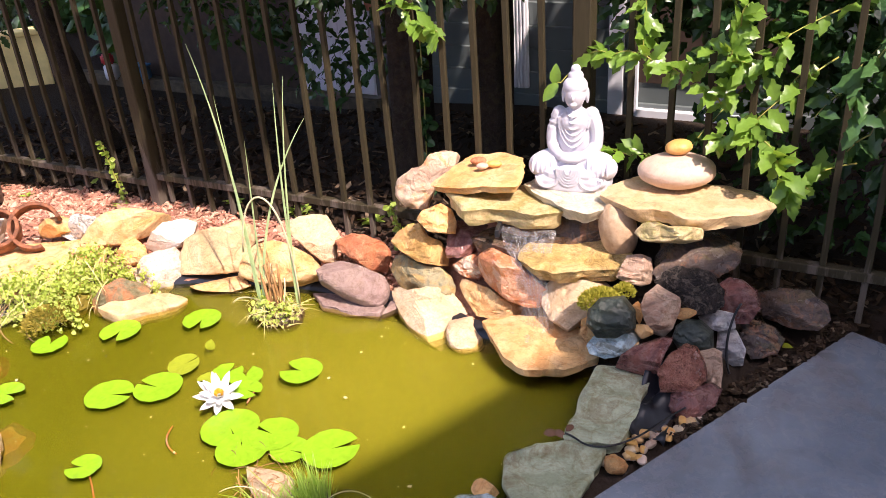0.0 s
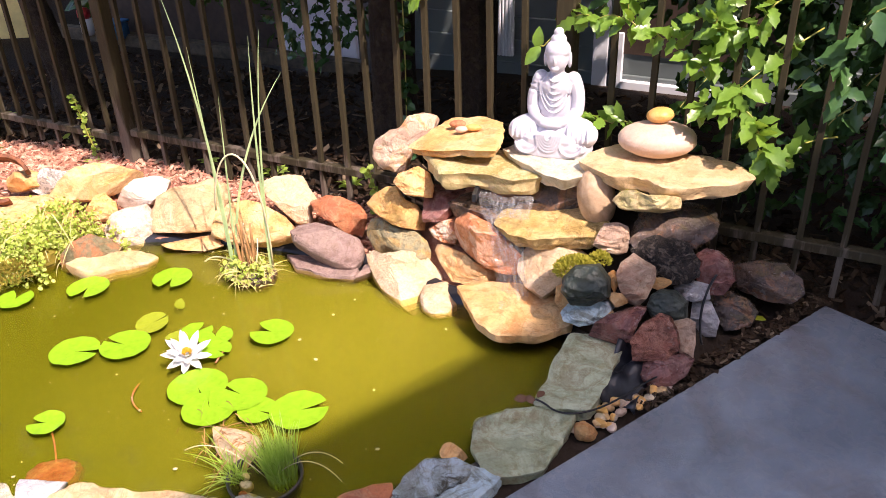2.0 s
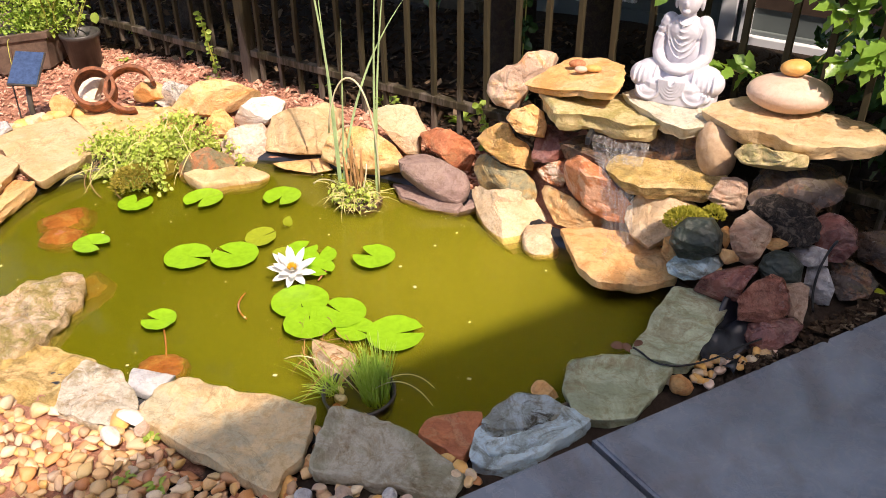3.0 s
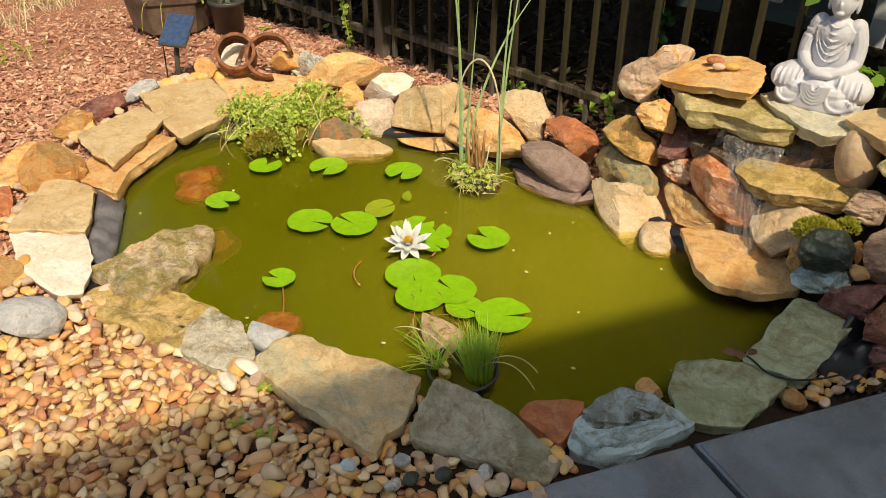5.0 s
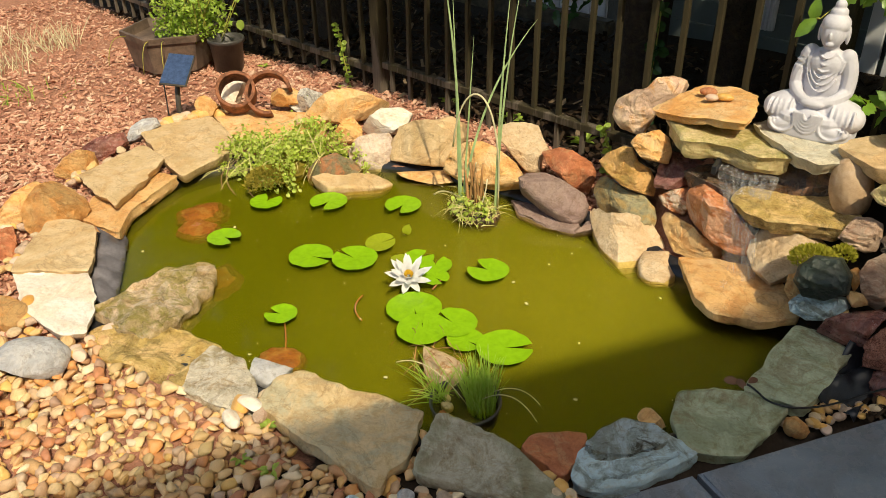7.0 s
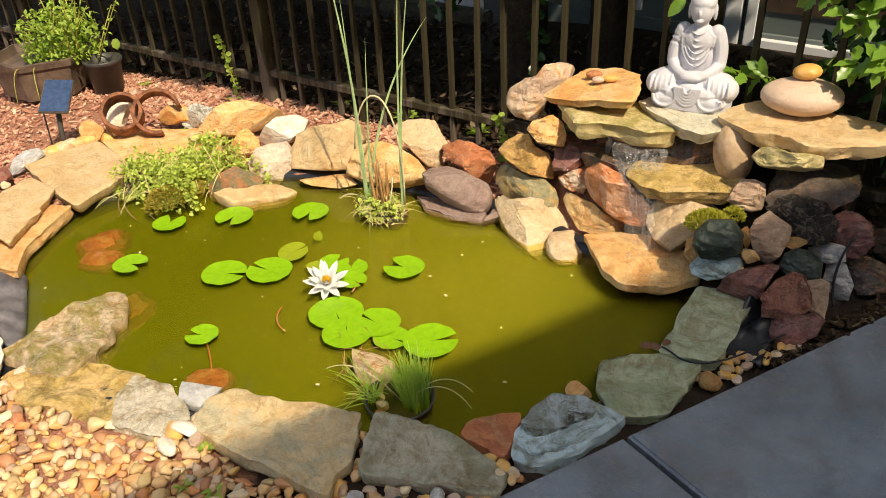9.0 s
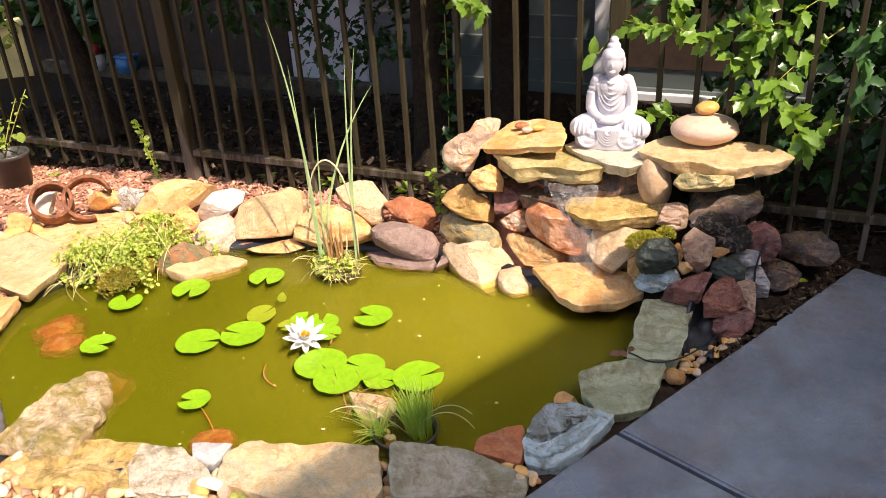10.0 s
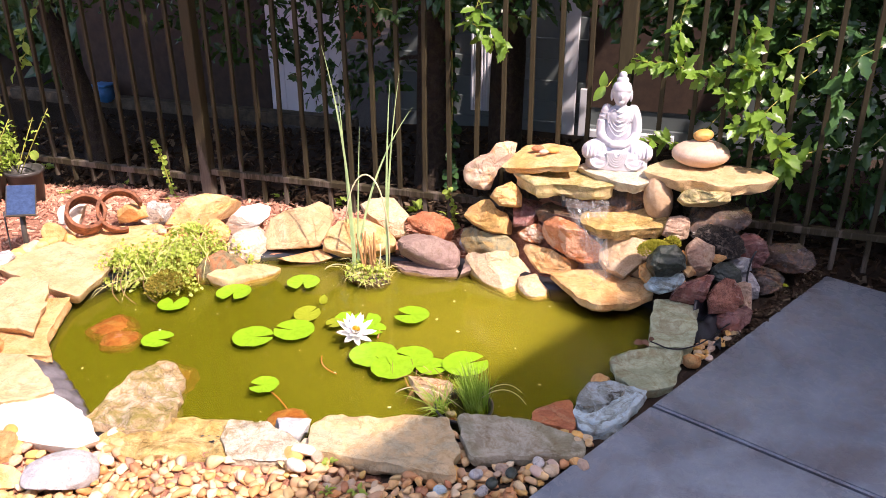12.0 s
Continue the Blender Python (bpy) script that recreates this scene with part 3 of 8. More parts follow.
def slab_mesh(outline, thick, seed, mat, ragged=0.0055, layers=4, relief=0.006, under=0.85):
    """A split flagstone: an uneven outline, a slightly hollowed top and a bedded, broken edge. The outline is centred on the origin, its top at z = 0."""
    rng = np.random.RandomState(seed)
    pts = [np.array(p, float) for p in outline]
    ring = []
    for a, b in zip(pts, pts[1:] + pts[:1]):
        k = max(2, int(np.linalg.norm(b - a) / 0.011))
        for i in range(k):
            ring.append(a + (b - a) * i / k)
    ring = np.array(ring)
    # soften corners a little
    for _ in range(1):
        ring = (np.roll(ring, 1, 0) + 2 * ring + np.roll(ring, -1, 0)) / 4
    n = len(ring)
    c = ring.mean(0)
    out = ring - c
    out /= np.linalg.norm(out, axis=1)[:, None] + 1e-9
    p3 = np.c_[ring, np.zeros(n)]
    wob = fbm(p3, 16.0, seed, 3)
    ring = ring + out * (wob * ragged * 1.6)[:, None]
    verts, faces, rings = [], [], []

    def level(r, z):
        start = len(verts)
        for q, zz in zip(r, z):
            verts.append((q[0], q[1], zz))
        rings.append(start)

    for s in (0.08, 0.18, 0.28, 0.38, 0.48, 0.57, 0.66, 0.74, 0.82, 0.89, 0.95, 0.985):
        r = c + (ring - c) * s
        q = np.c_[r, np.zeros(n)]
        cleft = np.round(fbm(q, 6.0, seed + 6, 4) * 2.2) / 2.2
        level(r, fbm(q, 7.0, seed + 2, 4) * relief * 0.6 + cleft * relief * 0.8 + fbm(q, 34.0, seed + 3, 3) * relief * 0.4 - (0.002 if s > 0.98 else 0))
    edge_top = fbm(p3, 9.0, seed + 2, 3) * relief
    for i in range(layers + 1):
        fr = i / layers
        step = rng.uniform(-1, 1) * ragged * 1.1
        rag = fbm(np.c_[ring, np.full(n, fr * 3.0)], 24.0, seed + 9 + i, 3)
        shrink = 1 - (1 - under) * fr * fr
        r = c + (ring - c) * shrink + out * (step + rag * ragged * 0.9)[:, None]
        level(r, edge_top - 0.004 - fr * thick * (1 + 0.08 * wob))
    level(c + (ring - c) * under * 0.5, np.full(n, -thick))
    for a, b in zip(rings, rings[1:]):
        for i in range(n):
            j = (i + 1) % n
            faces.append((a + i, b + i, b + j, a + j))
    faces.append(tuple(range(rings[0], rings[0] + n)))
    faces.append(tuple(reversed(range(rings[-1], rings[-1] + n))))
    me = mesh_of("slab", verts, faces, mat)
    me.set_sharp_from_angle(angle=radians(40))
    return me


SLABS = []


def slab(name, label, mat, outline, z, thick, seed, nod=0.0, lean=0.0, group="", ragged=0.0055, layers=4, relief=0.006, under=0.85):
    SLABS.append(outline)
    pts = np.array(outline, float)
    c = pts.mean(0)
    area = sum(a[0] * b[1] - b[0] * a[1] for a, b in zip(pts, np.roll(pts, -1, 0)))
    loc = [tuple(p - c) for p in (pts if area > 0 else pts[::-1])]
    me = slab_mesh(loc, thick, seed, mat, ragged, layers, relief, under)
    return thing(name, me, pose(c[0], c[1], z, nod, lean, 0), label, "stone slab", group)


def tube_mesh(name, points, radii, mat, sides=8, caps=True):
    """A round stem along points, with a radius at each."""
    pts = [Vector(p) for p in points]
    if isinstance(radii, (int, float)):
        radii = [radii] * len(pts)
    verts, faces = [], []
    up = Vector((0.31, 0.17, 0.93))
    for i, p in enumerate(pts):
        d = (pts[min(i + 1, len(pts) - 1)] - pts[max(i - 1, 0)]).normalized()
        u = d.cross(up)
        if u.length < 1e-4:
            u = d.cross(Vector((1, 0, 0)))
        u.normalize()
        w = d.cross(u)
        for k in range(sides):
            a = 2 * math.pi * k / sides
            verts.append(p + (u * math.cos(a) + w * math.sin(a)) * radii[i])
    for i in range(len(pts) - 1):
        for k in range(sides):
            a, b = i * sides + k, i * sides + (k + 1) % sides
            faces.append((a, b, b + sides, a + sides))
    if caps:
        faces.append(tuple(reversed(range(sides))))
        faces.append(tuple(range((len(pts) - 1) * sides, len(pts) * sides)))
    return mesh_of(name, verts, faces, mat)


def bez(p0, p1, p2, k=12, p3=None):
    out = []
    a, b, c = Vector(p0), Vector(p1), Vector(p2)
    for i in range(k + 1):
        t = i / k
        if p3 is None:
            out.append(a * (1 - t) ** 2 + b * 2 * t * (1 - t) + c * t * t)
        else:
            d = Vector(p3)
            out.append(a * (1 - t) ** 3 + b * 3 * t * (1 - t) ** 2 + c * 3 * t * t * (1 - t) + d * t ** 3)
    return out


def blade_into(verts, faces, points, width, face_dir):
    """Adds a flat, slightly folded tapering blade along points."""
    start = len(verts)
    n = len(points)
    for i, p in enumerate(points):
        d = (points[min(i + 1, n - 1)] - points[max(i - 1, 0)]).normalized()
        side = d.cross(face_dir)
        if side.length < 1e-5:
            side = d.cross(Vector((1, 0, 0)))
        side.normalize()
        fold = side.cross(d) * 0.25
        w = width * (1 - (i / (n - 1)) ** 2.2) * 0.5 + 0.0003
        verts += [p - side * w, p + fold * w, p + side * w]
    for i in range(n - 1):
        a = start + 3 * i
        faces += [(a, a + 1, a + 4, a + 3), (a + 1, a + 2, a + 5, a + 4)]


SPINY = [(0.0, 0.0), (0.08, 0.09), (0.19, 0.215), (0.30, 0.165), (0.45, 0.275), (0.57, 0.185), (0.72, 0.22), (0.83, 0.11), (1.0, 0.0)]
OVAL = [(0.0, 0.0), (0.12, 0.14), (0.35, 0.27), (0.6, 0.26), (0.85, 0.13), (1.0, 0.0)]
ROUND = [(0.0, 0.0), (0.1, 0.25), (0.4, 0.42), (0.75, 0.36), (1.0, 0.0)]
LANCE = [(0.0, 0.0), (0.3, 0.10), (0.6, 0.09), (1.0, 0.0)]


def leaf_into(verts, faces, shape, base, along, normal, size, curl=0.18, width=1.0):
    """Adds one leaf, folded along its midrib, of the given half outline."""
    along, normal = along.normalized(), normal.normalized()
    side = along.cross(normal)
    if side.length < 1e-4:
        side = along.cross(Vector((0.3, 0.8, 0.5)))
    side.normalize()
    up = side.cross(along)
    start = len(verts)
    k = len(shape)
    for x, y in shape:
        verts.append(base + (along * x - up * curl * x * x) * size)
    for s in (1, -1):
        for x, y in shape[1:-1]:
            lift = 0.22 * y + (0.05 if y > 0.22 else 0.0)
            verts.append(base + (along * x + side * s * y * width + up * (lift - curl * x * x)) * size)
    m = k - 2
    for s in (0, 1):
        o = start + k + s * m
        quad = [(start, start + 1, o)]
        for i in range(m - 1):
            quad.append((start + 1 + i, start + 2 + i, o + i + 1, o + i))
        quad.append((start + m, start + m + 1, o + m - 1))
        faces += [tuple(q) if s else tuple(reversed(q)) for q in quad]


def unit(rng):
    v = Vector(rng.normal(size=3))
    return v.normalized()


def joined_boxes(count, place, mat, rng, name="chips"):
    """Many small flat shards in one mesh; place(i) gives centre, three half sizes and a turn, or None."""
    verts, faces = [], []
    shape = [(-1, -1, -1), (1, -0.7, -1), (0.9, 1, -1), (-0.8, 0.8, -1), (-1, -1, 1), (1, -0.7, 1), (0.9, 1, 1), (-0.8, 0.8, 1)]
    quads = [(0, 3, 2, 1), (4, 5, 6, 7), (0, 1, 5, 4), (1, 2, 6, 5), (2, 3, 7, 6), (3, 0, 4, 7)]
    for i in range(count):
        got = place(i)
        if got is None:
            continue
        c, half, e = got
        r = Euler(e).to_matrix()
        o = len(verts)
        for s in shape:
            verts.append(Vector(c) + r @ Vector((s[0] * half[0], s[1] * half[1], s[2] * half[2])))
        faces += [tuple(o + k for k in q) for q in quads]
    return mesh_of(name, verts, faces, mat, smooth=False)


def inside(p, poly):
    hit = False
    for (x0, y0), (x1, y1) in zip(poly, poly[1:] + poly[:1]):
        if (y0 > p[1]) != (y1 > p[1]) and p[0] < (x1 - x0) * (p[1] - y0) / (y1 - y0) + x0:
            hit = not hit
    return hit


# ---- plan ----
POND = [(-0.60, -0.28), (-0.57, -0.47), (-0.38, -0.68), (-0.20, -0.78), (0.0, -0.87), (0.22, -0.80), (0.40, -0.67), (0.62, -0.57),
        (0.80, -0.42), (1.0, -0.28), (1.12, -0.14), (1.17, 0.05), (1.17, 0.25), (1.16, 0.45), (1.10, 0.62), (0.85, 0.60),
        (0.66, 0.53), (0.42, 0.53), (0.15, 0.46), (-0.10, 0.34), (-0.30, 0.20), (-0.50, -0.02)]
FENCE_O, FENCE_D, FENCE_N = Vector((-0.962, 0.52, 0)), Vector((0.969, 0.247, 0)).normalized(), Vector((-0.247, 0.969, 0)).normalized()
PATIO_A, PATIO_DIR = Vector((1.285, 0.0, 0)), Vector((0.205, 0.979, 0)).normalized()
PATIO_OUT = Vector((PATIO_DIR.y, -PATIO_DIR.x, 0))


def pond_depth(x, y):
    """Signed distance to the pond's rim, below 0 inside."""
    best = 9.0
    for (x0, y0), (x1, y1) in zip(POND, POND[1:] + POND[:1]):
        dx, dy = x1 - x0, y1 - y0
        t = max(0.0, min(1.0, ((x - x0) * dx + (y - y0) * dy) / (dx * dx + dy * dy)))
        best = min(best, math.hypot(x - x0 - t * dx, y - y0 - t * dy))
    return -best if inside((x, y), POND) else best


def behind_fence(x, y):
    return (x - FENCE_O.x) * FENCE_N.x + (y - FENCE_O.y) * FENCE_N.y


def off_patio(x, y):
    """Distance into the patio from its edge along the pond."""
    return (x - PATIO_A.x) * PATIO_OUT.x + (y - PATIO_A.y) * PATIO_OUT.y


def ground_z(x, y):
    z = 0.012 + 0.012 * noise.noise(Vector((x * 2.1, y * 2.1, 0.3)))
    back = behind_fence(x, y)
    if back > 0.05:
        z -= 0.11 * min(back - 0.05, 2.8)
    if x < -1.0:
        z -= 0.075 * min(1.8, -1.0 - x)
    # earth bank under the falls
    bx, by = x - 0.80, y - 0.86
    z += 0.26 * math.exp(-((bx * 0.97 + by * 0.25) / 0.36) ** 4 - ((by * 0.97 - bx * 0.25) / 0.15) ** 4)
    bx, by = x - 1.20, y - 0.80
    z += 0.10 * math.exp(-(bx / 0.13) ** 4 - (by / 0.14) ** 4)
    if off_patio(x, y) > -0.005:
        z = min(z, -0.03)
    d = pond_depth(x, y) if -0.75 < x < 1.35 and -1.05 < y < 0.75 else 1.0
    if d < 0:
        z = max(-0.34, z + d * 4.0)
    return z


def setting():
    def axis(lo, hi, a, b, fine):
        inner = list(np.arange(a, b + 1e-6, fine))
        left = [a - (a - lo) * (k / 14) ** 2.2 for k in range(14, 0, -1)]
        right = [b + (hi - b) * (k / 14) ** 2.2 for k in range(1, 15)]
        return left + inner + right

    xs, ys = axis(-60, 60, -2.2, 1.9, 0.035), axis(-60, 60, -1.6, 1.6, 0.035)
    verts = [(x, y, ground_z(x, y)) for y in ys for x in xs]
    nx = len(xs)
    faces = [(j * nx + i, j * nx + i + 1, (j + 1) * nx + i + 1, (j + 1) * nx + i) for j in range(len(ys) - 1) for i in range(nx - 1)]
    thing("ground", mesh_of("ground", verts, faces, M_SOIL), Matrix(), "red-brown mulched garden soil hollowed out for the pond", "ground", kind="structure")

    # rubber liner lapping over the rim
    k = len(POND)
    dense = []
    for (x0, y0), (x1, y1) in zip(POND, POND[1:] + POND[:1]):
        for i in range(8):
            dense.append((x0 + (x1 - x0) * i / 8, y0 + (y1 - y0) * i / 8))
    dense = np.array(dense)
    c = dense.mean(0)
    for _ in range(4):
        dense = (np.roll(dense, 1, 0) + 2 * dense + np.roll(dense, -1, 0)) / 4
    nrm = np.roll(dense, 1, 0) - np.roll(dense, -1, 0)
    nrm = np.c_[-nrm[:, 1], nrm[:, 0]]
    nrm /= np.linalg.norm(nrm, axis=1)[:, None]
    if ((dense - c) * nrm).sum() < 0:
        nrm = -nrm
    verts, faces, n = [], [], len(dense)
    for off, z in ((0.05, 0.022), (0.02, 0.020), (0.0, 0.008), (-0.02, -0.03), (-0.07, -0.20), (-0.12, -0.33)):
        for i, (p, q) in enumerate(zip(dense, nrm)):
            w = noise.noise(Vector((p[0] * 14, p[1] * 14, z * 20))) * 0.012
            verts.append((p[0] + q[0] * (off + w), p[1] + q[1] * (off + w), z + w * 0.4))
    for a in range(5):
        for i in range(n):
            j = (i + 1) % n
            faces.append((a * n + i, a * n + j, (a + 1) * n + j, (a + 1) * n + i))
    thing("pond_liner", mesh_of("pond_liner", verts, faces, M_LINER), Matrix(), "black rubber pond liner lapped over the rim", "pond liner", kind="structure")

    # water
    bm = bmesh.new()
    ring = [bm.verts.new((p[0] + q[0] * 0.005, p[1] + q[1] * 0.005, 0.0)) for p, q in zip(dense, nrm)]
    bm.faces.new(ring)
    bmesh.ops.recalc_face_normals(bm, faces=bm.faces[:])
    if bm.faces[:][0].normal.z < 0:
        bmesh.ops.reverse_faces(bm, faces=bm.faces[:])
    under = bm.copy()
    bmesh.ops.translate(under, vec=(0, 0, -0.036), verts=under.verts)
    for z in (-0.012, -0.024):
        veil = bm.copy()
        bmesh.ops.translate(veil, vec=(0, 0, z), verts=veil.verts)
        thing("water_veil", bm_mesh("water_veil", veil, M_VEIL), Matrix(), "thin veil of green algae under the surface", "water", kind="structure")
    thing("water_murk", bm_mesh("water_murk", under, M_MURK), Matrix(), "cloud of olive-green algae just below the surface", "water", kind="structure")
    thing("water", bm_mesh("water", bm, M_WATER), Matrix(), "calm clear pond surface over murky green water", "water", kind="structure")

    # concrete patio in two bays with a tooled joint between
    patio = thing("patio", None, Matrix(), "dark stained concrete patio in bays with a tooled joint", "patio", kind="structure")
    ang = math.degrees(math.atan2(PATIO_DIR.y, PATIO_DIR.x)) - 90

    def bay(pts, seed):
        bm = bmesh.new()
        vs = [bm.verts.new((x, y, 0.03)) for x, y in pts]
        f = bm.faces.new(vs)
        if f.normal.z < 0:
            bmesh.ops.reverse_faces(bm, faces=[f])
        ext = bmesh.ops.extrude_face_region(bm, geom=[f])
        bmesh.ops.translate(bm, vec=(0, 0, -0.11), verts=[g for g in ext["geom"] if isinstance(g, bmesh.types.BMVert)])
        bmesh.ops.recalc_face_normals(bm, faces=bm.faces[:])
        top = [e for e in bm.edges if all(abs(v.co.z - 0.03) < 1e-4 for v in e.verts)]
        bmesh.ops.bevel(bm, geom=top, offset=0.006, segments=3, affect="EDGES")
        part("slab", bm_mesh("slab", bm, M_CONCRETE), patio)

    def pe(s, o=0.0):
        q = PATIO_A + PATIO_DIR * s + PATIO_OUT * o
        return (q.x, q.y)

    bay([pe(0.045), (6.6, -0.60), (6.9, 0.85), (1.72, 1.10), pe(1.155)], 1)
    bay([pe(0.033), pe(-9.0), (6.1, -9.5), (6.6, -0.612)], 2)

    # the house beside the patio: its eave throws the shade over the near side
    e0 = Vector((0.846, 0.0, 0)) + Vector((SUN_FROM.x, SUN_FROM.y, 0)) / SUN_FROM.z * 5.35
    d = Vector((0.178, 0.984, 0)).normalized()
    o = Vector((d.y, -d.x, 0))
    house = thing("house_wall", None, Matrix(), "painted house wall and eave beside the patio", "house", kind="structure")

    def plank(name, s0, s1, o0, o1, z0, z1, mat):
        bm = bmesh.new()
        q = [e0 + d * s + o * t for s, t in ((s0, o0), (s1, o0), (s1, o1), (s0, o1))]
        lo = [bm.verts.new((v.x, v.y, z0)) for v in q]
        hi = [bm.verts.new((v.x, v.y, z1)) for v in q]
        bm.faces.new(lo[::-1])
        bm.faces.new(hi)
        for i in range(4):
            j = (i + 1) % 4
            bm.faces.new((lo[i], lo[j], hi[j], hi[i]))
        bmesh.ops.recalc_face_normals(bm, faces=bm.faces[:])
        part(name, bm_mesh(name, bm, mat), house)

    plank("wall", -9, 3.2, 0.55, 0.7, -0.1, 5.2, M_ROOF)
    plank("eave", -9, 3.4, 0.0, 4.0, 5.2, 5.35, M_ROOF)


setting()


# ---- fence ----
def fence():
    turn = math.degrees(math.atan2(FENCE_D.y, FENCE_D.x))
    ob = thing("fence", None, pose(FENCE_O.x, FENCE_O.y, 0, 0, 0, turn), "weathered black-painted picket fence behind the pond", "fence")
    H = 1.35

    def stick(half, z0, z1, seed):
        bm = box_bm(-half, -half, z0, half, half, z1)
        bmesh.ops.subdivide_edges(bm, edges=[e for e in bm.edges if abs(e.verts[0].co.z - e.verts[1].co.z) > 0.5], cuts=9)
        bmesh.ops.bevel(bm, geom=[e for e in bm.edges if abs(e.verts[0].co.z - e.verts[1].co.z) > 0.01], offset=half * 0.16, segments=1, affect="EDGES")
        for v in bm.verts:
            v.co.x += 0.0015 * noise.noise(Vector((seed, v.co.z * 6, 1)))
            v.co.y += 0.0015 * noise.noise(Vector((seed, 3, v.co.z * 6)))
        return bm_mesh("picket", bm, M_FENCE)

    pickets = [stick(0.0082, 0.02, H, s) for s in range(4)]
    post = stick(0.026, -0.25, H + 0.05, 9)
    rng = np.random.RandomState(4)
    for p in (-3.60, -1.80, 0.0, 1.80, 3.60):
        part("post", post, ob, pose(p, 0, 0.0))
    for b, z in ((-3.60, 0.030), (-1.80, 0.100), (0.0, 0.136), (1.80, 0.185)):
        part("rail", bm_mesh("rail", box_bm(b + 0.028, -0.016, z - 0.013, b + 1.772, 0.016, z + 0.013, 0.002), M_FENCE), ob, pose(0, 0, 0, 0, -0.6, 0) if b == 0 else None)
    for first, step, z in ((-1.905, -0.109, -0.10), (-0.104, -0.109, 0.0), (0.0705, 0.1075, 0.0), (1.933, 0.1059, 0.02)):
        for k in range(16):
            part("picket", pickets[int(rng.randint(4))], ob, pose(first + step * k, rng.uniform(-0.001, 0.001), rng.uniform(-0.012, 0.012) + z, rng.uniform(-0.3, 0.3), rng.uniform(-0.5, 0.5), 0))


fence()

# ---- stones of the falls ----
FALLS, BANK, COPING = "stones of the falls", "stones on the bank", "coping stones round the pond"


def falls_stones():
    r, st = rock, stone
    st("pale quartz stone with purple and rust faces in the falls", M_QUARTZ, 311, (0.386, 0.721, 0.346), [(-6.8, -7.7), (-0.5, -8.2), (0.9, -5.3), (2.6, -1.5), (8.0, 2.3), (9.4, 7.1), (5.7, 8.2), (1.7, 6.9), (-1.3, 3.4), (-5.4, 2.8), (-8.9, 0.6), (-9.4, -3.9)], 0.150, 40, cuts=14, rough=0.04, pillow=0.26, group=FALLS)
    st("small orange sandstone block wedged under the upper slabs", M_ORANGE, 12, (0.508, 0.625, 0.283), [(-2.4, -3.3), (1.7, -4.0), (5.1, -4.2), (5.5, -0.9), (4.2, 2.5), (1.6, 4.2), (-3.8, 2.3), (-5.5, -0.0)], 0.110, 40, group=FALLS)
    r("rock", "dark purple stone in the shadow under the slabs", M_DKPURPLE, (0.575, 0.72, 0.205), (0.19, 0.16, 0.09), seed=13, group=FALLS)
    st("tan orange stone with a mossy lower face", M_ORANGEMOSS, 714, (0.449, 0.604, 0.189), [(-5.5, -1.5), (-1.0, -4.4), (4.2, -5.8), (8.0, -6.3), (8.4, -2.5), (5.9, 1.0), (2.4, 2.7), (0.3, 6.2), (-2.2, 6.3), (-6.2, 4.4), (-8.4, 1.6)], 0.140, 40, group=FALLS)
    st("olive grey pitted stone in the falls", M_OLIVE, 715, (0.453, 0.603, 0.084), [(-6.7, -3.0), (-4.6, -6.6), (2.2, -6.3), (6.5, -7.0), (8.9, -6.0), (9.7, -2.9), (8.6, -0.1), (5.4, 2.6), (1.1, 3.3), (-2.5, 4.8), (-6.1, 7.0), (-8.3, 6.6), (-9.7, 2.3)], 0.160, 40, rough=0.045, group=FALLS)
    st("large cream stone with a flat face at the waterline", M_CREAM, 416, (0.556, 0.524, -0.005), [(-9.2, 3.4), (-5.3, -3.0), (-0.5, -8.0), (3.9, -10.7), (7.1, -10.8), (11.6, -8.8), (12.1, -5.7), (11.8, -0.1), (9.2, 4.8), (5.4, 8.9), (-1.3, 9.6), (-8.8, 8.7), (-12.1, 10.8)], 0.140, 40, tilt=62, cuts=3, pillow=0.25, cleft=0.002, group=FALLS)
    st("red and white stone beside the water chute", M_REDWHITE, 17, (0.598, 0.653, 0.146), [(-3.0, -2.0), (-0.2, -3.4), (3.1, -4.0), (4.7, 0.3), (3.0, 4.0), (-0.8, 2.5), (-4.7, 0.4)], 0.100, 35, group=FALLS)
    st("long wet rust-red stone along the water chute", M_REDWET, 318, (0.768, 0.649, 0.162), [(-10.1, 0.8), (-6.9, -2.2), (-1.6, -6.3), (3.1, -8.0), (7.6, -8.2), (10.6, -5.6), (7.7, -1.9), (3.8, 2.1), (-0.0, 5.4), (-3.0, 6.8), (-6.2, 8.2), (-9.3, 6.4), (-10.6, 3.8)], 0.130, 35, cuts=5, rough=0.025, group=FALLS)
    st("long tan stone below the red one", M_TAN, 19, (0.704, 0.639, 0.072), [(-8.3, 0.1), (-4.9, -4.3), (0.8, -5.2), (5.6, -6.0), (10.6, -4.5), (8.0, -1.5), (3.0, 0.6), (-2.2, 3.6), (-6.4, 4.8), (-9.8, 6.0), (-10.6, 4.1)], 0.120, 35, group=FALLS)
    st("pale tan block behind the falling water", M_CREAM, 20, (0.953, 0.688, 0.126), [(-9.1, -0.8), (-6.5, -4.9), (-1.9, -7.7), (5.3, -1.5), (9.1, 3.8), (5.9, 6.2), (0.6, 7.7), (-6.9, 6.1), (-9.0, 2.3)], 0.150, 30, tilt=40, group=FALLS)
    r("rock", "tiny tan cube of stone under the ledge", M_EGG, (0.990, 0.731, 0.195), (0.035, 0.035, 0.03), seed=21, square=0.5, group=FALLS)
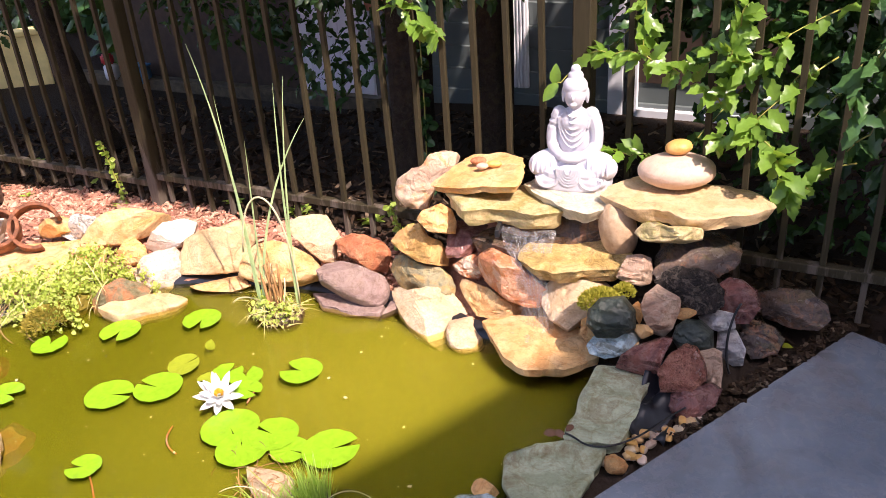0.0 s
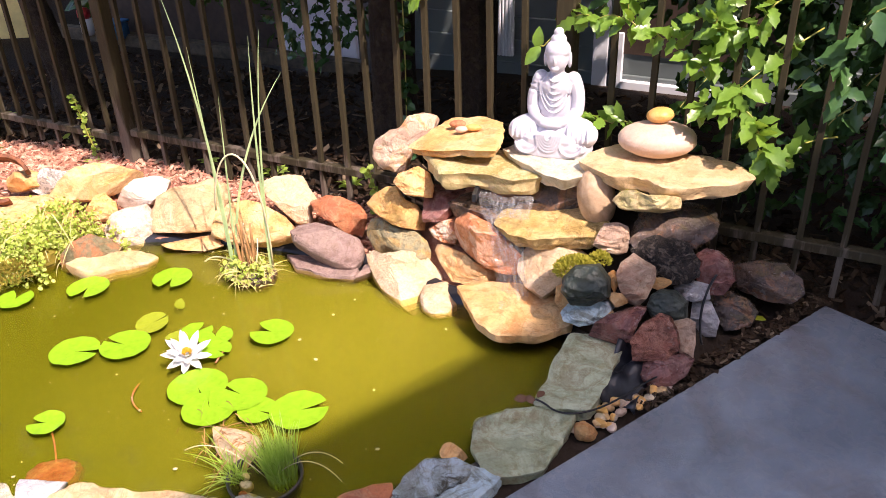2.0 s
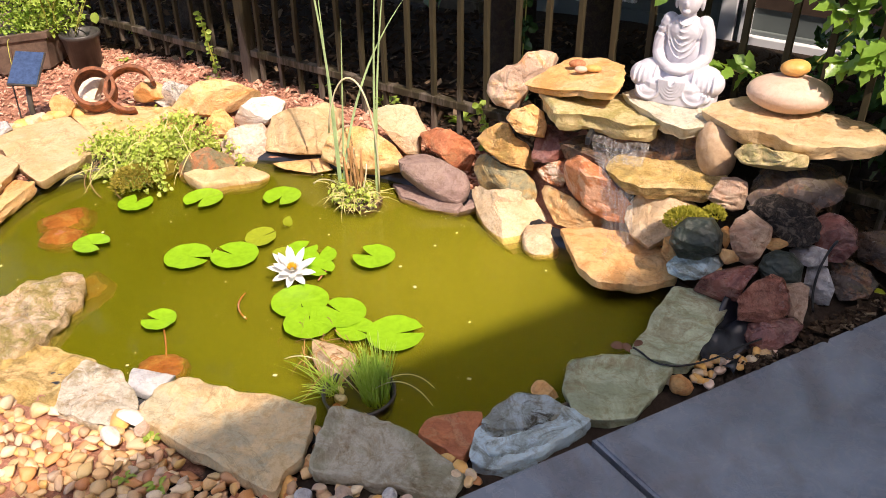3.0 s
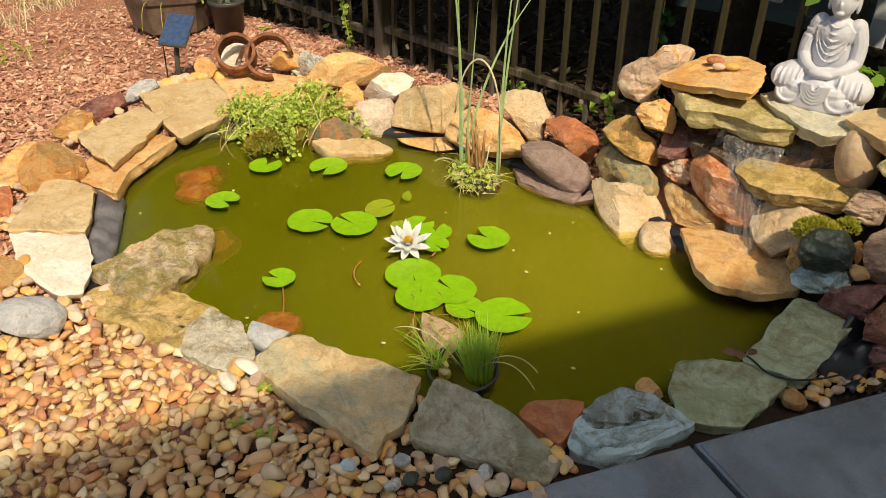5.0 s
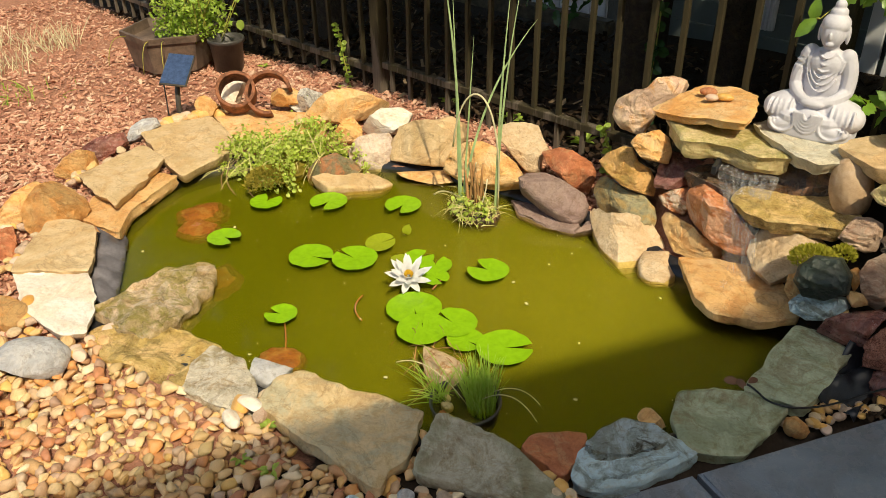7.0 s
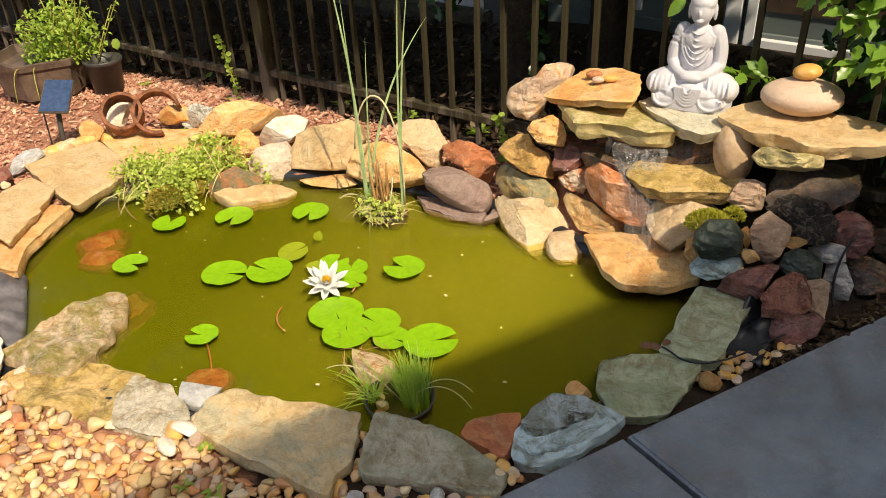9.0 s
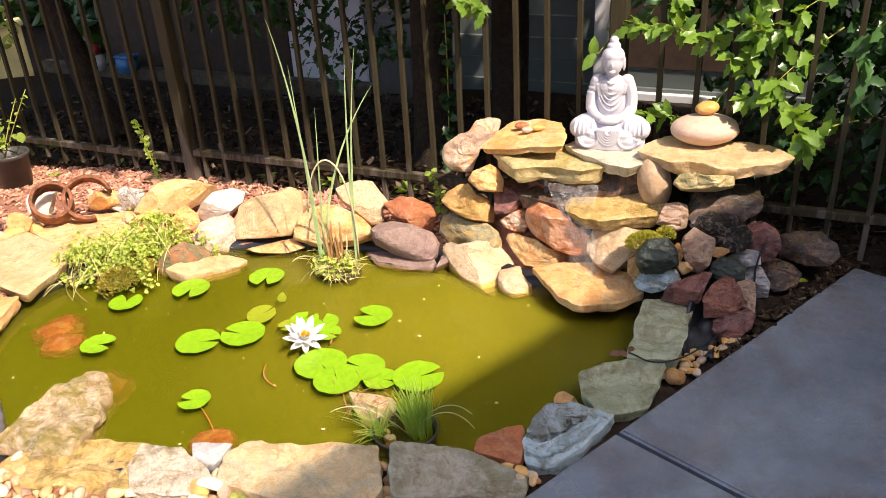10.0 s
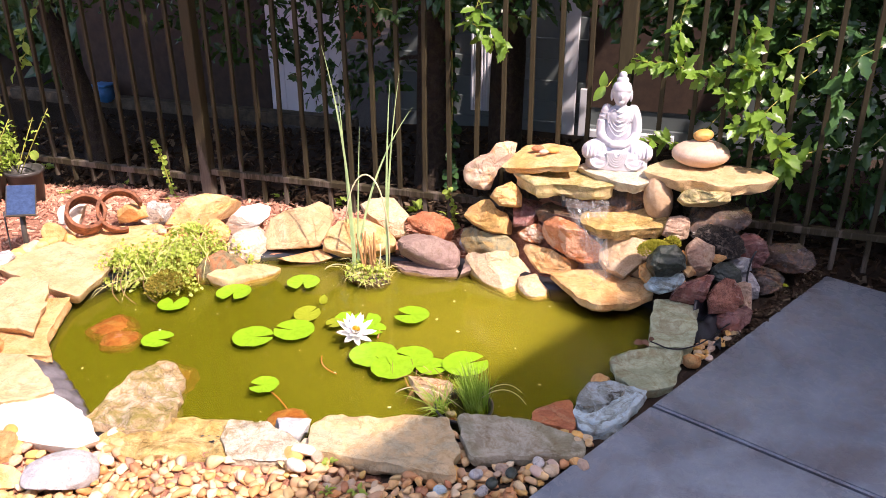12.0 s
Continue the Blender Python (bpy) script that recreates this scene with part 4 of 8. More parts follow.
    st("grey tan upright stone beside the ledge", M_GREYTAN, 22, (1.091, 0.744, 0.247), [(-1.6, -3.4), (1.4, -4.0), (3.8, -3.1), (4.3, -0.2), (3.5, 3.1), (0.8, 4.0), (-2.3, 3.3), (-3.3, 1.1), (-4.3, -2.3)], 0.100, 25, group=FALLS)
    r("egg_stone", "upright egg-shaped tan river stone propping the big slab", M_EGG, (0.998, 0.81, 0.308), (0.100, 0.094, 0.168), seed=23, cuts=0, rough=0.012, square=1.0, lean=-12, group=FALLS)
    st("flat tan stone with green moss under the big slab", M_TANMOSS, 24, (1.153, 0.790, 0.350), [(-5.6, -2.4), (-1.2, -2.4), (3.7, -2.2), (7.9, -1.0), (7.6, 1.6), (3.9, 1.9), (0.3, 1.5), (-3.0, 2.4), (-6.0, 2.0), (-7.9, -0.6)], 0.140, 25, cuts=2, pillow=0.45, group=FALLS)
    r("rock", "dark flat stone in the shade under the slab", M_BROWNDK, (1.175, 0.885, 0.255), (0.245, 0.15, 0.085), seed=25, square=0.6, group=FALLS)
    st("black rounded stone capped with bright moss", M_DARKGREEN, 26, (1.117, 0.592, 0.191), [(-2.9, -5.1), (1.5, -4.7), (5.6, -2.1), (5.2, 1.9), (2.3, 5.1), (-2.6, 4.4), (-5.6, 1.1), (-5.5, -2.3)], 0.120, 25, cuts=1, rough=0.02, pillow=0.62, group=FALLS)
    st("blue-grey split slate stone under the mossy one", M_BLUE, 27, (1.117, 0.602, 0.107), [(-5.0, -2.6), (-1.1, -3.5), (3.4, -2.0), (6.1, 1.5), (4.6, 3.5), (1.3, 2.7), (-4.4, 1.6), (-6.1, -0.8)], 0.120, 25, cuts=3, cleft=0.006, group=FALLS)
    st("small tan stone beside the mossy one", M_TAN, 301, (1.061, 0.582, 0.136), [(-2.1, -1.1), (0.3, -3.6), (2.2, -0.6), (0.2, 3.6), (-2.2, 2.6)], 0.070, 30, group=FALLS)
    st("tan angular block in the shade", M_GREYTAN, 28, (1.193, 0.693, 0.186), [(-3.2, -2.6), (-1.4, -5.8), (1.2, -6.2), (3.1, -4.0), (4.6, 0.2), (4.3, 3.5), (1.7, 4.6), (-1.2, 6.2), (-3.7, 3.5), (-4.6, 0.5)], 0.110, 25, group=FALLS)
    st("dark rough lava rock streaked pale", M_LAVA, 29, (1.214, 0.794, 0.208), [(-5.9, 0.2), (-2.9, -2.7), (1.1, -5.7), (6.5, -5.0), (8.3, -2.8), (7.6, 1.1), (5.2, 4.0), (1.7, 5.4), (-3.4, 5.7), (-6.7, 3.9), (-8.3, 1.3)], 0.150, 20, rough=0.07, pillow=0.45, group=FALLS)
    st("dark red rounded stone in the shade", M_DKPURPLE, 30, (1.315, 0.876, 0.165), [(-4.4, -0.7), (-2.3, -5.7), (2.6, -4.9), (5.1, -0.8), (3.6, 3.5), (0.1, 5.5), (-2.7, 5.7), (-5.1, 4.1)], 0.120, 20, cuts=3, pillow=0.42, group=FALLS)
    st("long dark brown stone lying on the mulch", M_BROWNDK, 31, (1.398, 1.015, 0.109), [(-6.2, -3.6), (0.8, -5.1), (6.9, -4.3), (9.4, -1.1), (8.2, 2.3), (3.7, 5.1), (-3.0, 4.9), (-9.4, 2.2)], 0.120, 15, group=FALLS)
    st("reddish green stone by the patio edge", M_BROWNDK, 32, (1.370, 0.906, 0.057), [(-4.4, -1.8), (-1.2, -5.0), (4.4, -3.0), (5.4, 1.3), (2.8, 3.6), (-2.4, 5.0), (-5.4, 3.2)], 0.120, 15, group=FALLS)
    st("small grey stone in the shade", M_GREY, 33, (1.292, 0.806, 0.138), [(-3.1, -1.8), (0.6, -2.5), (4.4, -1.3), (3.5, 2.3), (-0.6, 2.5), (-4.4, 0.2)], 0.090, 20, group=FALLS)
    st("grey weathered block by the patio edge", M_GREY, 34, (1.334, 0.808, 0.070), [(-3.3, -0.2), (-0.5, -4.7), (3.1, -3.8), (3.4, 0.0), (0.7, 4.5), (-3.4, 4.7)], 0.090, 20, group=FALLS)
    st("smooth dark green rounded stone", M_DARKGREEN, 35, (1.278, 0.707, 0.133), [(-2.2, -4.0), (1.9, -4.3), (4.7, -1.6), (4.4, 2.0), (1.3, 4.3), (-2.0, 4.1), (-4.0, 2.3), (-4.7, -0.7)], 0.110, 20, cuts=0, rough=0.008, pillow=0.75, group=FALLS)
    st("purple three-cornered stone lying on the flagstone", M_DKPURPLE, 36, (1.212, 0.586, 0.118), [(-0.2, -4.8), (3.3, -3.8), (4.8, 1.3), (6.2, 4.7), (4.2, 4.8), (-2.4, 1.9), (-5.1, -0.3), (-6.2, -3.6)], 0.110, 25, group=FALLS)
    st("grainy pink stone on the patio edge", M_PINK, 37, (1.319, 0.583, 0.123), [(-1.6, -5.2), (2.3, -4.3), (5.2, -1.4), (4.1, 2.4), (1.8, 5.6), (-0.5, 5.5), (-3.4, 3.1), (-5.2, -0.3), (-4.4, -5.6)], 0.120, 20, rough=0.04, cuts=8, group=FALLS)
    st("tan pink wedge leaning on the grainy stone", M_GREYTAN, 38, (1.349, 0.653, 0.103), [(-1.9, -0.5), (0.3, -3.7), (3.0, -4.6), (2.9, -0.1), (2.3, 3.9), (0.3, 4.6), (-3.0, 3.2)], 0.090, 20, group=FALLS)
    st("dark purple flat stone at the foot of the pile", M_DKPURPLE, 39, (1.348, 0.580, 0.045), [(-4.1, -5.2), (0.5, -4.3), (4.9, 0.4), (5.9, 3.8), (3.6, 5.2), (-0.9, 3.4), (-5.9, 0.9)], 0.110, 20, group=FALLS)
    r("rock", "small rust-red stone wedged in the pile", M_RUSTROCK, (1.150, 0.658, 0.184), (0.035, 0.04, 0.055), seed=40, group=FALLS)
    r("rock", "small tan stone wedged in the pile", M_TAN, (1.181, 0.635, 0.154), (0.055, 0.04, 0.035), seed=41, lean=40, group=FALLS)
    r("rock", "small tan stone wedged in the pile", M_TAN, (1.161, 0.614, 0.126), (0.04, 0.04, 0.03), seed=42, group=FALLS)
    r("rock", "flat rust-red chip of stone", M_RUSTROCK, (1.241, 0.728, 0.178), (0.055, 0.05, 0.02), seed=43, group=FALLS)
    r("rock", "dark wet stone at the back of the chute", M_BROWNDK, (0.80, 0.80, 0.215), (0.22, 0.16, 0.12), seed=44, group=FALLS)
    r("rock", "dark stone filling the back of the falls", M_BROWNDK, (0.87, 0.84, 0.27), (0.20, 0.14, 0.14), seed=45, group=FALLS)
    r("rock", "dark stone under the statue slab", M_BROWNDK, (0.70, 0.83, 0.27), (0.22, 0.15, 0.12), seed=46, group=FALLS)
    s = slab
    s("slab", "orange sandstone slab on top of the falls", M_ORANGE, [(0.48, 0.63), (0.46, 0.75), (0.46, 0.85), (0.55, 0.89), (0.64, 0.87), (0.70, 0.79), (0.75, 0.70), (0.63, 0.66)], 0.408, 0.028, 51, nod=6, lean=-6, group=FALLS)
    s("slab", "greenish tan slab with a mossy edge over the water spout", M_TANMOSS, [(0.51, 0.67), (0.63, 0.60), (0.70, 0.66), (0.73, 0.68), (0.82, 0.68), (0.86, 0.75), (0.78, 0.83), (0.66, 0.84), (0.54, 0.78)], 0.355, 0.052, 52, group=FALLS, under=0.9)
    s("slab", "pale grey slab under the statue", M_PALESLAB, [(0.69, 0.80), (0.70, 0.92), (0.86, 0.95), (0.97, 0.88), (0.985, 0.80), (0.95, 0.74), (0.90, 0.735), (0.80, 0.755)], 0.376, 0.036, 53, group=FALLS)
    s("slab", "large cream sandstone slab with a rippled edge", M_FLAG, [(0.94, 0.81), (0.93, 0.89), (0.95, 0.97), (1.02, 1.01), (1.17, 1.03), (1.26, 1.04), (1.34, 0.98), (1.31, 0.90), (1.25, 0.83), (1.19, 0.79), (1.13, 0.80), (1.05, 0.765), (0.985, 0.785)], 0.402, 0.045, 54, group=FALLS, ragged=0.007)
    s("slab", "wide tan basin slab where the falls meet the pond", M_TAN, [(0.73, 0.54), (0.80, 0.62), (0.92, 0.68), (1.06, 0.64), (1.10, 0.57), (1.05, 0.49), (0.965, 0.425), (0.87, 0.455)], 0.068, 0.036, 55, nod=4, group=FALLS, ragged=0.003, layers=2, relief=0.010)
    s("slab", "wet brown ledge slab with water running over it", M_WETFLAG, [(0.80, 0.63), (0.77, 0.71), (0.85, 0.80), (0.96, 0.85), (1.05, 0.80), (1.065, 0.73), (0.98, 0.675), (0.92, 0.62), (0.86, 0.615)], 0.250, 0.045, 56, nod=5, group=FALLS)
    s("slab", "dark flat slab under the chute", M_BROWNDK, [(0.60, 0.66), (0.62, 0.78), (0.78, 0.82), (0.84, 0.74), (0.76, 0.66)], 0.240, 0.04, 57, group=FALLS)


falls_stones()


def bank_stones():
    r, st = rock, stone
    st("big cream white stone standing on the bank", M_CREAM, 561, (0.026, 0.538, 0.117), [(-6.9, 1.9), (-3.0, -2.7), (1.8, -7.6), (6.2, -8.1), (6.4, -3.0), (8.6, -1.1), (7.2, 1.3), (4.2, 7.4), (-0.5, 8.1), (-4.3, 8.0), (-8.6, 6.6)], 0.130, 50, group=BANK)
    st("rust-red flat stone on the bank", M_RED, 162, (0.206, 0.583, 0.096), [(-6.1, 1.0), (-1.7, -2.0), (2.1, -5.0), (6.8, -6.7), (7.8, -3.5), (8.6, 0.1), (7.0, 2.8), (1.3, 6.0), (-3.3, 6.7), (-8.6, 4.9)], 0.130, 45, group=BANK)
    st("long rounded purple-brown stone lying at the waterline", M_PURPLE, 163, (0.267, 0.481, 0.051), [(-9.7, 1.2), (-3.5, -3.4), (3.1, -7.5), (7.5, -8.2), (9.9, -6.0), (10.6, -1.4), (9.3, 1.3), (1.9, 5.4), (-3.7, 8.2), (-8.2, 7.7), (-10.6, 4.9)], 0.110, 45, tilt=45, cuts=1, rough=0.012, pillow=0.42, group=BANK)
    st("wide orange tan stone on the bank", M_ORANGE, 164, (-0.009, 0.404, 0.069), [(-5.8, -5.2), (0.8, -6.5), (6.5, -7.5), (12.9, -6.7), (13.3, -3.3), (10.8, 0.5), (5.0, 4.7), (-0.8, 7.5), (-6.4, 6.4), (-11.0, 3.7), (-13.3, -1.5)], 0.160, 50, tilt=40, cuts=5, cleft=0.003, group=BANK)
    st("big buff boulder with a flat cracked front", M_FLAG, 65, (-0.240, 0.329, 0.090), [(-12.9, -6.1), (-1.8, -7.8), (6.0, -8.3), (9.9, -3.0), (12.9, 0.8), (12.4, 5.7), (8.1, 8.3), (2.3, 6.8), (-4.5, 6.5), (-9.4, 4.6), (-12.8, -0.8)], 0.180, 55, cuts=4, pillow=0.28, cleft=0.003, group=BANK)
    r("rock", "thin tan stone under the boulder at the waterline", M_TAN, (-0.16, 0.27, 0.008), (0.21, 0.08, 0.035), seed=66, group=BANK)
    st("white quartz stone on the bank", M_WHITE, 67, (-0.483, 0.297, 0.086), [(-6.4, -4.8), (2.8, -4.2), (7.5, -0.9), (9.3, 2.5), (5.4, 4.8), (-1.8, 4.7), (-6.1, 1.8), (-9.3, -2.2)], 0.130, 60, cuts=6, group=BANK)
    st("pinkish white stone at the waterline", M_PINKWHITE, 68, (-0.359, 0.174, 0.034), [(-7.4, -3.5), (-2.7, -7.3), (4.1, -7.2), (5.9, -3.2), (7.7, 4.0), (5.5, 7.3), (0.0, 7.2), (-4.9, 5.6), (-7.7, 1.4)], 0.120, 60, group=BANK)
    st("long orange sandstone on the bank", M_ORANGE, 69, (-0.621, 0.206, 0.122), [(-9.4, -5.1), (-1.3, -6.2), (8.1, -4.4), (14.5, -2.6), (15.6, 0.1), (8.9, 3.3), (0.9, 6.2), (-5.3, 5.4), (-10.8, 2.0), (-15.6, -2.1)], 0.160, 65, group=BANK)
    st("small orange stone behind the creeping plant", M_ORANGE, 70, (-0.519, 0.160, 0.068), [(-3.0, -4.1), (4.4, -4.7), (4.8, 0.8), (1.9, 4.7), (-1.1, 4.3), (-4.8, 0.1)], 0.090, 65, group=BANK)
    r("rock", "small tan stone beside the long orange one", M_TAN, (-0.64, 0.085, 0.075), (0.09, 0.08, 0.07), seed=170, group=BANK)
    st("speckled grey granite stone on the bank", M_SPECKLE, 71, (-0.869, 0.141, 0.073), [(-2.6, -4.6), (3.9, -4.2), (7.1, -0.5), (6.3, 2.5), (1.6, 4.6), (-4.0, 3.0), (-7.1, -0.7)], 0.110, 65, group=BANK)
    st("red and green angular stone beside the creeping plant", M_REDGREEN, 72, (-0.332, 0.019, 0.022), [(-9.1, -4.1), (-2.7, -5.8), (4.1, -3.5), (9.2, -0.1), (5.7, 2.9), (0.3, 5.8), (-5.5, 4.2), (-9.2, 0.7)], 0.130, 65, group=BANK)
    slab("slab", "pale buff slab sloping into the water", M_FLAG, [(-0.22, -0.05), (-0.31, -0.08), (-0.30, 0.02), (-0.25, 0.13), (-0.17, 0.16), (-0.16, 0.10)], 0.022, 0.05, 73, nod=-5, lean=4, group=BANK)
    slab("slab", "dark flat stone at the waterline under the purple-brown one", M_PURPLE, [(0.13, 0.42), (0.22, 0.385), (0.34, 0.415), (0.41, 0.455), (0.38, 0.50), (0.22, 0.47)], 0.008, 0.03, 74, group=BANK)
    r("rock", "dark wet stone at the waterline", M_PURPLE, (0.43, 0.50, 0.01), (0.09, 0.08, 0.06), seed=75, group=BANK)
    r("rock", "small cream stone at the waterline", M_CREAM, (0.49, 0.51, 0.015), (0.08, 0.08, 0.08), seed=76, group=BANK)
    r("rock", "cream stone between the flat-faced stone and the basin slab", M_CREAM, (0.685, 0.54, 0.002), (0.13, 0.15, 0.055), seed=78, cuts=6, group=BANK)
    r("rock", "small grey stone by the fence", M_GREY, (0.36, 0.63, 0.06), (0.10, 0.08, 0.10), seed=77, group=BANK)


bank_stones()


def coping_stones():
    s, r, st = slab, rock, stone
    s("slab", "large buff flagstone with a grey shaded end", M_FLAGGREY, [(0.68, -0.62), (0.62, -0.56), (0.64, -0.49), (0.73, -0.44), (0.85, -0.36), (0.89, -0.33), (0.94, -0.37), (0.99, -0.43), (1.0, -0.48), (1.035, -0.505), (1.02, -0.52), (0.95, -0.54), (0.87, -0.57), (0.78, -0.60)], 0.055, 0.042, 81, group=COPING, relief=0.009)
    s("slab", "pale grey-brown flagstone at the front rim", M_SLATEGREY, [(0.90, -0.31), (0.94, -0.28), (0.99, -0.26), (1.09, -0.23), (1.21, -0.215), (1.245, -0.26), (1.21, -0.30), (1.13, -0.35), (1.02, -0.44), (0.96, -0.38)], 0.052, 0.038, 82, group=COPING, relief=0.009)
    s("slab", "red-brown three-cornered stone at the front rim", M_RED, [(1.065, -0.22), (1.05, -0.17), (1.11, -0.075), (1.145, -0.12), (1.185, -0.195)], 0.045, 0.055, 83, group=COPING)
    blue = s("slab", "pale blue-grey slate with split layers", M_BLUE, [(1.14, -0.13), (1.125, -0.06), (1.12, 0.0), (1.17, 0.04), (1.22, 0.06), (1.265, 0.08), (1.275, 0.05), (1.27, -0.01), (1.255, -0.11), (1.23, -0.175), (1.19, -0.19)], 0.048, 0.045, 84, group=COPING, relief=0.008)
    for ring, z, mat, seed in (([(1.145, -0.12), (1.13, -0.06), (1.125, 0.0), (1.17, 0.036), (1.215, 0.052), (1.222, 0.0), (1.205, -0.055), (1.18, -0.12)], 0.013, M_BLUEDK, 184), ([(1.175, -0.15), (1.20, -0.10), (1.23, -0.03), (1.238, 0.035), (1.258, 0.03), (1.255, -0.04), (1.238, -0.11), (1.21, -0.16)], 0.006, M_BLUE, 185)):
        at = np.array(blue.location)[:2]
        part("split_layer", slab_mesh([tuple(np.array(p) - at) for p in ring], 0.016, seed, mat, 0.006, 2, 0.008, 0.95), blue, pose(0, 0, z))
    s("slab", "grey-green flagstone with brown stains", M_SLATE, [(1.12, 0.17), (1.145, 0.24), (1.20, 0.28), (1.28, 0.32), (1.295, 0.28), (1.31, 0.18), (1.322, 0.14), (1.27, 0.07), (1.23, 0.06), (1.165, 0.09)], 0.05, 0.04, 85, group=COPING, relief=0.009)
    s("slab", "long grey-green flagstone leaning up to the falls", M_SLATE, [(1.11, 0.54), (1.15, 0.58), (1.245, 0.57), (1.285, 0.42), (1.305, 0.33), (1.19, 0.27), (1.17, 0.34), (1.13, 0.46)], 0.068, 0.045, 86, nod=2, group=COPING)
    s("slab", "orange buff flagstone under the rusty rings", M_ORANGE, [(-0.96, -0.20), (-0.95, -0.04), (-0.82, 0.11), (-0.62, 0.10), (-0.58, -0.05), (-0.66, -0.17), (-0.77, -0.20)], 0.055, 0.045, 87, group=COPING)
    s("slab", "wide buff flagstone at the back rim", M_FLAG, [(-0.94, -0.48), (-0.98, -0.36), (-0.96, -0.21), (-0.78, -0.205), (-0.66, -0.20), (-0.55, -0.34), (-0.50, -0.45), (-0.68, -0.48)], 0.06, 0.045, 88, group=COPING)
    s("slab", "layered buff flagstone on the rim", M_FLAG, [(-0.64, -0.75), (-0.70, -0.65), (-0.78, -0.52), (-0.76, -0.49), (-0.63, -0.47), (-0.55, -0.52), (-0.45, -0.61), (-0.36, -0.69), (-0.48, -0.72)], 0.078, 0.03, 89, group=COPING)
    s("slab", "under layer of split buff stone at the waterline", M_TAN, [(-0.54, -0.45), (-0.45, -0.56), (-0.37, -0.65), (-0.24, -0.71), (-0.38, -0.79), (-0.52, -0.74), (-0.66, -0.58)], 0.045, 0.045, 90, group=COPING)
    s("slab", "buff flagstone with pale bands on the rim", M_FLAG, [(-0.40, -0.87), (-0.36, -0.81), (-0.295, -0.76), (-0.14, -0.79), (-0.035, -0.825), (-0.10, -0.92), (-0.145, -1.01), (-0.27, -0.95)], 0.065, 0.042, 91, group=COPING)
    s("slab", "bright cream white flagstone on the rim", M_WHITE, [(-0.145, -1.0), (-0.04, -0.83), (0.08, -0.835), (0.23, -0.885), (0.21, -0.935), (0.07, -0.99)], 0.058, 0.04, 92, group=COPING)
    s("slab", "wet mossy stone lying half in the water", M_WETMOSS, [(0.126, -0.844), (0.094, -0.795), (0.069, -0.734), (0.039, -0.636), (0.028, -0.546), (0.05, -0.519), (0.093, -0.526), (0.166, -0.582), (0.224, -0.641), (0.286, -0.712), (0.292, -0.764), (0.224, -0.81), (0.166, -0.84)], 0.038, 0.085, 93, nod=-3, lean=4, group=COPING, relief=0.020, under=0.95, ragged=0.012)
    s("slab", "wet brown flagstone at the front rim", M_WETFLAG, [(0.19, -0.88), (0.18, -0.82), (0.26, -0.72), (0.41, -0.61), (0.435, -0.64), (0.45, -0.70), (0.53, -0.74), (0.38, -0.82), (0.32, -0.87)], 0.03, 0.045, 94, group=COPING, relief=0.012)
    s("slab", "banded brown and cream flagstone at the front rim", M_BANDED, [(0.45, -0.70), (0.42, -0.635), (0.52, -0.585), (0.63, -0.60), (0.685, -0.63), (0.66, -0.67), (0.53, -0.745)], 0.038, 0.045, 95, group=COPING, relief=0.010)
    r("rock", "small grey stone beside the front flagstone", M_GREY, (0.555, -0.548, 0.018), (0.095, 0.085, 0.06), seed=96, group=COPING)
    r("rock", "sunken orange stone just under the water", M_SUBRED, (0.485, -0.50, -0.038), (0.125, 0.10, 0.075), seed=97, cuts=1, rough=0.04, group=COPING)
    r("rock", "sunken red-brown stone just under the water", M_SUBRED, (-0.345, -0.43, -0.036), (0.15, 0.20, 0.07), seed=98, cuts=1, rough=0.06, rz=0, group=COPING)
    r("rock", "sunken red-brown stone just under the water", M_SUBRED, (-0.255, -0.485, -0.034), (0.13, 0.11, 0.07), seed=99, cuts=1, rough=0.06, group=COPING)
    r("rock", "sunken amber stone beside the wet mossy one", M_RUSTROCK, (0.005, -0.54, -0.056), (0.27, 0.20, 0.08), seed=100, cuts=4, rz=20, group=COPING)
    st("weathered orange boulder behind the rim", M_RUSTROCK, 501, (-0.438, -0.844, 0.086), [(-2.5, 7.2), (-6.1, 3.5), (-9.2, -1.2), (-9.1, -5.6), (-7.3, -8.2), (-4.2, -8.3), (1.6, -7.2), (6.3, -6.1), (9.2, -3.1), (8.4, 2.1), (5.8, 4.8), (1.0, 8.3)], 0.180, 85, tilt=40, cuts=9, rough=0.04, group=COPING)
    st("orange stone with a pale ridge leaning on the boulder", M_ORANGE, 102, (-0.491, -0.946, 0.087), [(-2.5, -6.0), (1.3, -5.3), (4.8, 0.6), (8.7, 5.6), (5.8, 6.1), (1.3, 3.5), (-4.5, -2.0), (-8.7, -6.1)], 0.130, 85, tilt=40, cuts=5, rough=0.03, group=COPING)
    st("rust-red wedge of stone on the mulch", M_RED, 103, (-0.327, -1.011, 0.040), [(-3.7, -0.8), (-1.4, -3.1), (0.8, -6.1), (3.0, -2.6), (4.2, 2.3), (4.1, 6.1), (1.0, 5.6), (-4.2, 1.5)], 0.110, 90, tilt=40, cuts=5, group=COPING)
    r("rock", "smooth grey river boulder with pale bands", M_GREY, (0.265, -1.01, 0.05), (0.17, 0.13, 0.09), seed=104, cuts=1, rough=0.02, square=0.95, rz=60, group=COPING)
    r("rock", "pale pink rounded stone at the gravel edge", M_PEBBLE_PALE, (0.30, -1.15, 0.04), (0.13, 0.10, 0.07), seed=105, cuts=2, square=0.95, group=COPING)
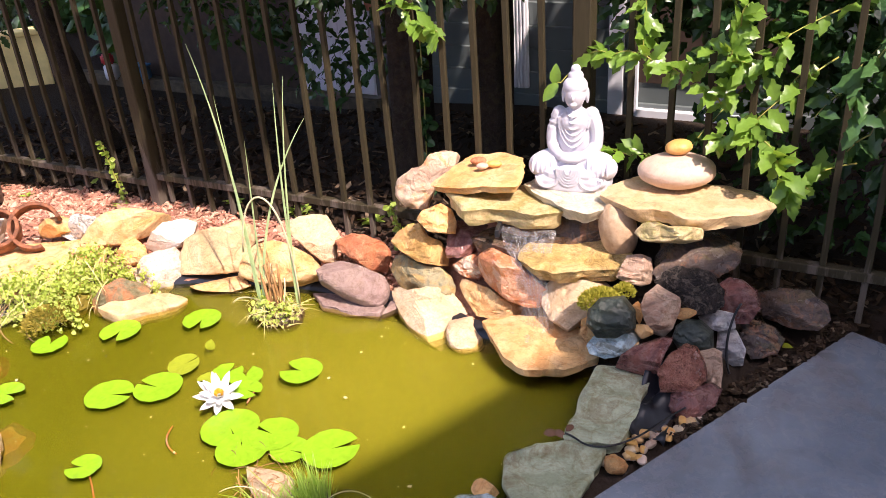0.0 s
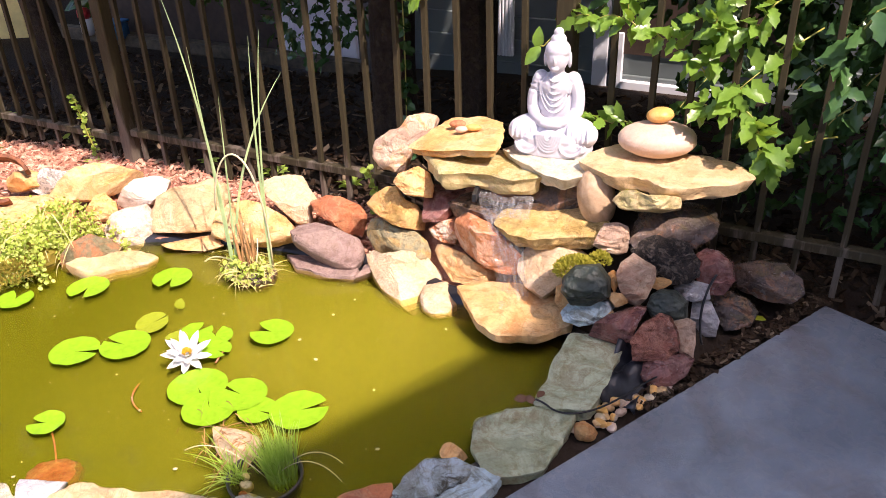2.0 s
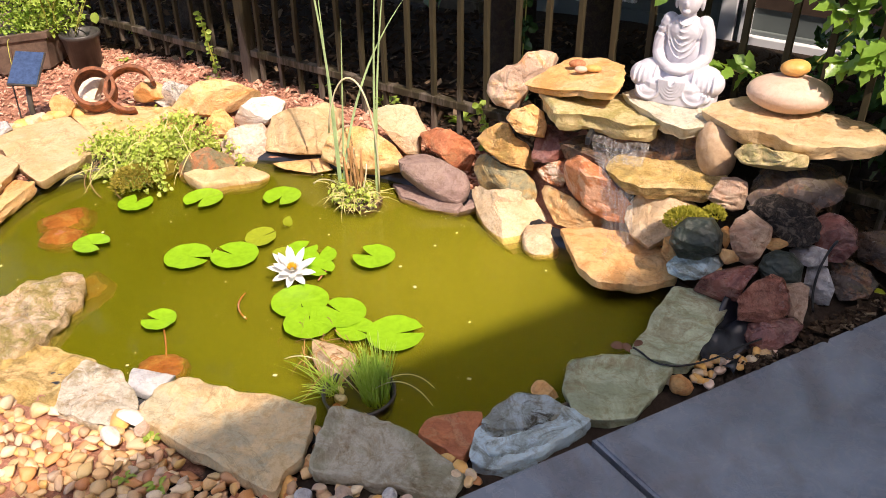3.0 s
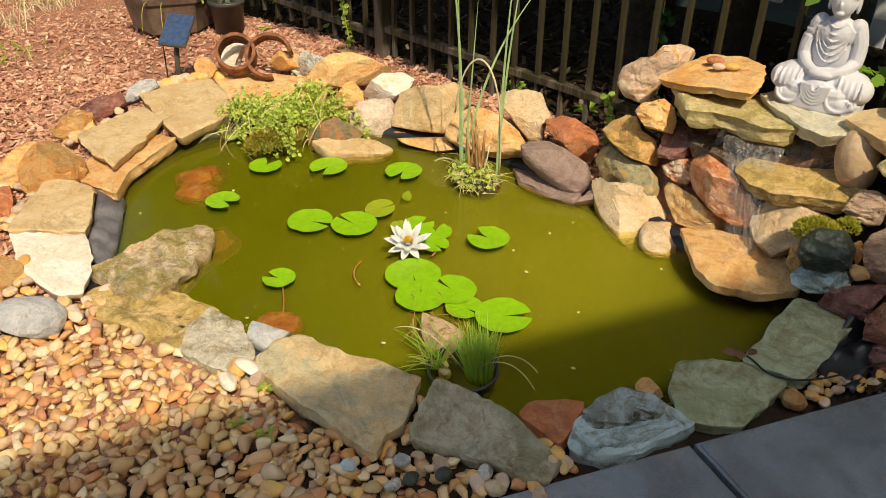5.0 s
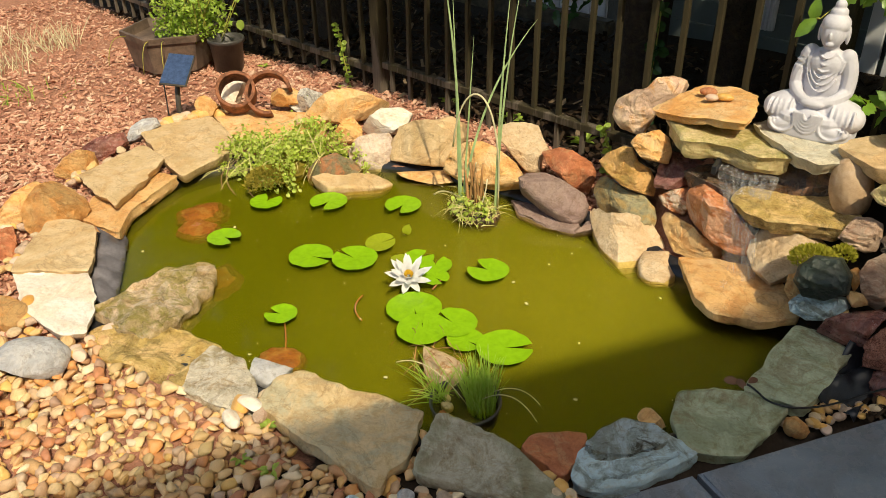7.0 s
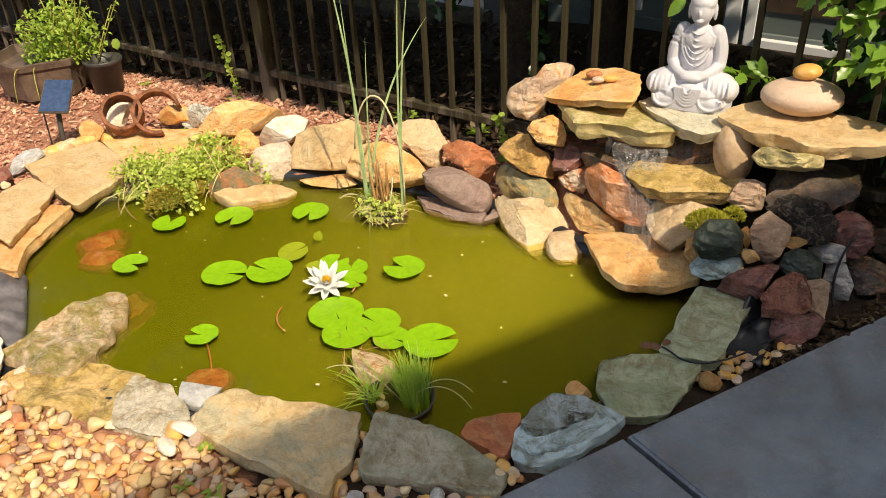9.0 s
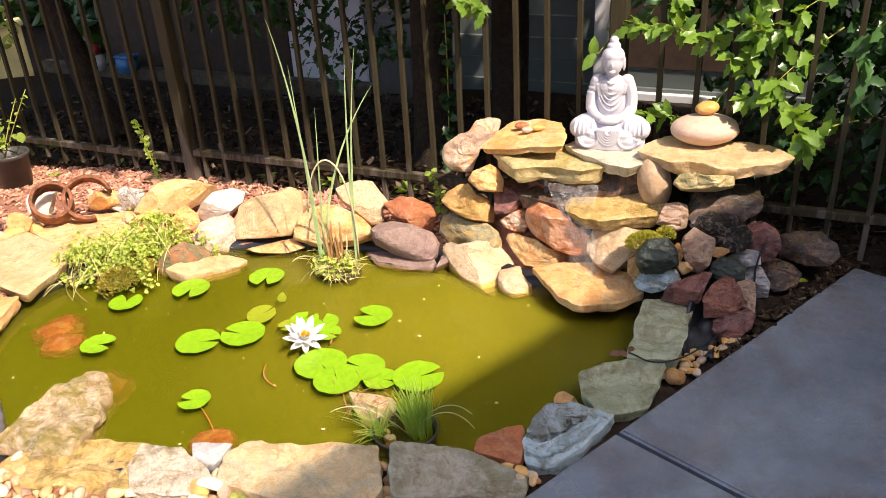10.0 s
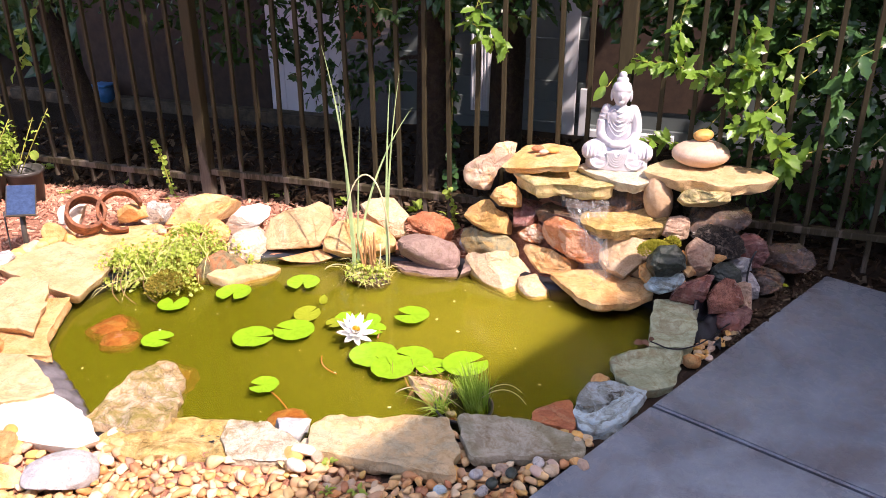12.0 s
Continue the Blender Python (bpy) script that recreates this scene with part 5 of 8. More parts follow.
    r("rock", "orange stone beside the white flagstone", M_RUSTROCK, (0.03, -1.045, 0.045), (0.13, 0.085, 0.085), seed=106, cuts=4, group=COPING)
    r("rock", "tan orange stone at the mulch edge", M_ORANGE, (0.14, -1.09, 0.035), (0.14, 0.09, 0.06), seed=107, group=COPING)
    r("rock", "yellow oval pebble beside the white flagstone", M_PEBBLE_YEL, (0.02, -0.985, 0.055), (0.055, 0.035, 0.03), seed=108, cuts=0, square=1, rough=0.01, rz=-20, group=COPING)
    st("tan rough stone behind the layered flagstone", M_RUSTROCK, 109, (-0.794, -0.735, 0.049), [(-6.1, -3.0), (-2.0, -4.8), (3.5, -4.4), (7.0, -0.6), (6.1, 3.1), (1.0, 4.8), (-3.3, 3.2), (-7.0, -0.6)], 0.120, 80, tilt=35, cuts=9, rough=0.05, group=COPING)
    st("dark red-brown stone behind the rim", M_DKPURPLE, 110, (-0.903, -0.613, 0.043), [(-6.4, -2.6), (-2.9, -4.5), (2.2, -2.7), (7.5, 0.9), (6.6, 4.5), (-1.5, 3.3), (-7.5, 0.8)], 0.110, 80, tilt=35, cuts=4, group=COPING)
    st("grey rounded stone behind the rim", M_GREY, 111, (-0.969, -0.467, 0.055), [(-3.2, -3.7), (2.0, -1.4), (6.4, 0.2), (5.5, 3.1), (0.5, 3.7), (-3.9, 1.5), (-6.4, -3.7)], 0.100, 80, tilt=35, cuts=3, pillow=0.4, group=COPING)
    r("rock", "small tan filler stone by the blue slate", M_TAN, (1.135, 0.075, 0.02), (0.06, 0.05, 0.05), seed=112, group=COPING)
    r("rock", "rust-orange stone beside the flagstone", M_RUSTROCK, (1.315, 0.30, 0.035), (0.05, 0.045, 0.04), seed=113, cuts=3, group=COPING)


coping_stones()

# ---- things on the falls ----
def statue():
    """A seated figure in meditation, blocked out in soft masses and fused into one cast piece."""
    verts, faces = [], []
    sv, sf = ICO[3]

    def blob(c, r, turn=(0, 0, 0)):
        o = len(verts)
        m = Euler([radians(a) for a in turn]).to_matrix()
        for p in sv:
            verts.append(Vector(c) + m @ Vector((p[0] * r[0], p[1] * r[1], p[2] * r[2])))
        faces.extend([tuple(o + i for i in f) for f in sf])

    def limb(pts, r0, r1):
        me = tube_mesh("tmp", pts, [r0 + (r1 - r0) * i / (len(pts) - 1) for i in range(len(pts))], M_STATUE, 10)
        o = len(verts)
        verts.extend(v.co.copy() for v in me.vertices)
        faces.extend(tuple(o + i for i in p.vertices) for p in me.polygons)
        bpy.data.meshes.remove(me)
        blob(pts[0], (r0, r0, r0))
        blob(pts[-1], (r1, r1, r1))

    # plinth and skirt of the robe
    o = len(verts)
    ring = [(math.cos(a), math.sin(a)) for a in [2 * math.pi * k / 40 for k in range(40)]]
    for z, s in ((0.0, 0.97), (0.004, 1.0), (0.022, 1.0), (0.030, 0.93)):
        verts.extend(Vector((0.108 * s * abs(c) ** 0.75 * math.copysign(1, c), 0.070 * s * abs(d) ** 0.75 * math.copysign(1, d) - 0.004, z)) for c, d in ring)
    for a in range(3):
        faces.extend((o + a * 40 + k, o + a * 40 + (k + 1) % 40, o + (a + 1) * 40 + (k + 1) % 40, o + (a + 1) * 40 + k) for k in range(40))
    faces.append(tuple(o + k for k in reversed(range(40))))
    faces.append(tuple(o + 120 + k for k in range(40)))
    blob((0, 0.0, 0.052), (0.088, 0.060, 0.040))
    for s in (-1, 1):
        blob((0.070 * s, -0.014, 0.060), (0.056, 0.050, 0.031), (0, 14 * s, -22 * s))
        blob((0.094 * s, -0.018, 0.052), (0.030, 0.036, 0.030))
        blob((0.058 * s, -0.048, 0.026), (0.042, 0.026, 0.021), (0, 8 * s, 0))
        limb([Vector((0.092 * s, -0.03, 0.046)), Vector((0.05 * s, -0.055, 0.044)), Vector((0.0, -0.060, 0.042))], 0.022, 0.016)
        # knee folds
        for k in range(5):
            x = (0.048 + 0.013 * k) * s
            limb(bez((x, -0.040, 0.084 - 0.002 * k), (x * 1.04, -0.066, 0.074), (x * 1.03, -0.062, 0.046), 6), 0.0036, 0.0030)
        # arms
        limb(bez((0.044 * s, 0.014, 0.182), (0.064 * s, 0.012, 0.150), (0.060 * s, 0.002, 0.108), 6), 0.021, 0.018)
        limb(bez((0.060 * s, 0.0, 0.106), (0.050 * s, -0.036, 0.090), (0.012 * s, -0.050, 0.084), 6), 0.017, 0.011)
        blob((0.0325 * s, 0.012, 0.233), (0.0055, 0.009, 0.021))
        # scalloped hem
        for k in range(3):
            w = 0.030 - 0.008 * k
            limb([Vector((0.060 * s + w * math.cos(a), -0.073 + 0.004 * k, 0.036 - w * 0.85 * math.sin(a))) for a in [math.pi * j / 8 for j in range(9)]], 0.0036, 0.0036)
    for k in range(5):
        w = 0.034 - 0.006 * k
        limb([Vector((w * math.cos(a), -0.073 - 0.001 * k, 0.062 - 1.35 * w * math.sin(a))) for a in [math.pi * j / 8 for j in range(9)]], 0.0038, 0.0038)
    blob((0, -0.058, 0.038), (0.038, 0.016, 0.034))
    blob((0, -0.052, 0.083), (0.030, 0.015, 0.011))
    # trunk with rows of folds across the chest
    blob((0, 0.016, 0.120), (0.050, 0.037, 0.072))
    blob((0, 0.012, 0.165), (0.050, 0.036, 0.038))
    for k in range(6):
        w, z = 0.020 + 0.0045 * k, 0.196 - 0.004 * k
        limb([Vector((w * math.cos(a), -0.0205 - 0.006 * math.sin(a) + 0.012 * abs(math.cos(a)), z - (0.012 + 0.012 * k) * math.sin(a))) for a in [math.pi * j / 10 for j in range(11)]], 0.0020, 0.0020)
    # neck, head, hair and topknot
    blob((0, 0.012, 0.205), (0.019, 0.019, 0.022))
    blob((0, 0.004, 0.236), (0.0285, 0.032, 0.037))
    blob((0, 0.010, 0.256), (0.0335, 0.0365, 0.026))
    blob((0, -0.028, 0.233), (0.0045, 0.006, 0.010), (20, 0, 0))
    blob((0, -0.022, 0.216), (0.011, 0.009, 0.007))
    blob((0, 0.014, 0.281), (0.021, 0.021, 0.015))
    blob((0, 0.014, 0.297), (0.0135, 0.0135, 0.013))
    me = mesh_of("statue", [Vector((v[0], v[1], v[2] * 1.075)) for v in verts], faces, M_STATUE)
    ob = thing("statue", me, pose(0.806, 0.884, 0.376, 0, 0, 22), "white cast-stone seated meditating statue on a pale slab", "statue")
    re = ob.modifiers.new("fuse", "REMESH")
    re.mode, re.voxel_size, re.use_smooth_shade = "VOXEL", 0.0019, True
    sm = ob.modifiers.new("soften", "SMOOTH")
    sm.factor, sm.iterations = 0.5, 1


statue()


def river_stone(name, label, mat, at, size, rz=0.0, lean=0.0, seed=1):
    return rock(name, label, mat, at, size, rz, lean, 0, seed, cuts=0, rough=0.012, square=1.0, category="river stone")


river_stone("big_pebble", "large smooth pinkish river stone on the cream slab", M_PEBBLE_PALE, (1.083, 0.950, 0.450), (0.205, 0.15, 0.092), 43, 2, 201)
river_stone("top_pebble", "small amber pebble balanced on the big river stone", M_PEBBLE_YEL, (1.083, 0.952, 0.514), (0.070, 0.055, 0.040), 43, -5, 202)
river_stone("pebble", "small reddish pebble on the orange slab", M_RED, (0.548, 0.775, 0.424), (0.048, 0.032, 0.022), 45, 0, 203)
river_stone("pebble", "small white pebble on the orange slab", M_PEBBLE_PALE, (0.586, 0.748, 0.424), (0.036, 0.024, 0.019), 40, 0, 204)
river_stone("pebble", "small yellow pebble on the orange slab", M_PEBBLE_YEL, (0.609, 0.773, 0.427), (0.046, 0.028, 0.021), 35, 0, 205)


M_MOSSBROWN = leaf_mat("brown_moss", (0.26, 0.20, 0.02, 1), (0.46, 0.36, 0.06, 1), 0.8, 0.35)
M_RUNNER = plain_mat("pale_runner_stem", (0.56, 0.50, 0.20, 1), 0.6, var=0.3)


def moss_cap(name, label, centre, radius, count, seed):
    """A cushion of fine upright moss shoots over a stone."""
    rng = np.random.RandomState(seed)
    verts, faces = [], []
    for _ in range(count):
        a, q = rng.uniform(0, 2 * math.pi), rng.uniform(0, 1) ** 0.5
        d = Vector((math.cos(a) * q, math.sin(a) * q, 0))
        z = math.sqrt(max(0.0, 1 - q * q * 0.9))
        base = Vector(centre) + Vector((d.x * radius[0], d.y * radius[1], z * radius[2]))
        out = (Vector((d.x, d.y, 0.8)) + unit(rng) * 0.5).normalized()
        leaf_into(verts, faces, LANCE, base, out, unit(rng), rng.uniform(0.006, 0.015), 0.3, 2.0)
    return thing(name, mesh_of(name, verts, faces, M_MOSS, False), Matrix(), label, "moss", kind="stuff")


moss_cap("moss", "bright yellow-green moss cushion on the black stone", (1.076, 0.614, 0.186), (0.056, 0.052, 0.045), 2200, 5)
moss_cap("moss", "bright moss tuft beside the grey tan stone", (1.107, 0.665, 0.204), (0.022, 0.02, 0.035), 450, 6)
moss_cap("moss", "patchy moss on the flat stone under the slab", (1.122, 0.772, 0.354), (0.032, 0.022, 0.008), 260, 7)


def water_sheet(name, label, left, right, steps, wob, seed):
    """A thin curtain between two streams of points."""
    verts, faces, uvs = [], [], []
    cols = 14
    for i in range(steps + 1):
        t = i / steps
        a, b = left[i], right[i]
        for k in range(cols + 1):
            s = k / cols
            p = a.lerp(b, s)
            q = noise.noise(Vector((s * 9 + seed, t * 2.0, seed))) * wob
            verts.append(p + Vector((0.7, -0.7, 0.3)) * q)
            uvs.append((s, t))
    for i in range(steps):
        for k in range(cols):
            a = i * (cols + 1) + k
            faces.append((a, a + 1, a + cols + 2, a + cols + 1))
    me = mesh_of(name, verts, faces, M_FALL)
    lay = me.uv_layers.new(name="flow")
    for loop in me.loops:
        lay.data[loop.index].uv = uvs[loop.vertex_index]
    return thing(name, me, Matrix(), label, "waterfall")


def falls_water():
    k = 12
    water_sheet("water_stream", "thin clear sheet of water dropping from the spout slab",
                bez((0.715, 0.670, 0.298), (0.725, 0.645, 0.292), (0.765, 0.628, 0.246), k), bez((0.85, 0.735, 0.296), (0.865, 0.715, 0.290), (0.865, 0.69, 0.243), k), k, 0.010, 3)
    water_sheet("water_stream", "thin water sliding down between the red stone and the ledge",
                bez((0.765, 0.635, 0.246), (0.82, 0.592, 0.215), (0.845, 0.585, 0.066), k), bez((0.865, 0.69, 0.244), (0.90, 0.605, 0.240), (0.93, 0.612, 0.068), k), k, 0.014, 5)
    water_sheet("water_stream", "froth of water spreading over the basin slab",
                bez((0.845, 0.59, 0.068), (0.83, 0.54, 0.064), (0.84, 0.50, 0.063), k), bez((0.935, 0.615, 0.070), (0.95, 0.57, 0.067), (0.93, 0.52, 0.064), k), k, 0.004, 8)
    spout = thing("spout", bm_mesh("spout", box_bm(-0.006, -0.05, -0.006, 0.006, 0.03, 0.016, 0.001), M_LINER), pose(0.708, 0.668, 0.292, 0, 0, 30), "small dark channel edge of the hidden water spout", "spout")


falls_water()


# ---- pond life ----
def pad_mesh(r, notch, seed, mat):
    """A floating leaf: a disc with one deep notch, a slightly raised wavy rim and faint dishing."""
    verts, faces = [Vector((0, 0, 0.001))], []
    n, rings = 56, 7
    half = radians(notch / 2)
    for j in range(1, rings + 1):
        q = j / rings
        for i in range(n + 1):
            a = half + (2 * math.pi - 2 * half) * i / n
            rr = r * q * (1 + 0.02 * noise.noise(Vector((math.cos(a) * 3, math.sin(a) * 3, seed))))
            z = 0.0012 + 0.0022 * q ** 4 * (1 + noise.noise(Vector((math.cos(a) * 2.2, math.sin(a) * 2.2, seed + 4)))) + 0.0006 * math.cos(a * 11) * q
            pull = half * (1 - q) * 0.75
            aa = a - pull if i < n / 2 else a + pull
            verts.append(Vector((rr * math.cos(aa), rr * math.sin(aa), z)))
    w = n + 1
    for i in range(n):
        faces.append((0, 1 + i, 2 + i))
    for j in range(rings - 1):
        for i in range(n):
            a = 1 + j * w + i
            faces.append((a, a + w, a + w + 1, a + 1))
    return mesh_of("lily_pad", verts, faces, mat)


def lily_pads():
    g = "water lily pads"
    spots = [(-0.28, -0.25, 0.052, 130, 60), (-0.17, -0.08, 0.060, -60, 40), (-0.02, 0.11, 0.058, -55, 38), (-0.12, -0.44, 0.050, 30, 50),
             (0.11, -0.26, 0.064, 38, 16), (0.19, -0.16, 0.065, 200, 14), (0.445, 0.125, 0.058, 200, 44), (0.34, -0.44, 0.042, 215, 34),
             (0.49, -0.135, 0.072, -20, 12), (0.60, -0.085, 0.062, 190, 14), (0.585, -0.165, 0.064, 150, 12), (0.755, -0.035, 0.068, 60, 20),
             (0.675, -0.095, 0.046, 20, 12), (0.285, -0.005, 0.044, 100, 40), (0.345, 0.015, 0.046, 150, 60), (0.40, -0.02, 0.040, 10, 20)]
    for k, (x, y, r, a, n) in enumerate(spots):
        thing("lily_pad", pad_mesh(r, n, k * 3.1, M_PAD), pose(x, y, 0.0018 + 0.0016 * (k % 4), 0, 0, a), "bright green notched water lily pad floating on the pond", "lily pad", g)
    thing("lily_pad", pad_mesh(0.044, 10, 77, M_PADYEL), pose(0.155, -0.06, 0.006, 4, -6, 80), "yellowing curled water lily pad on the pond", "lily pad", g)
    thing("lily_pad", pad_mesh(0.030, 30, 78, M_PADYEL), pose(0.27, -0.055, 0.004, 0, 0, 250), "small yellow-green water lily pad beside the flower", "lily pad", g)
    v, f = [], []
    leaf_into(v, f, ROUND, Vector((0, 0, 0)), Vector((0.3, 0.2, 1)), Vector((1, -1, 0)), 0.035)
    thing("lily_bud_leaf", mesh_of("lily_bud_leaf", v, f, M_PADYEL), pose(0.133, 0.035, -0.004), "small folded yellow lily leaf standing out of the water", "lily leaf")
    for k, pts in enumerate((((0.46, -0.27, -0.004), (0.40, -0.28, 0.002), (0.36, -0.22, -0.004)), ((0.36, -0.44, -0.004), (0.43, -0.46, 0.001), (0.49, -0.49, -0.006)), ((0.41, 0.0, 0.004), (0.43, -0.03, 0.006), (0.44, -0.05, 0.002)))):
        thing("lily_stalk", tube_mesh("lily_stalk", bez(*pts), 0.0022, M_RED, 6), Matrix(), "thin red lily stalk at the water surface", "stalk", "lily stalks")


lily_pads()


def lily_flower():
    ob = thing("water_lily_flower", None, pose(0.385, -0.092, 0.022, 12, 24, 0), "white star-shaped water lily flower with a yellow heart", "flower")
    shape = [(0.0, 0.0), (0.15, 0.09), (0.45, 0.165), (0.75, 0.12), (1.0, 0.0)]
    for ring, (count, tilt, size) in enumerate(((9, 14, 0.066), (8, 36, 0.060), (6, 58, 0.046))):
        v, f = [], []
        leaf_into(v, f, shape, Vector((0.004, 0, 0)), Vector((math.cos(radians(tilt)), 0, math.sin(radians(tilt)))), Vector((-math.sin(radians(tilt)), 0, math.cos(radians(tilt)))), size, -0.15, 1.0)
        me = mesh_of("petal", v, f, M_PETAL)
        for k in range(count):
            part("petal", me, ob, pose(0, 0, 0.002 * ring, 0, 0, 360 * k / count + ring * 17))
    v, f = [], []
    rng = np.random.RandomState(3)
    for k in range(70):
        a = rng.uniform(0, 6.28)
        leaf_into(v, f, LANCE, Vector((math.cos(a) * 0.005, math.sin(a) * 0.005, 0.010)), Vector((math.cos(a) * 0.5, math.sin(a) * 0.5, 1)), unit(rng), 0.017, 0.0, 1.6)
    part("stamens", mesh_of("stamens", v, f, M_STAMEN), ob, label="bright yellow stamens")


lily_flower()


def leaf_mound(count, place, size, shape, mat, seed, name, curl=0.2, up=0.7):
    rng = np.random.RandomState(seed)
    verts, faces = [], []
    for _ in range(count):
        p = place(rng)
        if p is None:
            continue
        along = (unit(rng) + Vector((0, 0, 0.25))).normalized()
        nor = (unit(rng) * (1 - up) + Vector((0, 0, up))).normalized()
        leaf_into(verts, faces, shape, Vector(p), along, nor, size * rng.uniform(0.6, 1.25), curl)
    return mesh_of(name, verts, faces, mat, False)


def creeping_plant():
    """A trailing mat of small pale leaves in a sunken pot at the back rim."""
    ob = thing("creeping_plant", None, pose(-0.44, -0.095, 0.0), "mound of pale yellow-green creeping plant spilling into the pond", "plant")
    lobes = [(0.0, 0.0, 0.20, 0.13, 0.135), (-0.12, -0.10, 0.13, 0.10, 0.10), (0.11, 0.12, 0.11, 0.09, 0.10), (0.07, -0.03, 0.13, 0.10, 0.11), (-0.03, 0.10, 0.12, 0.09, 0.14)]

    def shell(rng):
        k = int(rng.randint(len(lobes)))
        x, y, a, b, h = lobes[k]
        d = unit(rng)
        d.z = abs(d.z)
        q = rng.uniform(0.72, 1.06)
        u = Vector((d.x * a * q, d.y * b * q, 0))
        c, s = math.cos(0.83), math.sin(0.83)
        px, py = x + u.x * c - u.y * s, y + u.x * s + u.y * c
        pz = max(0.006, d.z * h * q * 1.15 + rng.normal() * 0.010 + max(0.0, rng.normal() - 1.2) * 0.03)
        # tufts with gaps between, and room for the stone at its foot
        if noise.noise(Vector((px, py, pz)) * 26.0) < -0.12 or math.hypot(px - 0.155, (py - 0.075) * 0.8) < 0.095:
            return None
        return (px, py, pz)

    part("foliage", leaf_mound(8200, shell, 0.0125, ROUND, M_CREEPER, 8, "foliage", 0.25, 0.45), ob)
    # earth and roots inside
    part("root_mass", rock_mesh(0.24, 0.16, 0.12, 81, M_MOSSBROWN, 3), ob, pose(-0.05, -0.03, 0.02, 0, 0, 47), "matted yellow-brown moss and roots")
    rng = np.random.RandomState(12)
    v, f = [], []
    for _ in range(420):
        p = shell(rng)
        if p is None:
            continue
        p = Vector(p)
        e = p + Vector((rng.normal() * 0.05, rng.normal() * 0.05 - 0.02, -p.z * rng.uniform(0.3, 0.9)))
        blade_into(v, f, bez(p, (p + e) / 2 + Vector((0, 0, 0.035)), e, 6), 0.0026, unit(rng))
    part("runner_tangle", mesh_of("runner_tangle", v, f, M_RUNNER), ob, label="pale trailing stems")
    v, f = [], []
    for _ in range(1300):
        a, q = rng.uniform(0, 6.28), rng.uniform(0, 1) ** 0.5
        base = Vector((0.085 + 0.055 * q * math.cos(a), -0.115 + 0.075 * q * math.sin(a), 0.02 + 0.055 * math.sqrt(max(0, 1 - q * q))))
        leaf_into(v, f, LANCE, base, (Vector((math.cos(a) * 0.6, math.sin(a) * 0.6, 0.6)) + unit(rng) * 0.6).normalized(), unit(rng), rng.uniform(0.008, 0.02), 0.3, 1.6)
    part("moss_patch", mesh_of("moss_patch", v, f, M_MOSSBROWN, False), ob, label="mossy yellow-brown patch over the water")
    for p0, p1, p2 in (((-0.10, -0.14, 0.06), (-0.02, -0.26, 0.05), (0.05, -0.22, -0.004)), ((-0.14, -0.12, 0.05), (-0.10, -0.24, 0.03), (-0.02, -0.24, -0.004)), ((-0.02, -0.13, 0.05), (0.05, -0.2, 0.0), (0.12, -0.17, -0.003))):
        part("runner", tube_mesh("runner", bez(p0, p1, p2), 0.0018, M_TWIG, 5), ob)


creeping_plant()


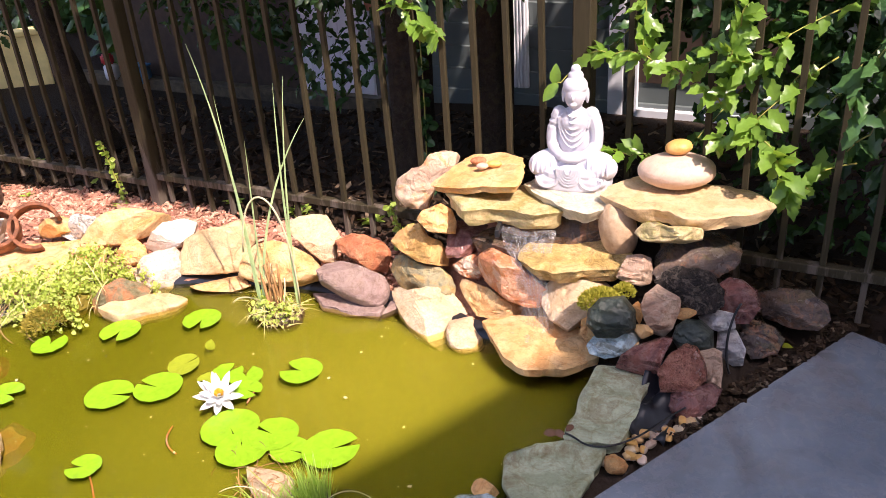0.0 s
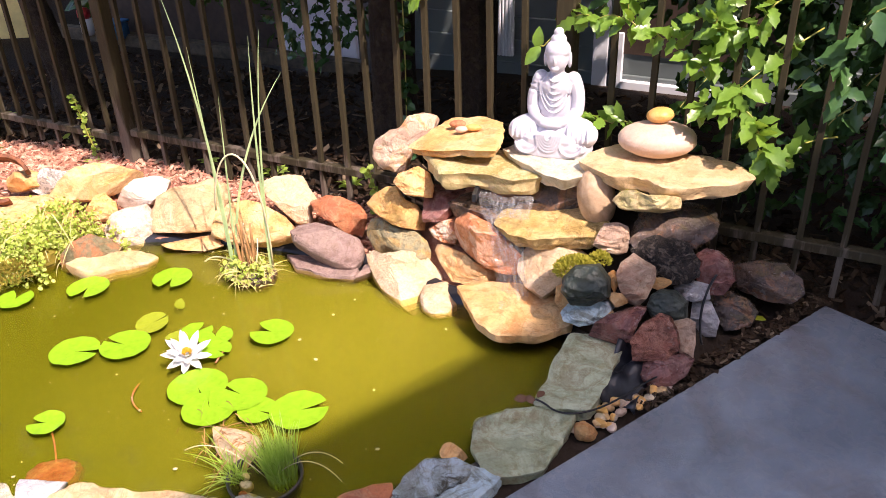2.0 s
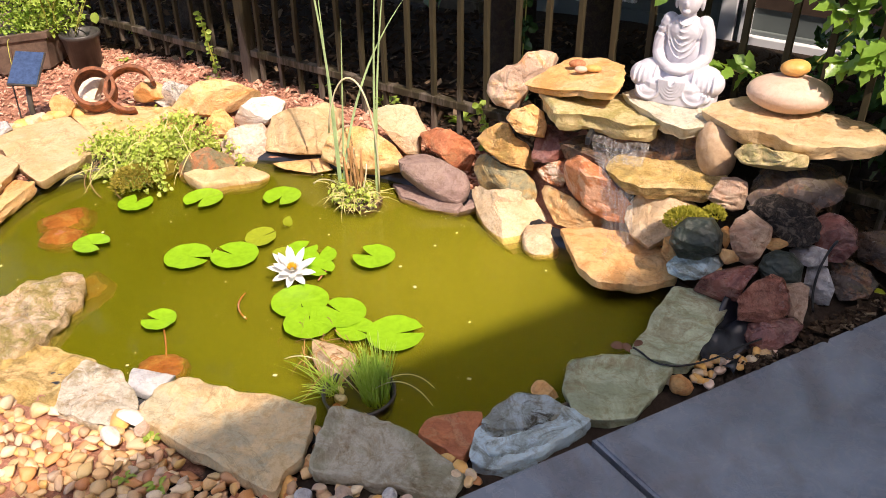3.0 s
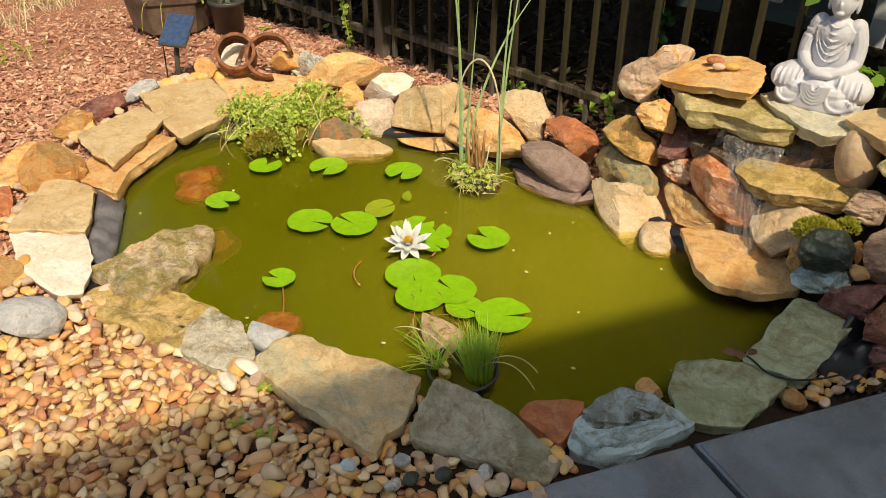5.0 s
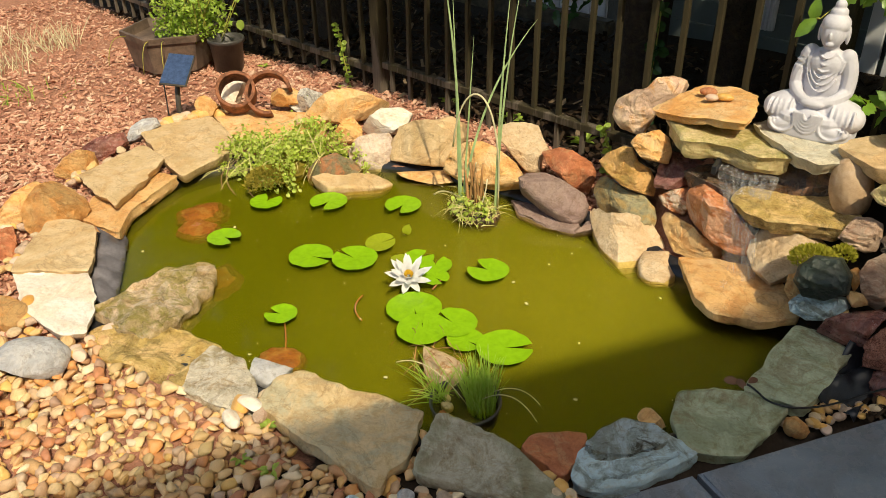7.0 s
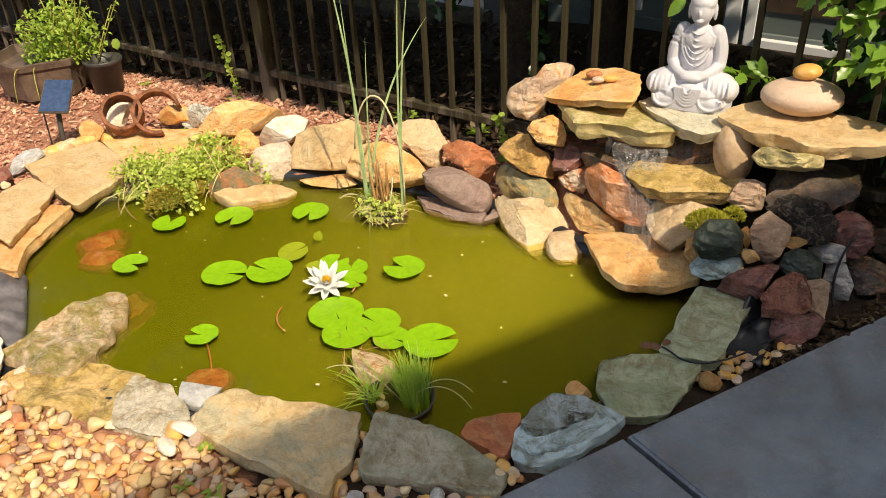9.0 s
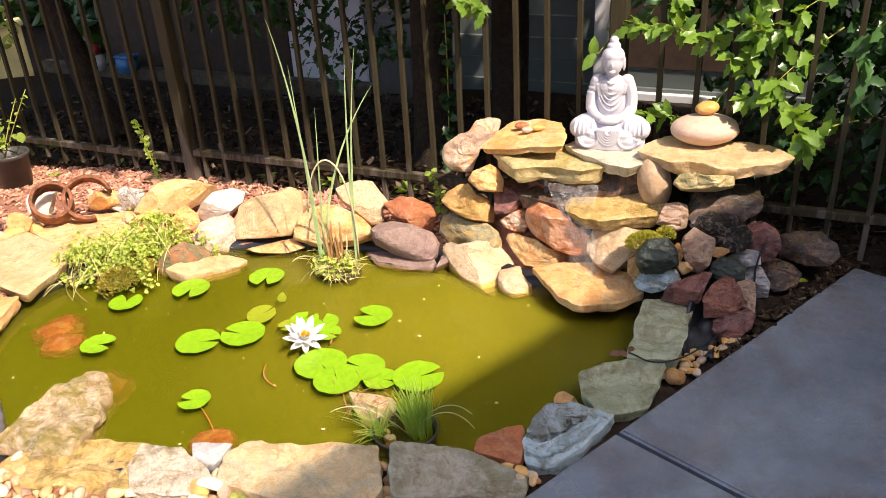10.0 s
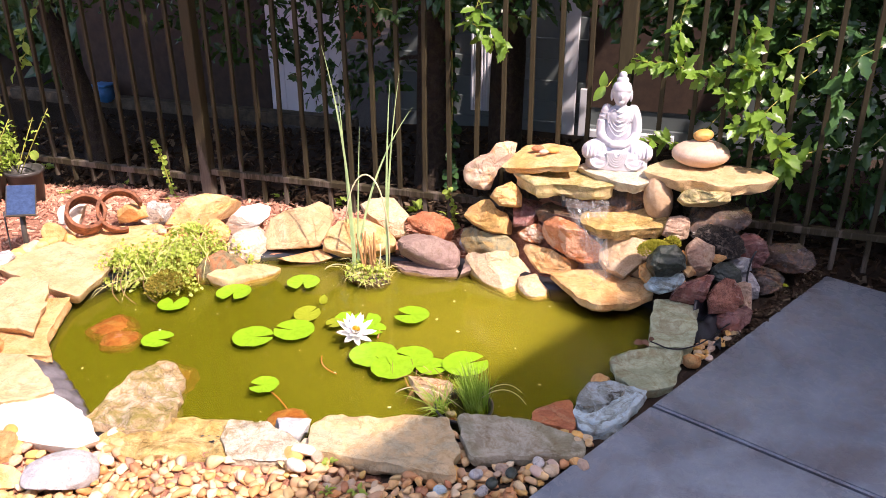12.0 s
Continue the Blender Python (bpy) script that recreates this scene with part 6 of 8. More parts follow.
def reed_clump():
    """Reeds in a sunken pot with small leaves round their feet."""
    ob = thing("reed_clump", None, pose(0.15, 0.275, 0.0), "tall thin green reeds rising from a leafy clump in the pond", "reeds")
    part("root_ball", rock_mesh(0.15, 0.12, 0.07, 91, M_BROWNDK, 4), ob, pose(0, 0, -0.008, 0, 0, 40), "dark root ball at the waterline")
    stalks = [((-0.040, -0.030, 0.0), (-0.038, -0.030, 0.52), (-0.098, -0.072, 0.83), 0.0080), ((-0.045, -0.030, 0.0), (-0.050, -0.036, 0.36), (-0.066, -0.040, 0.69), 0.0072),
              ((-0.034, -0.026, 0.0), (-0.030, -0.010, 0.30), (-0.012, -0.004, 0.56), 0.0060), ((0.050, 0.038, 0.0), (0.054, 0.040, 0.42), (0.076, 0.057, 0.72), 0.0070),
              ((0.050, 0.040, 0.04), (0.058, 0.046, 0.44), (0.100, 0.076, 0.735), 0.0060), ((-0.034, -0.024, 0.05), (0.0, 0.004, 0.40), (0.125, 0.110, 0.62), 0.0070)]
    for p0, p1, p2, w in stalks:
        w *= 1.15
        v, f = [], []
        blade_into(v, f, bez(p0, p1, p2, 16), w, Vector((0.4, -0.9, 0.1)))
        part("reed", mesh_of("reed", v, f, M_REED), ob)
    part("bent_reed", tube_mesh("bent_reed", bez((0.060, 0.040, 0.04), (0.075, 0.050, 0.47), (-0.040, -0.030, 0.48), 18, (-0.058, -0.046, 0.22)), 0.0028, M_PALEREED, 6), ob, label="pale reed bent over in an arch")
    rng = np.random.RandomState(21)
    for k in range(9):
        b = Vector((0.015 + rng.normal() * 0.012, -0.005 + rng.normal() * 0.012, 0.0))
        t = b + Vector((-0.02 + rng.normal() * 0.02, 0.01 + rng.normal() * 0.015, rng.uniform(0.09, 0.19)))
        part("dry_stem", tube_mesh("dry_stem", bez(b, (b + t) / 2, t, 5), [0.006, 0.006, 0.005, 0.005, 0.004, 0.003], M_DRYREED, 7), ob)
    for p0, p1, p2 in (((0.03, -0.02, 0.01), (0.07, -0.01, 0.09), (0.045, 0.01, 0.14)), ((-0.01, -0.01, 0.0), (-0.03, 0.0, 0.12), (-0.015, 0.01, 0.17)), ((-0.07, 0.0, 0.02), (-0.14, -0.03, 0.05), (-0.17, -0.05, 0.01))):
        part("dry_blade", tube_mesh("dry_blade", bez(p0, p1, p2), 0.0022, M_PALEREED, 5), ob)

    def foot(rng):
        a, q = rng.uniform(0, 6.28), rng.uniform(0.2, 1.0) ** 0.6
        return (math.cos(a) * 0.085 * q + rng.normal() * 0.012, math.sin(a) * 0.062 * q - 0.01, max(0.002, 0.08 * (1 - q) + rng.uniform(0, 0.03)))

    v, f = [], []
    for _ in range(260):
        b = Vector(foot(rng))
        t = b + Vector((rng.normal() * 0.03, rng.normal() * 0.03, rng.normal() * 0.02 - 0.012))
        t.z = max(t.z, 0.001)
        blade_into(v, f, bez(b, (b + t) / 2 + Vector((0, 0, 0.012)), t, 5), 0.0022, unit(rng))
    part("root_tangle", mesh_of("root_tangle", v, f, M_RUNNER, False), ob, label="tangle of pale yellow roots")
    part("foliage", leaf_mound(330, foot, 0.014, ROUND, M_CREEPER, 22, "foliage", 0.25, 0.4), ob, label="small pale round leaves")


reed_clump()


def grass_pot():
    """A black pot sunk at the front rim with fine grass, pebbles and a stone at its lip."""
    ob = thing("pond_pot", None, pose(0.866, -0.216, 0.004), "black plastic pot of fine green grass sunk in the pond", "potted plant")
    bm = bmesh.new()
    n = 40
    prof = [(0.062, -0.14), (0.077, 0.000), (0.080, 0.003), (0.080, 0.008), (0.076, 0.009), (0.073, 0.002), (0.071, -0.022), (0.0, -0.022)]
    rows = [[bm.verts.new((r * math.cos(2 * math.pi * k / n), r * math.sin(2 * math.pi * k / n), z)) for k in range(n)] for r, z in prof[:-1]]
    for a, b in zip(rows, rows[1:]):
        for k in range(n):
            bm.faces.new((a[k], a[(k + 1) % n], b[(k + 1) % n], b[k]))
    bm.faces.new(rows[-1])
    part("pot", bm_mesh("pot", bm, M_POT, True), ob)
    rng = np.random.RandomState(31)
    v, f = [], []
    for _ in range(280):
        a, q = rng.uniform(0, 6.28), rng.uniform(0, 1) ** 0.5 * 0.036
        b = Vector((0.022 + math.cos(a) * q * 0.9, 0.028 + math.sin(a) * q * 0.8, -0.02))
        t = b + Vector((rng.normal() * 0.022 - 0.025, rng.normal() * 0.022 + 0.008, rng.uniform(0.06, 0.13)))
        blade_into(v, f, bez(b, (b + t) / 2 + Vector((0, 0, 0.025)), t, 5), 0.0022, unit(rng))
    part("grass", mesh_of("grass", v, f, M_GRASS, False), ob)
    v, f = [], []
    for _ in range(60):
        a = rng.uniform(0, 6.28)
        b = Vector((-0.05 + rng.normal() * 0.012, -0.035 + rng.normal() * 0.012, -0.01))
        t = b + Vector((rng.normal() * 0.05 - 0.02, rng.normal() * 0.05 - 0.01, rng.uniform(0.01, 0.09)))
        blade_into(v, f, bez(b, (b + t) / 2 + Vector((0, 0, 0.02)), t, 5), 0.0018, unit(rng))
    part("side_grass", mesh_of("side_grass", v, f, M_GRASS, False), ob)
    for p1, p2 in (((0.09, 0.05, 0.12), (0.14, 0.09, 0.01)), ((0.06, 0.08, 0.10), (0.11, 0.12, 0.02)), ((-0.12, -0.02, 0.07), (-0.17, -0.08, 0.03))):
        part("dry_blade", tube_mesh("dry_blade", bez((0, 0.01, -0.02), p1, p2), 0.0011, M_PALEREED, 5), ob)
    for k, (x, y, s, m) in enumerate(((-0.02, -0.035, 0.032, M_TANMOSS), (-0.045, -0.02, 0.022, M_WHITE), (0.012, -0.045, 0.026, M_TANMOSS), (0.03, -0.048, 0.022, M_WHITE), (-0.005, -0.055, 0.02, M_RED), (0.052, -0.02, 0.012, M_WHITE))):
        part("pebble", rock_mesh(s, s * 0.8, s * 0.7, 300 + k, m, 3), ob, pose(x, y, -0.012))
    rock("rock", "pale buff stone with hanging roots beside the sunken pot", M_CREAM, (0.742, -0.208, 0.012), (0.135, 0.08, 0.065), rz=15, lean=10, seed=311, group=COPING)
    v, f = [], []
    for _ in range(70):
        b = Vector((0.735 + rng.normal() * 0.045, -0.205 + rng.normal() * 0.025, 0.045))
        t = b + Vector((rng.normal() * 0.03, rng.normal() * 0.03 - 0.01, -0.035))
        blade_into(v, f, bez(b, (b + t) / 2 + Vector((0, 0, 0.012)), t, 5), 0.0014, unit(rng))
    thing("dry_roots", mesh_of("dry_roots", v, f, M_DRYREED, False), Matrix(), "pale dry roots draped over the stone by the pot", "roots", kind="stuff")


grass_pot()

# ---- behind the fence ----
def fence_point(s, off, z):
    p = FENCE_O + FENCE_D * s + FENCE_N * off
    return Vector((p.x, p.y, z))


M_BLUEPAINT = plain_mat("blue_plastic", (0.05, 0.20, 0.45, 1), 0.4)
M_YELLOWWALL = plain_mat("pale_yellow_render", (0.84, 0.70, 0.30, 1), 0.8, var=0.12, scale=6)
M_BEAM = plain_mat("weathered_beam", (0.10, 0.078, 0.05, 1), 0.8, var=0.4)


def neighbours():
    turn = math.degrees(math.atan2(FENCE_D.y, FENCE_D.x))
    o = fence_point(0, 2.45, -0.33)
    wall = thing("neighbour_house", None, pose(o.x, o.y, o.z, 0, 0, turn), "dark grey-green clapboard house wall beyond the fence", "house")
    board = bm_mesh("siding_board", box_bm(-0.15, 0.0, 0.0, 6.5, 0.022, 0.155, 0.004), M_SIDING)
    for k in range(20):
        part("siding_board", board, wall, pose(0, 0.012, 0.14 * k, 6.5, 0, 0))
    part("wall_core", bm_mesh("wall_core", box_bm(-0.15, 0.045, 0.0, 6.5, 0.2, 2.9), M_SIDING), wall)
    part("roof_edge", bm_mesh("roof_edge", box_bm(-0.4, -0.4, 2.75, 6.7, 0.3, 2.85), M_ROOF), wall)
    part("corner_board", bm_mesh("corner_board", box_bm(1.10, -0.02, 0.0, 1.19, 0.02, 2.7, 0.004), M_TRIM), wall, label="white painted corner board")
    win = part("window", bm_mesh("window", box_bm(1.25, -0.012, 0.28, 2.25, 0.004, 1.35), M_DARKWOOD), wall, label="dark window with a white frame")
    part("window_sill", bm_mesh("window_sill", box_bm(1.28, -0.045, 0.05, 1.85, 0.0, 0.13, 0.004), M_TRIM), win)
    part("window_side", bm_mesh("window_side", box_bm(1.22, -0.03, 0.05, 1.28, 0.0, 0.40, 0.004), M_TRIM), win)
    shutter = part("ribbed_panel", bm_mesh("ribbed_panel", box_bm(0.46, -0.03, 0.20, 0.60, 0.0, 2.2), M_TRIM), wall, label="white ribbed downpipe panel")
    rib = bm_mesh("rib", box_bm(-0.006, -0.012, 0.20, 0.006, 0.0, 2.2, 0.003), M_TRIM)
    for k in range(6):
        part("rib", rib, shutter, pose(0.475 + 0.022 * k, -0.03, 0))
    o = fence_point(-1.02, 2.25, -0.25)
    shed = thing("pale_shed", None, pose(o.x, o.y, o.z, 0, 0, turn), "pale lilac plank wall of a shed beyond the fence", "shed")
    plank = bm_mesh("plank", box_bm(0.0, 0.0, 0.0, 0.118, 0.03, 1.9, 0.003), M_LILAC)
    for k in range(5):
        part("plank", plank, shed, pose(0.0 + 0.121 * k, 0, 0))
    part("base_wall", bm_mesh("base_wall", box_bm(-1.7, 0.0, 0.0, -0.004, 0.03, 1.9, 0.003), M_DARKWOOD), shed, label="dark stained side wall")
    part("brick_pier", bm_mesh("brick_pier", box_bm(0.62, -0.05, 0.6, 0.85, 0.1, 1.9, 0.006), M_RED), shed, label="red-brown pier")
    # sunlit wall far off at the end of the garden
    far = thing("garden_wall", None, pose(-5.17, 1.84, -0.42, 0, 0, 70), "sunlit pale yellow garden wall far beyond the fence", "wall")
    part("wall", bm_mesh("wall", box_bm(-3.0, -0.08, 0.0, 0.0, 0.08, 0.48, 0.01), M_YELLOWWALL), far)
    part("coping", bm_mesh("coping", box_bm(-3.0, -0.10, 0.48, 0.02, 0.10, 0.52, 0.008), M_YELLOWWALL), far)
    o = fence_point(-2.72, 2.1, -0.215)
    can = thing("red_can", None, pose(o.x, o.y, o.z, 0, 0, turn), "small red and white can standing beyond the fence", "garden object")
    part("body", bm_mesh("body", box_bm(-0.045, -0.045, 0.0, 0.045, 0.045, 0.12, 0.012, 3), M_TRIM, True), can, label="white body")
    part("cap", bm_mesh("cap", box_bm(-0.05, -0.05, 0.12, 0.03, 0.03, 0.20, 0.015, 3), M_REDPAINT, True), can, label="red cap")
    o = fence_point(-2.42, 2.1, -0.215)
    tub = thing("blue_tub", None, pose(o.x, o.y, o.z, 0, 0, turn), "small blue plastic tub beyond the fence", "tub")
    part("body", bm_mesh("body", box_bm(-0.07, -0.06, 0.0, 0.07, 0.06, 0.12, 0.012, 3), M_BLUEPAINT, True), tub)
    part("lid", bm_mesh("lid", box_bm(-0.075, -0.065, 0.12, 0.075, 0.065, 0.135, 0.004), M_BLUEPAINT), tub)
    o = fence_point(0, 2.16, -0.235)
    beam = thing("timber_beam", bm_mesh("timber_beam", box_bm(-3.4, -0.05, -0.04, -0.3, 0.05, 0.05, 0.012, 2), M_BEAM), pose(o.x, o.y, o.z, 0, 0, turn), "weathered timber beam edging the bed beyond the fence", "beam")


neighbours()


def tree(name, label, path, radii, seed, branches=()):
    ob = thing(name, None, Matrix(), label, "tree")
    pts = path
    me = tube_mesh("trunk", pts, radii, M_BARK, 20)
    for v in me.vertices:
        q = noise.noise(Vector((v.co.x * 22, v.co.y * 22, v.co.z * 5 + seed)))
        v.co += v.normal * q * 0.012
    part("trunk", me, ob)
    for a, b, c, r in branches:
        part("limb", tube_mesh("limb", bez(a, b, c, 10), [r * (1 - 0.07 * i) for i in range(11)], M_BARK, 9), ob)
    return ob


def trees():
    t = fence_point
    tree("holly_tree", "thick brown holly trunk wound with ivy behind the fence", bez(t(0.86, 0.62, -0.15), t(0.84, 0.64, 0.9), t(0.95, 0.70, 3.0), 14), [0.13, 0.105, 0.092] + [0.088 - 0.002 * k for k in range(12)], 1,
         [(t(0.86, 0.62, 0.85), t(0.55, 0.9, 0.75), t(-0.1, 1.2, 1.0), 0.028), (t(0.86, 0.65, 0.55), t(0.7, 0.9, 0.55), t(0.35, 1.15, 0.42), 0.018), (t(0.88, 0.65, 1.1), t(1.2, 0.8, 1.35), t(1.9, 0.7, 1.5), 0.035), (t(0.9, 0.62, 0.7), t(0.98, 0.5, 0.85), t(1.0, 0.45, 0.9), 0.022)])
    tree("dark_tree", "dark second trunk in the shade behind the fence", bez(t(1.16, 0.75, -0.15), t(1.17, 0.76, 1.0), t(1.2, 0.8, 3.0), 14), [0.10] + [0.082 - 0.002 * k for k in range(14)], 2)
    tree("leaning_tree", "leaning brown trunk behind the fence", bez(t(-1.22, 0.72, -0.15), t(-1.36, 0.72, 0.4), t(-1.85, 0.8, 1.6), 14), [0.13, 0.10] + [0.075 - 0.003 * k for k in range(13)], 3)
    tree("right_tree", "dark trunk in deep shade at the end of the fence", bez(t(2.95, 0.35, -0.1), t(2.95, 0.36, 1.0), t(3.0, 0.4, 3.0), 14), [0.14] + [0.11 - 0.002 * k for k in range(14)], 4)


trees()


def crown(name, label, clumps, mat, shape, size, seed, kind="stuff", category="foliage"):
    """Foliage in clumps: (centre, spread, how many leaves)."""
    rng = np.random.RandomState(seed)
    verts, faces = [], []
    for c, (a, b, h), count in clumps:
        for _ in range(count):
            d = unit(rng) * rng.uniform(0.15, 1.0) ** 0.45
            p = Vector(c) + FENCE_D * d.x * a + FENCE_N * d.y * b + Vector((0, 0, d.z * h))
            along = (Vector((d.x, d.y, d.z * 0.6)) + unit(rng) * 0.8).normalized()
            nor = (unit(rng) * 0.7 + Vector((0.1, -0.25, 0.75))).normalized()
            leaf_into(verts, faces, shape, p, along, nor, size * rng.uniform(0.65, 1.2), 0.25)
    return thing(name, mesh_of(name, verts, faces, mat, False), Matrix(), label, category, kind=kind)


def shade_foliage():
    t = fence_point
    crown("holly_crown", "dense glossy holly foliage behind the fence, colour darkened for shade", [
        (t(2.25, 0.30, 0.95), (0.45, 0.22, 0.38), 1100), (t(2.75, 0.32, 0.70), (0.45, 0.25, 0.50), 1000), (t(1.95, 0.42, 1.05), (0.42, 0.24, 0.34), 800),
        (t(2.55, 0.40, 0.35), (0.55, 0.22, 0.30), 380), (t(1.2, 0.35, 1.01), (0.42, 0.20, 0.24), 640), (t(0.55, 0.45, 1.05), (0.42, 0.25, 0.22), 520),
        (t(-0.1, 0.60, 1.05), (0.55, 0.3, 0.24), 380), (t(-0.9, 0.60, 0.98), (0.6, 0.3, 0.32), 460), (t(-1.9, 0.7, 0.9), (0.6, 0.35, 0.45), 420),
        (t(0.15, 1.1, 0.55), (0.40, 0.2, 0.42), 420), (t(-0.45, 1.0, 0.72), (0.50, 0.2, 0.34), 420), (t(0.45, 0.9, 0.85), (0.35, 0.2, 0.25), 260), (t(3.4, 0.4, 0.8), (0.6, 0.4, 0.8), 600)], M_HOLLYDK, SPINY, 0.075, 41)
    # unseen foliage added overhead to keep sun off the fence
    crown("canopy", "added out-of-view foliage shading the fence and the ground behind it", [
        (t(2.4, 0.9, 2.1), (1.1, 0.75, 0.75), 2600), (t(0.8, 1.1, 2.2), (1.1, 0.8, 0.6), 2200), (t(-0.9, 1.2, 2.2), (1.1, 0.8, 0.6), 1800),
        (t(-2.2, 0.95, 2.1), (0.8, 0.45, 0.6), 900), (t(3.9, 0.6, 1.9), (0.9, 0.9, 1.0), 1800), (t(2.0, 0.45, 1.55), (0.7, 0.32, 0.35), 1000), (t(3.1, 0.5, 1.4), (0.6, 0.4, 0.5), 800), (t(3.45, 0.45, 1.6), (0.55, 0.35, 0.45), 1500)] + [(t(-2.3 + 0.68 * k, -0.32, 2.6), (0.56, 0.52, 0.26), 480) for k in range(7)], M_CANOPY, OVAL, 0.19, 42)
    # unseen higher layer, added to darken the ground behind the fence
    crown("tree_top", "added out-of-view tree tops shading the ground behind the fence", [
        (t(a, b, 3.9), (1.6, 1.3, 0.7), 380) for a in (-5.5, -3.2, -1.0, 1.2, 3.4, 5.4) for b in (2.6, 4.4)], M_CANOPY, OVAL, 0.42, 44)
    crown("far_hedge", "dark hedge far behind the garden", [
        (t(-5.5, 4.5, 0.6), (3.0, 0.6, 1.6), 2600), (t(-3.2, 3.4, 0.4), (1.2, 0.5, 1.3), 1300), (t(6.5, 2.0, 0.8), (1.5, 1.5, 1.6), 1300), (t(-8.5, 2.0, 0.8), (1.5, 2.0, 1.5), 1300)], M_HOLLYDK, OVAL, 0.24, 43)


shade_foliage()


def holly_sprig(name, label, root, tips, size, seed, mat=None, per=5, shape=SPINY):
    """A twig from its root through the given tips, with spiny leaves along it; wood and leaves are parts."""
    rng = np.random.RandomState(seed)
    ob = thing(name, None, Matrix(), label, "branch", "holly branches")
    prev = Vector(root)
    pts = [Vector(p) for p in tips]
    for p in pts:
        mid = (prev + p) / 2 + Vector((rng.normal() * 0.01, rng.normal() * 0.01, 0.018))
        part("twig", tube_mesh("twig", bez(prev, mid, p, 8), [0.0023 - 0.00012 * k for k in range(9)], M_STEM, 6), ob)
        line = bez(prev, mid, p, 8)
        for k in range(per):
            b = line[min(8, 2 + int(k * 7 / per))]
            d = (p - prev).normalized()
            along = (d * 0.5 + unit(rng) * 1.0 + Vector((0.15, -0.25, -0.1))).normalized()
            nor = (Vector((0.45, -0.45, 0.75)) + unit(rng) * 0.55).normalized()
            v, f = [], []
            leaf_into(v, f, shape, Vector((0, 0, 0)), along, nor, size * rng.uniform(0.75, 1.2), 0.18, 0.95)
            part("leaf", mesh_of("leaf", v, f, mat or M_HOLLY), ob, Matrix.Translation(b))
        prev = p
    return ob


def holly_sprigs():
    t = fence_point
    h = holly_sprig
    h("holly_branch", "sunlit spiny holly branch reaching over the fence", t(2.25, 0.25, 0.80), [(1.10, 0.995, 0.70), (1.053, 0.982, 0.695), (0.996, 0.968, 0.714), (0.953, 0.956, 0.738), (0.888, 0.940, 0.732), (0.828, 0.925, 0.734)], 0.060, 51, per=8)
    h("holly_branch", "sunlit holly branch hanging from the dark crown", t(2.0, 0.15, 0.98), [(0.952, 0.977, 0.88), (0.956, 0.972, 0.81), (0.960, 0.965, 0.75)], 0.055, 71, per=6)
    h("holly_branch", "sunlit spiny holly branch with yellow twigs", t(2.5, 0.2, 0.86), [(1.299, 1.045, 0.805), (1.269, 1.037, 0.750), (1.230, 1.028, 0.722), (1.170, 1.012, 0.731), (1.130, 1.003, 0.757)], 0.060, 52, per=8)
    h("holly_branch", "sunlit holly shoot standing up by the fence", (1.170, 1.012, 0.73), [(1.180, 1.015, 0.77), (1.189, 1.017, 0.82), (1.20, 1.02, 0.87)], 0.056, 72, per=7)
    h("holly_branch", "sunlit holly twig below the crown", (1.21, 1.02, 0.72), [(1.176, 1.013, 0.665), (1.160, 1.010, 0.625), (1.120, 1.0, 0.66)], 0.056, 73, per=7)
    h("holly_branch", "sunlit holly sprig hanging beside the stacked stones", t(2.42, 0.10, 0.72), [(1.258, 1.003, 0.604), (1.250, 1.001, 0.560), (1.306, 1.016, 0.507), (1.338, 1.024, 0.452), (1.345, 1.03, 0.40)], 0.070, 53, per=8)
    h("holly_branch", "broad holly leaves over the edge of the big slab", (1.258, 1.003, 0.58), [(1.230, 0.995, 0.552), (1.195, 0.988, 0.545), (1.165, 0.980, 0.548)], 0.070, 54, per=5)
    h("holly_branch", "low holly sprig by the end of the slab", t(2.5, 0.1, 0.45), [(1.35, 1.05, 0.43), (1.381, 1.066, 0.424)], 0.066, 55, per=4)
    h("holly_branch", "green holly leaves behind the cream slab", t(2.05, 0.10, 0.36), [(0.978, 0.994, 0.455), (0.930, 0.980, 0.450), (0.870, 0.966, 0.450)], 0.062, 56, per=6)
    h("holly_branch", "single smooth green leaves beside the statue head", t(1.80, 0.10, 0.70), [(0.738, 0.918, 0.645), (0.715, 0.915, 0.615)], 0.062, 57, per=2, shape=OVAL)
    h("holly_branch", "sunlit holly sprig hanging before the fence", t(1.25, 0.3, 1.02), [(0.275, 0.785, 0.90), (0.260, 0.780, 0.84), (0.303, 0.791, 0.790), (0.350, 0.803, 0.775), (0.385, 0.812, 0.770)], 0.060, 58, per=8)
    h("holly_branch", "holly sprig at the top of the fence, colour darkened for shade", t(0.5, 0.3, 1.05), [(-0.20, 0.72, 0.93), (-0.12, 0.73, 0.87), (-0.05, 0.75, 0.85)], 0.060, 59, M_HOLLYMID, per=7)
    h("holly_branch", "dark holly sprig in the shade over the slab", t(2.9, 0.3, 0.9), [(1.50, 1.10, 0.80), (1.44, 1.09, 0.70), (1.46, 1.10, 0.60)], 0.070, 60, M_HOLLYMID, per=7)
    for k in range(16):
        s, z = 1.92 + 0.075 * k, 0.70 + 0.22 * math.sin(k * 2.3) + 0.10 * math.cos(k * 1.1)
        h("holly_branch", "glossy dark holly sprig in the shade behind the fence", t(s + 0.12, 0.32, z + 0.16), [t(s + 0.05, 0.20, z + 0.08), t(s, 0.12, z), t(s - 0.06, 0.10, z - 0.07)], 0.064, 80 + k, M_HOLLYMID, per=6)

